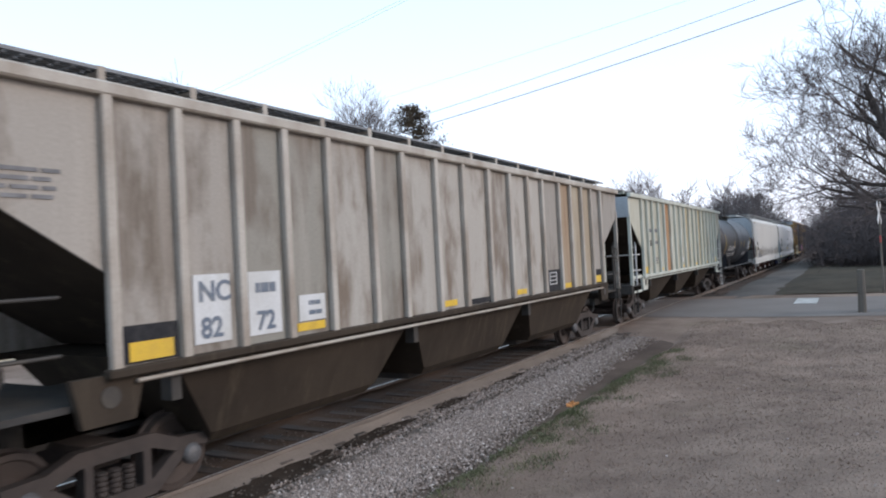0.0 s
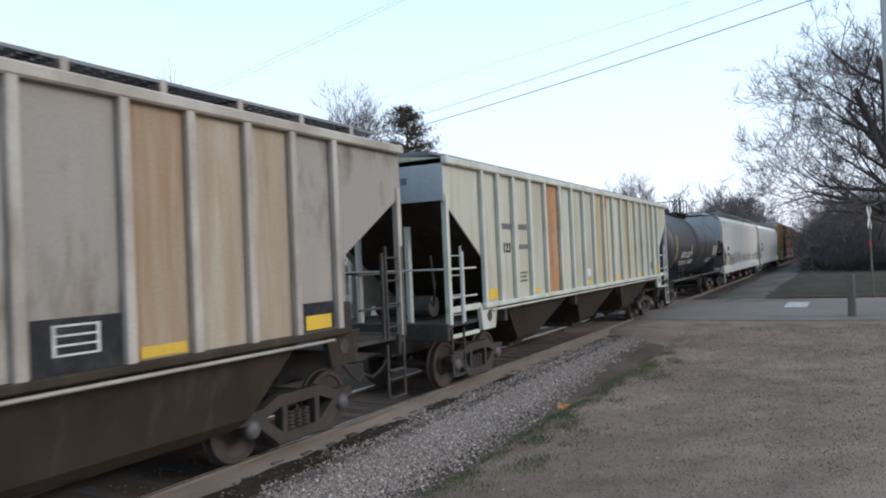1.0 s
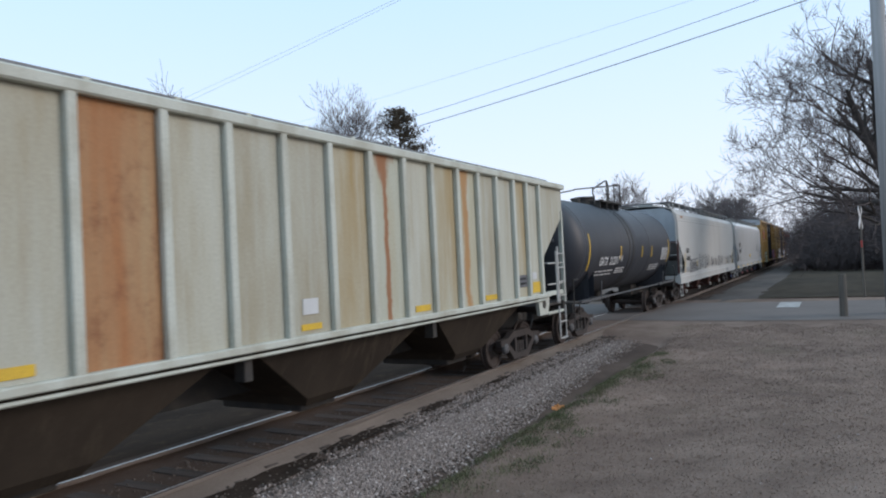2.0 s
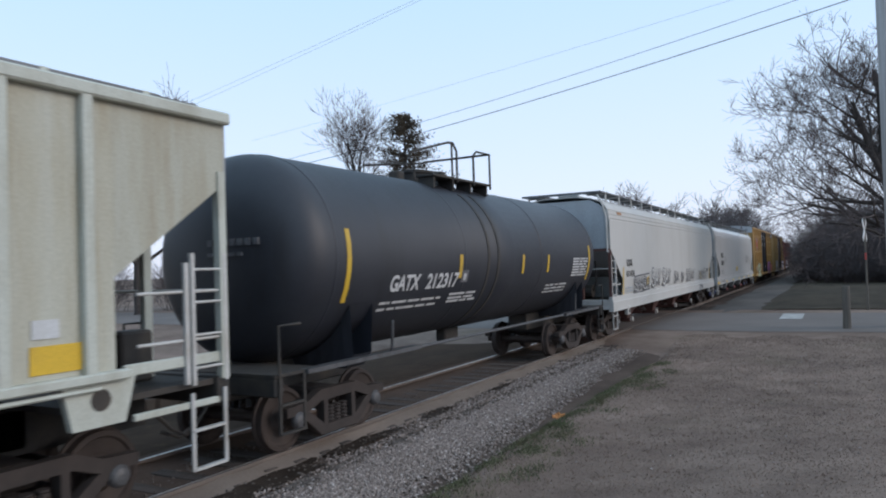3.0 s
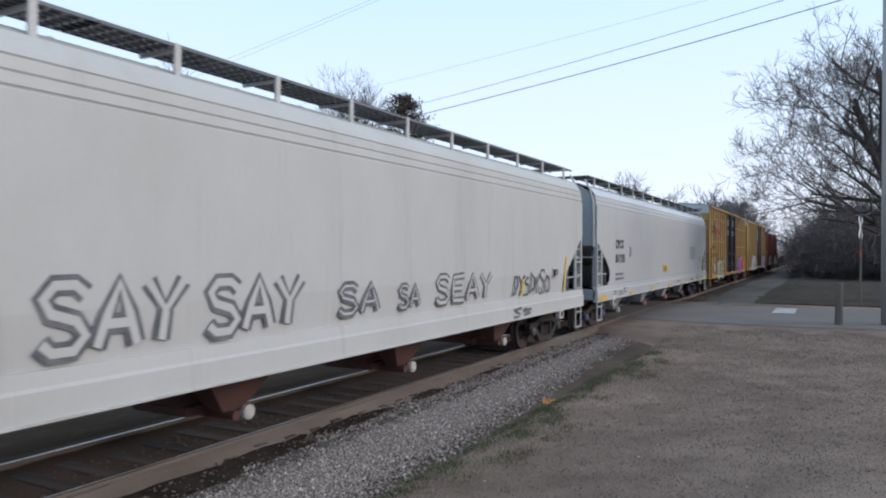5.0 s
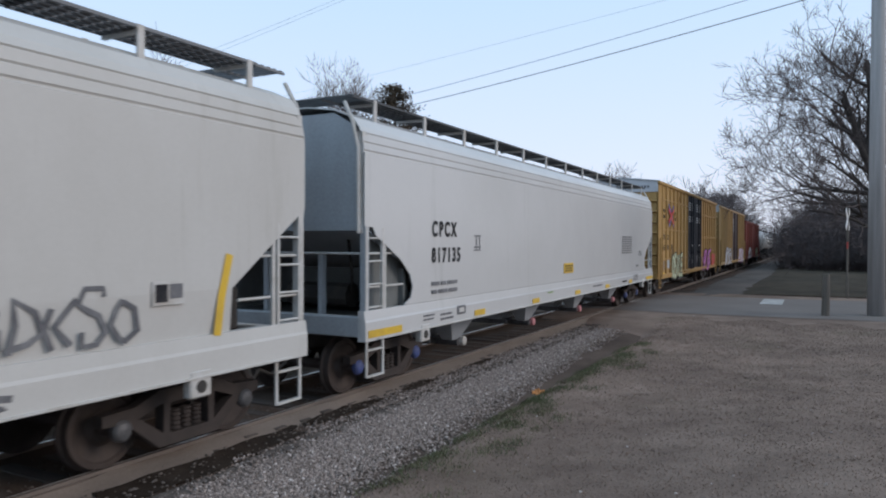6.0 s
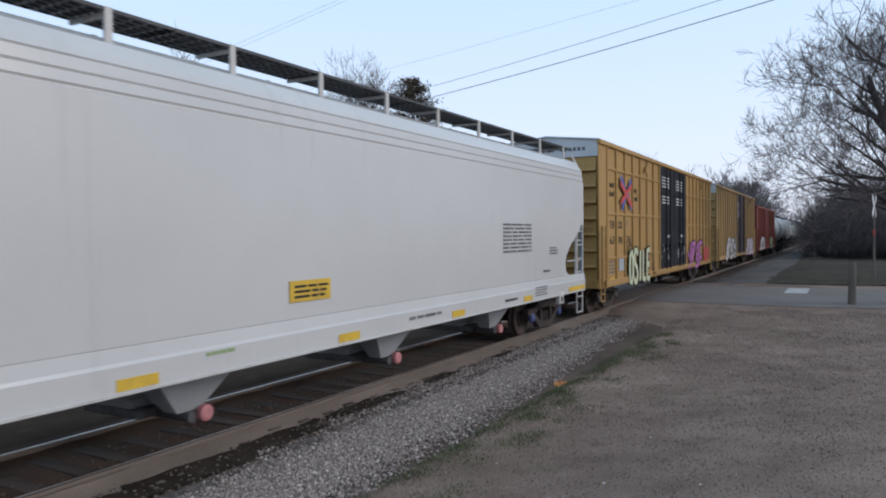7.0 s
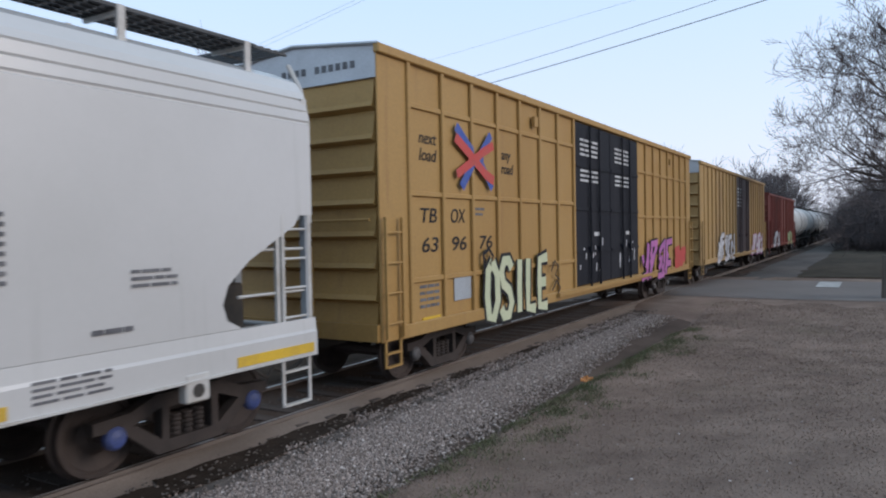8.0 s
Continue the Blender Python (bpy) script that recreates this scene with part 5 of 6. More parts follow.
STROKES = {
    "S": [[(0.95, 0.85), (0.7, 1), (0.25, 1), (0.02, 0.8), (0.2, 0.58), (0.75, 0.45), (0.98, 0.22), (0.72, 0), (0.25, 0), (0.02, 0.15)]],
    "M": [[(0, 0), (0.04, 0.5), (0.08, 1), (0.5, 0.35), (0.92, 1), (0.96, 0.5), (1, 0)]],
    "A": [[(0, 0), (0.22, 0.5), (0.5, 1), (0.78, 0.5), (1, 0)], [(0.25, 0.36), (0.75, 0.36)]],
    "H": [[(0, 0), (0.03, 0.5), (0.05, 1)], [(0.95, 1), (0.97, 0.5), (1, 0)], [(0.03, 0.5), (0.97, 0.52)]],
    "Y": [[(0, 1), (0.5, 0.5), (1, 1)], [(0.5, 0.5), (0.45, 0.2), (0.42, 0)]],
    "O": [[(0.5, 1), (0.12, 0.85), (0.05, 0.4), (0.2, 0.05), (0.6, 0), (0.95, 0.3), (0.9, 0.75), (0.5, 1)]],
    "D": [[(0.1, 0), (0.12, 0.5), (0.15, 1), (0.75, 0.8), (0.95, 0.4), (0.6, 0.08), (0.1, 0)]],
    "K": [[(0.1, 1), (0.08, 0.5), (0.1, 0)], [(0.9, 1), (0.15, 0.5), (0.95, 0)]],
    "I": [[(0.5, 1), (0.48, 0.5), (0.5, 0)]],
    "L": [[(0.1, 1), (0.08, 0.5), (0.1, 0.05), (0.9, 0)]],
    "E": [[(0.95, 1), (0.1, 0.95), (0.06, 0.5), (0.1, 0.03), (0.98, 0)], [(0.1, 0.5), (0.8, 0.5)]],
}


def block_word(car, word, y0, y1, z0, z1, width, edge, fill, line, x, label):
    """Sprayed block letters: broad filled strokes inside a darker outline."""
    w = (y1 - y0) / len(word)
    for i, ch in enumerate(word):
        a = y0 + (i + 0.1) * w
        for k, st in enumerate(STROKES[ch]):
            pts = [(a + 0.8 * w * (u + 0.06 * v), z0 + (z1 - z0) * v) for u, v in st]
            part("graffiti_line", ribbon(B(), pts, width, x, 0.002 + 0.0004 * k), line, car, label)
            part("graffiti_fill", ribbon(B(), pts, width - 2 * edge, x, 0.005 + 0.0004 * k), fill, car, "painted inside of a block letter")


def thin_word(car, word, y0, y1, z0, z1, width, line, x):
    """A tag in single sprayed strokes."""
    w = (y1 - y0) / len(word)
    rnd = random.Random(5)
    for i, ch in enumerate(word):
        a = y0 + (i + 0.08) * w
        tall = rnd.uniform(0.65, 1.1)
        for k, st in enumerate(STROKES[ch]):
            pts = [(a + 0.84 * w * (u + 0.12 * v + rnd.uniform(-0.16, 0.16)), z0 + (z1 - z0) * (v * tall + rnd.uniform(-0.08, 0.08))) for u, v in st]
            part("spray_tag", ribbon(B(), pts, width, x, 0.003 + 0.0004 * (k + i % 2)), line, car, "thin grey sprayed stroke")


def bubble_graffiti(car, y0, y1, z0, z1, n, fill, line, x, seed):
    """Abstract sprayed block figures: jagged filled shapes, dark outlines, holes, slashes and drips."""
    rnd = random.Random(seed)
    w = (y1 - y0) / n
    h = z1 - z0
    for i in range(n):
        cy, cz = y0 + (i + 0.5) * w, (z0 + z1) / 2 + rnd.uniform(-0.04, 0.04) * h
        lean = rnd.uniform(-0.15, 0.3)
        arms = []
        for k in range(rnd.randint(3, 4)):
            a0 = (rnd.uniform(-0.45, 0.45), rnd.uniform(-0.5, 0.5))
            a1 = (rnd.uniform(-0.45, 0.45), rnd.uniform(-0.5, 0.5))
            arms.append((a0, a1))
        arms += [((-0.38, -0.48), (-0.30, 0.48)), ((-0.34, 0.40), (0.42, 0.44))] if i % 2 else [((0.30, -0.48), (0.36, 0.48)), ((-0.40, -0.42), (0.38, -0.38))]
        for k, (p, q) in enumerate(arms):
            mid = ((p[0] + q[0]) / 2 + rnd.uniform(-0.12, 0.12), (p[1] + q[1]) / 2 + rnd.uniform(-0.1, 0.1))
            pts = []
            for m in range(7):
                t = m / 6
                u = [(1 - t) ** 2 * p[c] + 2 * t * (1 - t) * mid[c] + t * t * q[c] for c in (0, 1)]
                pts.append((cy + (u[0] + lean * u[1]) * w, cz + u[1] * h))
            part("graffiti_line", ribbon(B(), pts, 0.30, x, 0.0015 + 0.0003 * k), line, car, "dark sprayed outline")
            part("graffiti_fill", ribbon(B(), pts, 0.19, x, 0.0045 + 0.0003 * k), fill, car, "spray-painted stroke")
        for _ in range(2):
            a = cy + rnd.uniform(-0.35, 0.35) * w
            b = z0 + rnd.uniform(0.0, 0.25) * h
            part("paint_drip", ribbon(B(), [(a, b + 0.25 * h), (a + 0.01, b)], 0.03, x, 0.008), line, car)


def boxcar_one():
    L = 19.25
    z0, z1 = 0.84, 4.98
    car = boxcar("boxcar", "ochre yellow boxcar with dark navy plug doors and graffiti", L, z0, z1, "boxyel", "doorblue", (7.40, 12.42), (7, 7), ((1.66, 2.95, 4.25), (2.70, 4.0)), "roofgal")
    x = 1.517
    for tx, y, z in (("next", 1.03, 3.72), ("load", 1.03, 3.46), ("any", 3.80, 3.68), ("road", 3.78, 3.42)):
        lettering(tx, y, z, 0.27, "black", car, x, shear=0.2, wide=0.5 if len(tx) == 4 else 0.38, bold=0.008)
    for tx, y, z in (("TB", 1.01, 2.52), ("OX", 1.93, 2.52), ("63", 1.05, 2.07), ("96", 1.93, 2.07), ("76", 2.87, 2.07)):
        lettering(tx, y, z, 0.32, "black", car, x, shear=0.15, wide=0.47, bold=0.008)
    # crossed arrows emblem as plain strokes
    bm = B()
    ribbon(bm, [(2.06, 4.08), (2.58, 3.72), (2.62, 3.52), (2.22, 3.10)], 0.17, 1.575)
    ribbon(bm, [(3.28, 4.06), (2.94, 3.74), (2.92, 3.52), (3.31, 3.12)], 0.15, 1.575)
    part("emblem_stroke", bm, "blue", car, "blue crossing stroke of the emblem")
    bm = B()
    ribbon(bm, [(2.03, 3.90), (2.55, 3.64), (3.04, 3.36), (3.36, 3.26)], 0.17, 1.579)
    ribbon(bm, [(2.06, 3.30), (2.50, 3.50), (2.99, 3.74), (3.36, 3.88)], 0.15, 1.579)
    part("emblem_stroke", bm, "red", car, "red crossing stroke of the emblem")
    plate("placard_board", 2.0, 2.55, 1.25, 1.62, "endgrey", car, x + 0.01, "grey metal placard board")
    plate("reflective_mark", 1.05, 1.55, 0.95, 1.08, "yellow", car, x + 0.01, "yellow reflective strip")
    text_bars(1.0, 1.55, 1.2, 1.6, 4, "greymark", car, x, 41)
    text_bars(2.75, 3.1, 2.62, 2.8, 2, "greymark", car, x, 42)
    block_word(car, "OSILE", 2.95, 5.75, 0.82, 1.82, 0.34, 0.07, "cream", "black", 1.582, "cream spray-painted block letter")
    for pts, wd in (([(2.95, 1.75), (2.92, 1.98), (3.12, 2.06), (3.28, 1.92), (3.15, 1.78)], 0.08), ([(5.9, 1.5), (6.1, 1.72), (6.3, 1.6), (6.12, 1.42), (6.35, 1.3)], 0.05), ([(5.95, 1.1), (6.2, 1.3), (6.4, 1.12), (6.25, 1.0)], 0.05)):
        part("spray_tag", ribbon(B(), pts, wd, 1.584), "black", car, "thin black sprayed scribble")
    bubble_graffiti(car, 12.55, 16.3, 0.80, 1.95, 4, "pink", "black", 1.582, 9)
    bubble_graffiti(car, 16.6, 18.2, 1.05, 1.6, 2, "red", "red", 1.582, 10)
    for k in (0, 1):
        y = 7.75 + 2.55 * k
        text_bars(y, y + 1.2, 4.05, 4.5, 4, "letter", car, 1.57, 50 + k)
        text_bars(y, y + 1.2, 3.45, 3.9, 4, "letter", car, 1.57, 52 + k)
        text_bars(y + 0.9, y + 1.3, 2.15, 2.35, 1, "letter", car, 1.57, 54 + k)
        rnd = random.Random(60 + k)
        for _ in range(9):
            a, b = y - 0.3 + rnd.random() * 2.0, 1.2 + rnd.random() * 0.8
            part("paint_drip", ribbon(B(), [(a, b), (a + 0.03, b + rnd.uniform(0.1, 0.35))], 0.06, 1.566), "whitespray", car, "white paint drip")
    for y in (5.1, 16.0):
        part("roof_bracket", boxed(1.55, 1.62, y, y + 0.16, 4.42, 4.62), "boxyel", car)
    for k in range(11):
        if k != 4:
            part("end_number", boxed(-0.25 + 0.13 * k, -0.17 + 0.13 * k, 0.02, 0.027, 4.70, 4.80), "greymark", car)
    return car


def boxcar_two():
    car = boxcar("boxcar", "dusty tan-yellow boxcar with dark brown doors and white graffiti", 18.9, 0.84, 4.95, "boxyel2", "doorbrown", (8.3, 12.6), (9, 7), ((), ()), "roofgal")
    bubble_graffiti(car, 3.2, 7.6, 0.82, 2.0, 5, "whitespray", "greymark", 1.582, 14)
    bubble_graffiti(car, 13.0, 17.5, 0.82, 1.9, 5, "whitespray", "pink", 1.582, 19)
    text_bars(8.6, 10.0, 3.3, 4.3, 6, "letter", car, 1.575, 71)
    return car


def boxcar_three():
    car = boxcar("boxcar", "oxide red boxcar with pale graffiti blocks", 17.0, 0.90, 4.45, "boxred", "boxred", (7.2, 10.4), (8, 7), ((), ()), "boxred")
    bubble_graffiti(car, 2.2, 5.8, 0.92, 1.9, 3, "whitespray", "greymark", 1.582, 24)
    bubble_graffiti(car, 11.2, 14.5, 0.92, 1.8, 3, "greenspray", "greymark", 1.582, 29)
    return car


# leading end of each car along the track at the start, in metres ahead of the eye
TANK_Y = 41.04
TRACK_X = -7.36
TRAIN = [(hopper_one(), 2.5), (hopper_two(), 22.04), (black_tank(), TANK_Y), (hopper_three(), 55.12), (hopper_four(), 76.74),
         (boxcar_one(), 98.60), (boxcar_two(), 119.65), (boxcar_three(), 140.45)]
white_tank = tank_car("tank_car", "dull white tank car far down the line", 13.45, 1.5, 2.62, "tankwhite", white=True)
TRAIN.append((white_tank, 159.6))
for i in range(1, 6):
    TRAIN.append((copy_thing(white_tank, pose(TRACK_X, 159.6 + 15.3 * i, 0)), 159.6 + 15.3 * i))


def run(t):
    """How far the train has rolled towards the eye after t seconds."""
    return 11.402 * t - 0.0085 * t * t


# ---- ground, track, road ----
def smooth(a):
    a = max(0.0, min(1.0, a))
    return a * a * (3 - 2 * a)


def ground_z(x, y):
    z = -0.16 - 0.14 * smooth(-(x + 3.9) / 0.5) * smooth((x + 14) / 2)
    z += 0.55 * smooth((x + 3.6) / 4.5) * (1 - smooth((y - 4) / 13)) * smooth((y + 40) / 20)
    k = smooth((y - 19.5) / 3.5) * (1 - smooth((y - 36) / 3))
    z = z * (1 - k) - 0.055 * k
    if k > 0.9:
        return z + 0.004 * noise.noise(Vector((x * 2, y * 2, 3)))
    return z + 0.02 * noise.noise(Vector((x * 0.7, y * 0.7, 0))) + 0.008 * noise.noise(Vector((x * 4, y * 4, 3)))


def axis(lo, hi, fine_lo, fine_hi, step):
    out = [lo, lo * 0.5, lo * 0.25, lo * 0.1]
    out = [v for v in out if v < fine_lo - 3]
    v = fine_lo
    while v < fine_hi:
        out.append(v)
        v += step
    return out + [v for v in (fine_hi, fine_hi * 1.5, fine_hi * 2.5, fine_hi * 5, hi * 0.5, hi) if v >= fine_hi]


def build_ground():
    xs = axis(-2500, 2500, -14, 10, 0.2)
    ys = axis(-2500, 2500, -4, 40, 0.2)
    verts = [(x, y, ground_z(x, y)) for y in ys for x in xs]
    n = len(xs)
    faces = [(j * n + i, j * n + i + 1, (j + 1) * n + i + 1, (j + 1) * n + i) for j in range(len(ys) - 1) for i in range(n - 1)]
    g = raw("ground", verts, faces, "ground", smooth=True)
    return tagged(g, "brown dormant lawn with bare soil and green tufts", "ground", kind="structure")


build_ground()


def strip(name, material, label, edges, y0, y1, step, kind="structure", wobble=0.0, seed=0):
    """A band along the track given by (x, z) points across it."""
    ys = []
    y = y0
    while y < y1:
        ys.append(y)
        y += step if y < 45 else step * 8
    ys.append(y1)
    verts, n = [], len(edges)
    for y in ys:
        for k, (x, z) in enumerate(edges):
            w = wobble * noise.noise(Vector((y * 0.6, k * 3.1, seed))) if k in (0, n - 1) else 0
            verts.append((x + w, y, z + 0.02 * noise.noise(Vector((x * 2.3, y * 2.3, seed)))))
    faces = [(j * n + i, j * n + i + 1, (j + 1) * n + i + 1, (j + 1) * n + i) for j in range(len(ys) - 1) for i in range(n - 1)]
    return tagged(raw(name, verts, faces, material, smooth=True), label, "ground", kind=kind)


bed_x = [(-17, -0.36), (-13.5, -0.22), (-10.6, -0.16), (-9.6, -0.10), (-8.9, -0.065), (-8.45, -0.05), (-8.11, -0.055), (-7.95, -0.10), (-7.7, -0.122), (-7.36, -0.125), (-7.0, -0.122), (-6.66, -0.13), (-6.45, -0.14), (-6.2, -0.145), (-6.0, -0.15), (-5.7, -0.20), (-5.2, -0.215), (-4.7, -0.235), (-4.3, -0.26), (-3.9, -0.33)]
strip("track_bed", "bed", "muddy dark track bed with fouled ballast", bed_x[5:], -12, 320, 0.25, wobble=0.0)
# far side of the bed, coloured darker to stand in for shade
strip("ditch_bank", "bed_shade", "soil behind the track, darkened for the train's shade", bed_x[:6], -12, 320, 0.25, wobble=0.0)

track = tagged(new("railway_track"), "single railway track with worn rails on timber ties", "railway track", kind="structure")


def rail(x):
    prof = [(-0.07, -0.16), (0.07, -0.16), (0.07, -0.14), (0.026, -0.115), (0.022, -0.055), (0.038, -0.04), (0.038, -0.004), (-0.038, -0.004), (-0.038, -0.04), (-0.022, -0.055), (-0.026, -0.115), (-0.07, -0.14)]
    bm = B()
    a = [bm.verts.new((x + px, -14, pz)) for px, pz in prof]
    b = [bm.verts.new((x + px, 330, pz)) for px, pz in prof]
    for i in range(len(prof)):
        bm.faces.new((a[i], b[i], b[(i + 1) % len(prof)], a[(i + 1) % len(prof)]))
    bm.faces.new(a)
    bm.faces.new(b[::-1])
    bmesh.ops.recalc_face_normals(bm, faces=bm.faces)
    r = part("rail", bm, "rail", track)
    part("rail_head", boxed(*((x - 0.034, x - 0.022) if x > TRACK_X else (x + 0.006, x + 0.036)), -14, 330, -0.004, 0.0), "railtop", r, "polished running surface")
    return r


for rx in (TRACK_X + 0.75, TRACK_X - 0.75):
    rail(rx)

tie_bm = boxed(-1.18, 1.02, -0.115, 0.115, -0.30, -0.155, bevel=0.012)
tie_me = bpy.data.meshes.new("tie")
tie_bm.to_mesh(tie_me)
tie_bm.free()
tie_me.materials.append(M["tie"])
rnd = random.Random(12)
for i in range(150):
    y = -5 + 0.54 * i
    if 25.3 < y < 34.5:
        continue
    t = new("tie", tie_me)
    t.parent = track
    t.location = (TRACK_X + rnd.uniform(-0.06, 0.06), y + rnd.uniform(-0.05, 0.05), 0.042 + rnd.uniform(-0.012, 0.014))
    t.rotation_euler = (0, rnd.uniform(-0.01, 0.01), rnd.uniform(-0.03, 0.03))


def stones(name, label, count, place, size, material="stone", seed=1):
    """Loose crushed stones, each a small lopsided lump."""
    r = np.random.RandomState(seed)
    base = np.array([(1, 0, 0), (-1, 0, 0), (0, 1, 0), (0, -1, 0), (0, 0, 1), (0, 0, -1)], float)
    tri = np.array([(0, 2, 4), (2, 1, 4), (1, 3, 4), (3, 0, 4), (2, 0, 5), (1, 2, 5), (3, 1, 5), (0, 3, 5)])
    P = place(r, count)
    n = len(P)
    s = size * r.uniform(0.5, 1.5, (n, 1, 1)) * r.uniform(0.6, 1.3, (n, 6, 1))
    V = base[None] * s
    a = r.uniform(0, 6.28, n)
    c, d = np.cos(a)[:, None], np.sin(a)[:, None]
    tilt = r.uniform(-0.6, 0.6, (n, 1))
    X, Y, Z = V[..., 0], V[..., 1], V[..., 2]
    Y, Z = Y * np.cos(tilt) - Z * np.sin(tilt), Y * np.sin(tilt) + Z * np.cos(tilt)
    V = np.stack([X * c - Y * d, X * d + Y * c, Z * 0.8], -1) + P[:, None, :]
    F = (tri[None] + 6 * np.arange(n)[:, None, None]).reshape(-1, 3)
    ob = raw(name, V.reshape(-1, 3).tolist(), F.tolist(), material)
    return tagged(ob, label, "gravel", kind="stuff")


# centre, half width and half length of the wet hollows
HOLLOWS = ((-6.16, 8.6, 0.20, 0.75), (-6.12, 6.95, 0.24, 0.85), (-6.08, 5.2, 0.28, 0.9), (-6.06, 3.5, 0.28, 0.9), (-6.18, 10.9, 0.11, 0.6), (-6.2, 13.6, 0.09, 0.5))


def shoulder(r, count):
    y = r.uniform(1.5, 21, count)
    y = np.where((y > 14) & (r.uniform(0, 1, count) < (y - 14) / 8), r.uniform(2, 12, count), y)
    c = -5.22 - 0.05 * (np.clip(y, 4, 16) - 8)
    edge = np.array([0.16 * noise.noise(Vector((0, v * 0.9, 5))) + 0.08 * noise.noise(Vector((3, v * 3.1, 5))) for v in y])
    half = (0.74 + edge) * (1 - 0.25 * np.clip((y - 12) / 10, 0, 1))
    x = c + half * np.clip(r.normal(0, 0.55, count), -1.25, 1.35)
    z = np.where(x < -5.85, -0.14, -0.168) - 0.09 * np.clip(x + 5.2, 0, 1.4) + r.uniform(-0.012, 0.012, count)
    dry = np.ones(count, bool)
    for hx, hy, ha, hb in HOLLOWS:
        dry &= ((x - hx) / ha) ** 2 + ((y - hy) / hb) ** 2 > 0.7
    return np.stack([x, y, z], -1)[dry]


strip("ballast_bed", "finegravel", "packed grey-brown gravel shoulder", [(-6.02, -0.17), (-5.8, -0.16), (-5.4, -0.172), (-5.05, -0.20), (-4.75, -0.25), (-4.5, -0.32)], -3, 16.5, 0.12, wobble=0.42, seed=9)
strip("mud_berm", "berm", "dried tan mud banked against the rail", [(TRACK_X + 0.79, -0.045), (TRACK_X + 0.90, -0.085), (TRACK_X + 1.06, -0.13), (TRACK_X + 1.22, -0.17)], -6, 24.0, 0.12, wobble=0.12, seed=11)
stones("ballast_shoulder", "pale grey crushed stone ballast beside the track", 88000, shoulder, 0.0172)


def scatter_bed(r, count):
    y = r.uniform(1.0, 40, count)
    x = r.uniform(-9.4, -5.6, count)
    return np.stack([x, y, np.full(count, -0.125)], -1)


stones("fouled_ballast", "sparse brown stones sunk in the mud between the ties", 11000, scatter_bed, 0.022, "finegravel", 2)


def scatter_lawn(r, count):
    y = r.uniform(3, 26, count)
    x = -4.1 + 8 * r.power(0.7, count)
    z = np.array([ground_z(a, b) for a, b in zip(x, y)])
    return np.stack([x, y, z + 0.004], -1)


stones("lawn_pebbles", "pale pebbles strewn over the worn lawn", 700, scatter_lawn, 0.014, "stone", 3)


def blades(count, seed):
    r = np.random.RandomState(seed)
    y = -3.0 + 27.6 * r.power(0.95, count)
    x = -4.35 + (5.4 + 0.19 * np.maximum(y, 2)) * r.uniform(0, 1, count) ** 0.9
    keep = (y < 24.4 + 0.8 * np.sin(3 * x))
    x, y = x[keep], y[keep]
    n = len(x)
    z = np.array([ground_z(a, b) for a, b in zip(x, y)])
    h = r.uniform(0.005, 0.018, n) * (1 + 0.9 * (r.uniform(0, 1, n) > 0.96))
    a = r.uniform(0, 6.28, n)
    w = 0.005 + 0.0006 * np.maximum(y, 2)
    lean = r.uniform(0.3, 1.6, n) * h
    b = r.uniform(0, 6.28, n)
    V = np.empty((n, 3, 3))
    V[:, 0] = np.stack([x + w * np.cos(a), y + w * np.sin(a), z - 0.005], -1)
    V[:, 1] = np.stack([x - w * np.cos(a), y - w * np.sin(a), z - 0.005], -1)
    V[:, 2] = np.stack([x + lean * np.cos(b), y + lean * np.sin(b), z + h], -1)
    ob = raw("lawn_grass", V.reshape(-1, 3).tolist(), np.arange(3 * n).reshape(-1, 3).tolist(), "blade")
    return tagged(ob, "short dormant brown and green grass blades", "grass", kind="stuff")


blades(165000, 5)


def tufts(count, seed):
    """Green tufts along the ballast edge."""
    r = np.random.RandomState(seed)
    n_c = 130
    cy = 3.5 + 15 * r.power(0.9, n_c)
    cx = -4.38 + np.abs(r.normal(0, 0.55, n_c))
    k = r.randint(0, n_c, count)
    x, y = cx[k] + r.normal(0, 0.11, count), cy[k] + r.normal(0, 0.16, count)
    z = np.array([max(ground_z(a, b), -0.3) for a, b in zip(x, y)])
    h = r.uniform(0.02, 0.06, count)
    a, b = r.uniform(0, 6.28, count), r.uniform(0, 6.28, count)
    V = np.empty((count, 3, 3))
    V[:, 0] = np.stack([x + 0.007 * np.cos(a), y + 0.007 * np.sin(a), z - 0.01], -1)
    V[:, 1] = np.stack([x - 0.007 * np.cos(a), y - 0.007 * np.sin(a), z - 0.01], -1)
    V[:, 2] = np.stack([x + h * np.cos(b), y + h * np.sin(b), z + h], -1)
    ob = raw("green_tufts", V.reshape(-1, 3).tolist(), np.arange(3 * count).reshape(-1, 3).tolist(), "tuft")
    return tagged(ob, "small green weed tufts along the gravel edge", "grass", kind="stuff")


M["tuft"] = surface("dull_green_weeds", (0.10, 0.115, 0.055), (0.16, 0.14, 0.085), 0.5, 1.5, (1, 1, 1), 0.9, 0, 0, 20)
tufts(16000, 7)

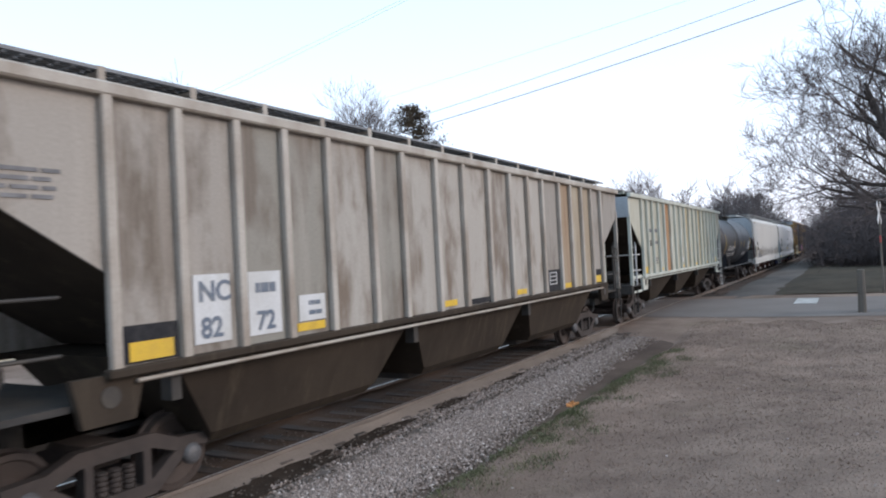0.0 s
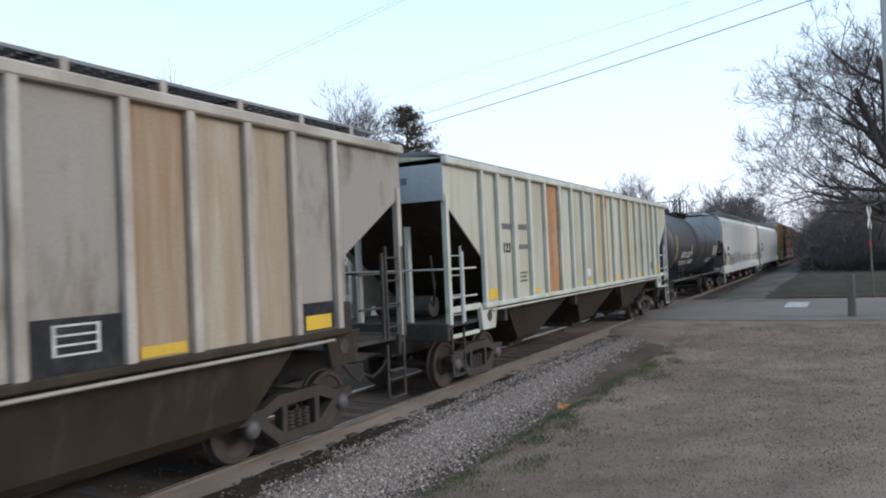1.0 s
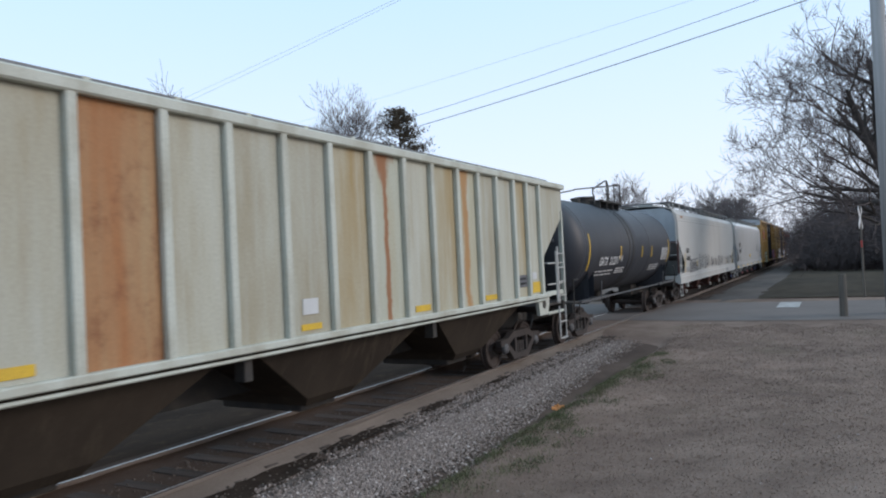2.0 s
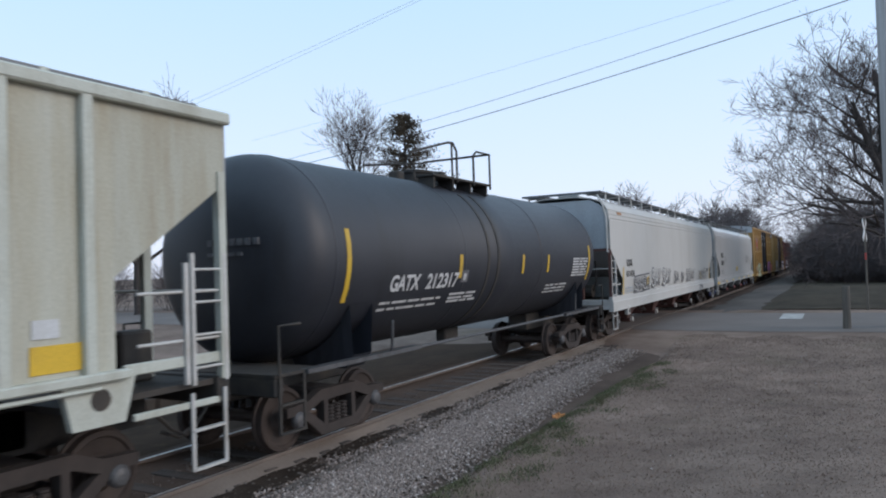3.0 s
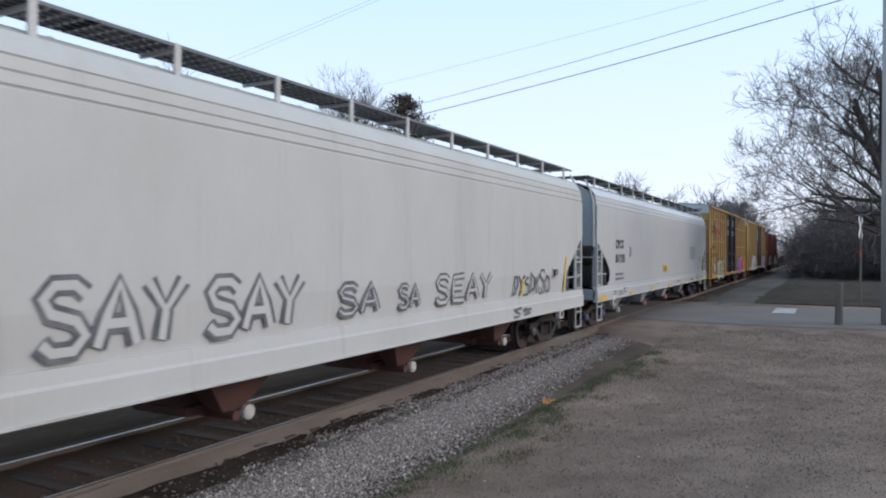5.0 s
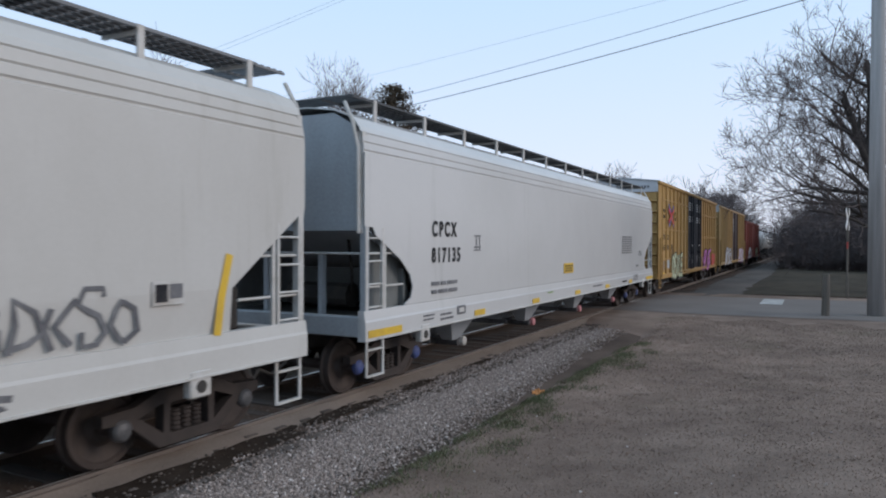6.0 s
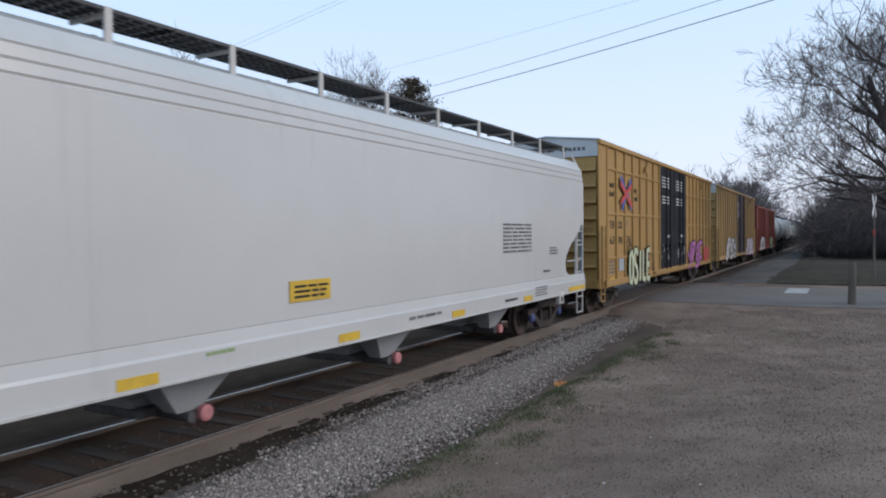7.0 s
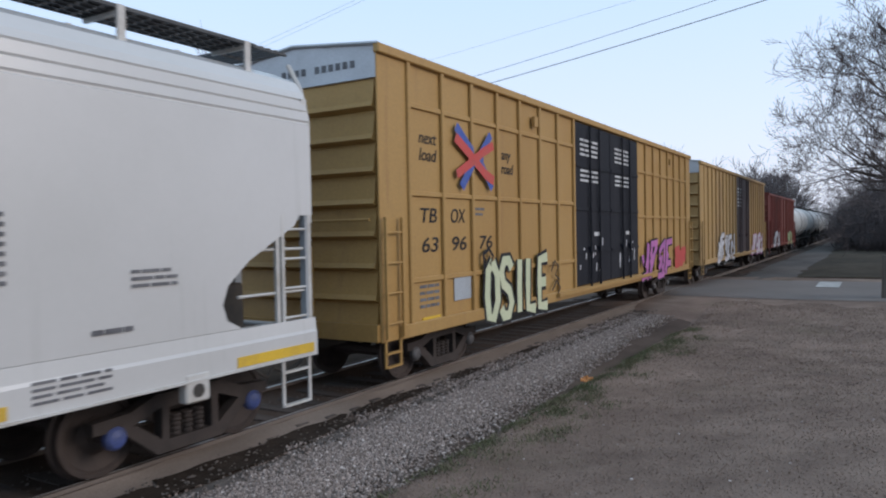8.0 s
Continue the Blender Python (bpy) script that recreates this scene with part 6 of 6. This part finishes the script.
# dark wet hollows between the rail and the ballast
for k, (x, y, a, b) in enumerate(HOLLOWS):
    bm = B()
    ring = []
    for j in range(26):
        t = j / 26 * 2 * math.pi
        q = 1 + 0.7 * noise.noise(Vector((math.cos(t) * 1.5, math.sin(t) * 1.5, k * 7.3)))
        ring.append(bm.verts.new((x + a * q * math.cos(t), y + b * q * math.sin(t), -0.118)))
    mid = bm.verts.new((x, y, -0.128))
    for j in range(26):
        bm.faces.new((mid, ring[j], ring[(j + 1) % 26]))
    tagged(part("wet_hollow", bm, "puddle"), "dark wet mud hollow beside the rail", "mud", kind="structure")

# road over the crossing
road_bm = B()
ny, nx = 12, 90
RX0, RX1 = -75, 45
grid = [[road_bm.verts.new((RX0 + (RX1 - RX0) * i / nx, (25.7 + 8.6 * j / ny) + 0.15 * math.sin(i * 0.9) * (1 if j in (0, ny) else 0), -0.012 - 0.03 * (j in (0, ny)) + 0.01 * noise.noise(Vector((i, j, 0))) - 0.0 * i)) for i in range(nx + 1)] for j in range(ny + 1)]
for j in range(ny):
    for i in range(nx):
        road_bm.faces.new((grid[j][i], grid[j][i + 1], grid[j + 1][i + 1], grid[j + 1][i]))
tagged(part("road", road_bm, "road", smooth=True), "worn grey asphalt road over the level crossing", "road", kind="structure")
strip("gravel_lane", "gravelroad", "pale gravel lane beside the track", [(-5.5, -0.1), (-4.6, -0.06), (-3.9, -0.06), (-3.1, -0.1)], 34.6, 150, 0.5, wobble=0.5, seed=4)
strip("verge", "verge", "dark damp grass verge past the road", [(-3.6, -0.12), (-2.5, -0.03), (0, -0.02), (4, -0.02), (12, -0.03), (22, -0.1)], 36.6, 82, 0.5, wobble=0.5, seed=6)
tagged(part("road_marking", boxed(-1.95, -1.15, 30.4, 33.2, 0.002, 0.006), "paint"), "worn white stop bar on the asphalt", "road marking", kind="structure")


# ---- trees ----
class Twigs:
    """Collects tapered branch tubes."""

    def __init__(self):
        self.v, self.f = [], []

    def limb(self, pts, radii, sides):
        rings = []
        u = None
        for i, p in enumerate(pts):
            d = (pts[min(i + 1, len(pts) - 1)] - pts[max(i - 1, 0)]).normalized()
            u = d.orthogonal().normalized() if u is None else (u - d * u.dot(d)).normalized()
            w = d.cross(u)
            base = len(self.v)
            for k in range(sides):
                a = 2 * math.pi * k / sides
                self.v.append(tuple(p + radii[i] * (math.cos(a) * u + math.sin(a) * w)))
            rings.append(base)
        for a, b in zip(rings, rings[1:]):
            for k in range(sides):
                self.f.append((a + k, a + (k + 1) % sides, b + (k + 1) % sides, b + k))


def grow(wood, fine, rnd, p, d, length, r, level, levels, droop, rmin, split=(3, 5)):
    """A bent, tapering branch with side branches, down to twigs."""
    n = 5 if level < 2 else (4 if level < levels - 1 else 3)
    pts, radii = [p.copy()], [r]
    q, dd = p.copy(), d.normalized()
    for i in range(n):
        dd = (dd + Vector((rnd.uniform(-1, 1), rnd.uniform(-1, 1), rnd.uniform(-0.7, 0.9))) * (0.10 + 0.028 * level) + Vector((0, 0, droop))).normalized()
        q = q + dd * length / n
        pts.append(q.copy())
        radii.append(max(rmin, r * (1 - 0.62 * (i + 1) / n)))
    tgt = wood if level < 3 else fine
    tgt.limb(pts, radii, 7 if level == 0 else (5 if level < 2 else 3))
    if level >= levels:
        return
    m = rnd.randint(*split) + ((4 if levels == 6 else 2) if level == levels - 1 else 0)
    for k in range(m):
        t = 0.28 + 0.72 * (k + rnd.random()) / m
        i = min(n - 1, int(t * n))
        f = t * n - i
        at = pts[i].lerp(pts[i + 1], f)
        axis_d = (pts[i + 1] - pts[i]).normalized()
        side = axis_d.orthogonal().normalized()
        side.rotate(Matrix.Rotation(k * 2.4 + rnd.uniform(0, 1.2), 3, axis_d))
        ang = rnd.uniform(0.45, 1.0)
        nd = axis_d * math.cos(ang) + side * math.sin(ang) + Vector((0, 0, 0.12))
        grow(wood, fine, rnd, at, nd, length * rnd.uniform(0.5, 0.78), max(rmin, radii[i] * 0.62), level + 1, levels, droop, rmin, split)


def bare_tree(label, x, y, height, seed, trunk_r, levels=5, rmin=0.008, droop=0.02, split=(3, 5), trunk_len=0.3, lean=(0, 0), mats=("bark", "twig"), limbs=None, spread=1.0, reaching=(), limb=(0.34, 0.48)):
    rnd = random.Random(seed)
    tree = tagged(new("bare_tree"), label, "tree")
    tree.location = (x, y, ground_z(x, y) - 0.05 if abs(y) < 40 else -0.2)
    wood, fine = Twigs(), Twigs()
    top = Vector((lean[0] * height, lean[1] * height, trunk_len * height))
    mid = top * 0.5 + Vector((rnd.uniform(-0.1, 0.1), 0, 0)) * trunk_r * 4
    trunk = Twigs()
    trunk.limb([Vector((0, 0, 0)), Vector((0, 0, 0.25)), mid, top], [trunk_r * 1.5, trunk_r * 1.1, trunk_r * 0.92, trunk_r * 0.8], 10)
    n = limbs or 5
    for k in range(n):
        a = k * 6.283 / n + rnd.uniform(-0.4, 0.4)
        up = rnd.uniform(0.55, 1.5)
        d = Vector((math.cos(a) * spread, math.sin(a) * spread, up))
        at = Vector((0, 0, 0)).lerp(top, rnd.uniform(0.72, 1.0))
        grow(wood, fine, rnd, at, d, height * rnd.uniform(*limb), trunk_r * rnd.uniform(0.4, 0.6), 1, levels, droop, rmin, split)
    grow(wood, fine, rnd, top, Vector((lean[0], lean[1], 1)), height * (limb[1] - 0.04), trunk_r * 0.75, 1, levels, droop, rmin, split)
    for z, d, ln, rr in reaching:
        grow(wood, fine, rnd, Vector((lean[0] * z, lean[1] * z, z)), Vector(d), ln, rr, 1, levels, droop, rmin, split)
    raw("trunk", trunk.v, trunk.f, mats[0], tree, True)
    raw("branchwork", wood.v, wood.f, mats[0], tree, True)
    raw("crown", fine.v, fine.f, mats[1], tree)
    return tree


def conifer(x, y, height, width, seed):
    rnd = random.Random(seed)
    tree = tagged(new("conifer_tree"), "dark browning conifer with ragged outline", "tree")
    tree.location = (x, y, -0.2)
    wood = Twigs()
    wood.limb([Vector((0, 0, 0)), Vector((0, 0, height * 0.5)), Vector((0.1, 0, height))], [0.22, 0.15, 0.03], 8)
    v, f = [], []
    for i in range(300):
        t = rnd.random() ** 0.7
        z = height * (0.15 + 0.85 * t)
        reach = width * (1 - t) ** 0.55 * rnd.uniform(0.5, 1.0) + 0.12
        a = rnd.uniform(0, 6.283)
        d = Vector((math.cos(a), math.sin(a), rnd.uniform(0.0, 0.55)))
        p = Vector((0, 0, z))
        e = p + d * reach
        wood.limb([p, p.lerp(e, 0.5) + Vector((0, 0, -0.06)), e], [0.03, 0.02, 0.008], 3)
        for _ in range(34):
            s = rnd.uniform(0.25, 1.05)
            c = p.lerp(e, s) + Vector((rnd.gauss(0, 0.13), rnd.gauss(0, 0.13), rnd.gauss(0, 0.10)))
            w = Vector((rnd.uniform(-1, 1), rnd.uniform(-1, 1), rnd.uniform(-0.3, 0.9))).normalized() * rnd.uniform(0.12, 0.28)
            u = w.orthogonal().normalized() * rnd.uniform(0.03, 0.06)
            b = len(v)
            v += [tuple(c - u), tuple(c + u), tuple(c + w)]
            f.append((b, b + 1, b + 2))
    raw("trunk", wood.v, wood.f, "bark", tree)
    raw("crown", v, f, "needle", tree)
    return tree


def brush(name, label, cx, cy, rx, ry, h, count, seed, mat="brush", levels=3):
    """A thicket of many thin stems."""
    rnd = random.Random(seed)
    t = Twigs()
    for _ in range(count):
        a, q = rnd.uniform(0, 6.283), math.sqrt(rnd.random())
        p = Vector((rx * q * math.cos(a), ry * q * math.sin(a), 0))
        hh = h * (1 - 0.5 * q * q) * rnd.uniform(0.6, 1.1)
        d = Vector((0.4 * math.cos(a) * q + rnd.uniform(-0.3, 0.3), 0.4 * math.sin(a) * q + rnd.uniform(-0.3, 0.3), 1))
        grow(t, t, rnd, p, d, hh * 0.75, 0.03, 3, 3 + levels - 1, 0.0, 0.010, (3, 4))
    ob = raw(name, t.v, t.f, mat)
    ob.location = (cx, cy, -0.2)
    return tagged(ob, label, "shrubs", kind="stuff")


def polar(az, d):
    """Place at an angle left of the track's direction and a distance."""
    return -d * math.sin(radians(az)), d * math.cos(radians(az))


# the big bare tree beyond the road, a slimmer one beside it
x, y = polar(-4.9, 41)
bare_tree("large bare tree with wide grey-brown branches", x, y, 15.0, 21, 0.44, levels=6, rmin=0.0085, split=(2, 4), trunk_len=0.48, limbs=8, spread=0.75, lean=(-0.07, 0), limb=(0.23, 0.35), reaching=((4.4, (-1, -0.1, -0.02), 4.4, 0.17), (5.0, (-1, 0.15, 0.12), 4.0, 0.15), (3.8, (-1, 0.3, -0.04), 3.7, 0.13), (3.2, (-1, -0.1, 0.45), 4.8, 0.13), (4.4, (-0.9, 0.3, 0.6), 4.4, 0.12), (5.4, (-0.9, -0.4, 0.7), 4.0, 0.11), (3.0, (-0.7, -0.5, 0.3), 3.6, 0.10)))
x, y = polar(-6.5, 56)
bare_tree("bare tree with dense thin twigs", x, y, 14, 33, 0.3, levels=5, rmin=0.014, split=(3, 5), trunk_len=0.25)
# trees behind the train
x, y = polar(35.4, 52)
bare_tree("slender bare tree with upswept reddish twigs", x, y, 15.6, 8, 0.2, levels=5, rmin=0.011, split=(3, 4), trunk_len=0.52, spread=0.16, droop=0.11, limb=(0.20, 0.29))
x, y = polar(31.6, 50)
conifer(x, y, 13.4, 5.6, 4)
x, y = polar(52.0, 52)
bare_tree("bare tree with spreading pale twigs", x, y, 12.5, 14, 0.25, levels=5, rmin=0.012, split=(3, 4), trunk_len=0.35, droop=0.04)
for az, d, h, sd in ((13.6, 95, 12.0, 41), (14.8, 98, 10.0, 42), (7.3, 92, 9.0, 43), (6.2, 88, 8.4, 44), (6.9, 100, 9.4, 45), (-1.0, 104, 9.0, 47)):
    x, y = polar(az, d)
    bare_tree("distant grey-brown bare tree beyond the line", x, y, h, sd, 0.2, levels=5, rmin=0.022, split=(3, 4), trunk_len=0.3, mats=("farwood", "farwood"), droop=0.04)
# thickets along the far side of the line
for az, d, rx, ry, h, n, sd in ((6.3, 112, 4.5, 5, 8.8, 190, 51), (0.2, 88, 2.8, 8, 6.2, 190, 52), (-0.6, 80, 3.6, 6, 5.2, 200, 53), (-3.2, 76, 4.0, 5, 5.4, 210, 54), (-6.5, 72, 4.4, 5, 5.6, 200, 55), (0.9, 76, 2.2, 4, 3.2, 120, 59), (-1.5, 72, 2.8, 4, 3.4, 130, 60), (-3.0, 88, 6, 5, 9.0, 220, 65), (-6.0, 90, 6, 5, 9.5, 220, 66), (-0.3, 96, 4, 5, 8.0, 160, 67), (-2.4, 116, 6, 6, 8, 120, 56), (-3.5, 100, 6, 6, 7.0, 120, 57), (7.6, 150, 8, 6, 9, 130, 58)):
    x, y = polar(az, d)
    brush("thicket", "dark leafless thicket beside the line", x, y, rx, ry, h, n, sd)
# low growth far behind the train
for az, d, rx, h, sd in ((22, 120, 16, 5, 61), (40, 110, 18, 5, 62), (58, 90, 18, 5, 63), (75, 80, 18, 5, 64)):
    x, y = polar(az, d)
    brush("distant_thicket", "grey-brown leafless growth in the distance", x, y, rx, 5, h, 140, sd, "farwood", 2)
for cx, cy, h, sd in ((-49, 31, 5.2, 71), (-44, 43, 5.6, 72), (-38, 54, 4.6, 73)):
    brush("distant_thicket", "tangled brown leafless hedgerow behind the line", cx, cy, 3.0, 6.5, h, 150, sd, "brush", 3)

for cx, cy, h, sd in ((34, -6, 7.5, 81), (36, 12, 9.0, 82), (40, 32, 8.0, 83), (30, -24, 8.5, 84)):
    brush("distant_thicket", "brown leafless trees across the lawn", cx, cy, 4.0, 6.0, h, 130, sd, "brush", 3)

# ---- poles, wires, sign, post ----
def utility_pole(x, y, h, r, mat="pole"):
    p = tagged(new("utility_pole"), "tall weathered grey wooden utility pole", "pole")
    p.location = (x, y, ground_z(x, y) - 0.05)
    bm = B()
    tube(bm, [(0, 0, 0), (0, 0, h)], r, 14, r * 0.72)
    part("shaft", bm, mat, p, smooth=True)
    part("crossarm", boxed(-1.1, 1.1, -0.06, 0.06, h - 0.7, h - 0.55), mat, p)
    for xx in (-1.0, -0.4, 0.4, 1.0):
        bm = B()
        lathe(bm, [(0, 0.03), (0.05, 0.06), (0.12, 0.04)], sides=8)
        bmesh.ops.transform(bm, matrix=Matrix(((0, 1, 0, xx), (0, 0, 1, 0), (1, 0, 0, h - 0.55), (0, 0, 0, 1))), verts=bm.verts)
        part("insulator", bm, "steelcap", p)
    return p


x, y = polar(-3.7, 27.6)
utility_pole(x, y, 13.2, 0.27)
utility_pole(-40.6, 36.0, 9.6, 0.17)


def cable(name, a, b, sag, r, mat, label):
    A, C = Vector(a), Vector(b)
    pts = []
    for i in range(25):
        t = i / 24
        p = A.lerp(C, t)
        p.z -= sag * 4 * t * (1 - t)
        pts.append(p)
    bm = B()
    tube(bm, pts, r, 5)
    tagged(part(name, bm, mat), label, "cable")


# the dark pair from the near pole over the line to the far pole
px, py = polar(-3.7, 27.6)
for dz, lab in ((11.14, "black overhead cable over the line"), (11.75, "black overhead cable over the line")):
    cable("overhead_cable", (px, py, dz), (-40.6, 36.0, 8.65 if dz < 11.4 else 9.15), 0.55, 0.017 if dz < 11.4 else 0.011, "wire", lab)
for k, (a, b) in enumerate((((9.0, 24.0, 17.5), (-42.0, 29.0, 11.0)), ((9.0, 25.0, 18.2), (-42.0, 30.5, 11.4)), ((12.0, 30.0, 14.5), (-40.0, 42.0, 13.0)))):
    cable("distant_cable", a, b, 0.3, 0.007, "wirefar", "thin pale overhead cable")


# crossing sign seen edge-on
sg = tagged(new("crossing_sign"), "white crossbuck railway crossing sign on a thin post", "sign")
x, y = polar(-1.95, 36.5)
sg.location = (x, y, -0.15)
bm = B()
tube(bm, [(0, 0, 0), (0, 0, 4.15)], 0.045, 8)
part("sign_post", bm, "wood", sg)
for k, a in enumerate((42, -42)):
    bm = boxed(-0.62, 0.62, -0.012, 0.012, -0.115, 0.115)
    b = part("crossbuck_blade", bm, "sign", sg)
    b.matrix_basis = Matrix.Translation((0, -0.06 - 0.026 * k, 3.6)) @ Matrix.Rotation(radians(80), 4, "Z") @ Matrix.Rotation(radians(a), 4, "Y")
part("reflector_panel", boxed(-0.035, 0.035, -0.06, -0.048, 2.3, 2.6), "red", sg, "faded red strip on the post")

# short wooden bollard at the road's edge
bm = B()
tube(bm, [(0, 0, -0.1), (0.01, 0, 0.7), (0.02, 0, 1.42)], 0.13, 12, 0.11)
bl = part("wooden_bollard", bm, "wood")
x, y = polar(-0.62, 26.7)
bl.location = (x, y, ground_z(x, y))
tagged(bl, "short weathered wooden post at the lawn's edge", "bollard")

# orange leaf on the lawn
def fallen_leaf(az, d, size, seed):
    rnd = random.Random(seed)
    x, y = polar(az, d)
    bm = B()
    c = bm.verts.new((0, 0, 0.02))
    ring = []
    for j in range(20):
        a = j / 20 * 6.283
        q = size * (0.55 + 0.45 * abs(math.cos(2.5 * a))) * rnd.uniform(0.85, 1.1)
        ring.append(bm.verts.new((q * math.cos(a), q * math.sin(a), 0.03 + 0.05 * rnd.random())))
    for j in range(20):
        bm.faces.new((c, ring[j], ring[(j + 1) % 20]))
    ob = part("fallen_leaf", bm, "leaf")
    sol = ob.modifiers.new("thickness", "SOLIDIFY")
    sol.thickness = 0.003
    ob.location = (x, y, ground_z(x, y) + 0.0)
    ob.rotation_euler = (0.35, -0.2, seed)
    return tagged(ob, "large curled orange dry leaf on the grass", "leaf")


fallen_leaf(19.96, 12.5, 0.13, 1)


# house behind the line, glimpsed between the cars
def house():
    h = tagged(new("house"), "cream-sided house with white trim behind the railway", "house")
    h.matrix_basis = pose(-27.5, 8.0, -0.2, 0, 0, 4)
    w = part("wall", boxed(-4, 4, -7, 7, 0, 4.4), "siding", h)
    for k in range(22):
        part("siding_board", boxed(4.0, 4.02, -7, 7, 0.2 * k + 0.012, 0.2 * k + 0.2), "siding", w)
    bm = B()
    prism(bm, [(-7.3, 4.35), (7.3, 4.35), (7.3, 4.5), (0, 5.9), (-7.3, 4.5)], -4.4, 4.4)
    part("roof", bm, "roofing", h)
    for y in (-4.5, 0.2, 4.6):
        fr = part("window", boxed(4.02, 4.08, y - 0.75, y + 0.75, 1.3, 2.9), "sign", h, "white-framed dark window")
        part("pane", boxed(4.08, 4.09, y - 0.62, y + 0.62, 1.42, 2.05), "glass", fr)
        part("pane", boxed(4.08, 4.09, y - 0.62, y + 0.62, 2.13, 2.78), "glass", fr)
    d = part("door", boxed(4.02, 4.1, 1.9, 2.9, 0.1, 2.15), "sign", h, "white panelled door")
    return h


M["siding"] = surface("cream_vinyl_siding", (0.50, 0.47, 0.38), (0.40, 0.37, 0.30), 0.4, 1, (1, 1, 1), 0.6, 0, 0.02, 20)
M["roofing"] = surface("grey_shingle_roofing", (0.13, 0.125, 0.125), (0.08, 0.078, 0.078), 0.5, 3, (1, 1, 1), 0.9, 0, 0.2, 20)
M["glass"] = surface("dark_window_glass", (0.03, 0.035, 0.04), None, rough=0.15, bump=0, spec=0.5)
house()


# ---- what moves: the train rolls towards the eye, its wheels turn ----
def motions():
    times = [0.5 * i for i in range(17)]
    steps = [i / 30 for i in range(241)]
    for car, y0 in TRAIN:
        walk(car, [(t, pose(TRACK_X, y0 - run(t), 0)) for t in times])
        for o in car.children_recursive:
            if o.name.startswith("wheelset") and y0 < 125:
                at = o.location.copy()
                walk(o, [(t, pose(at.x, at.y, at.z, math.degrees(run(t) / WHEEL_R))) for t in steps])


motions()
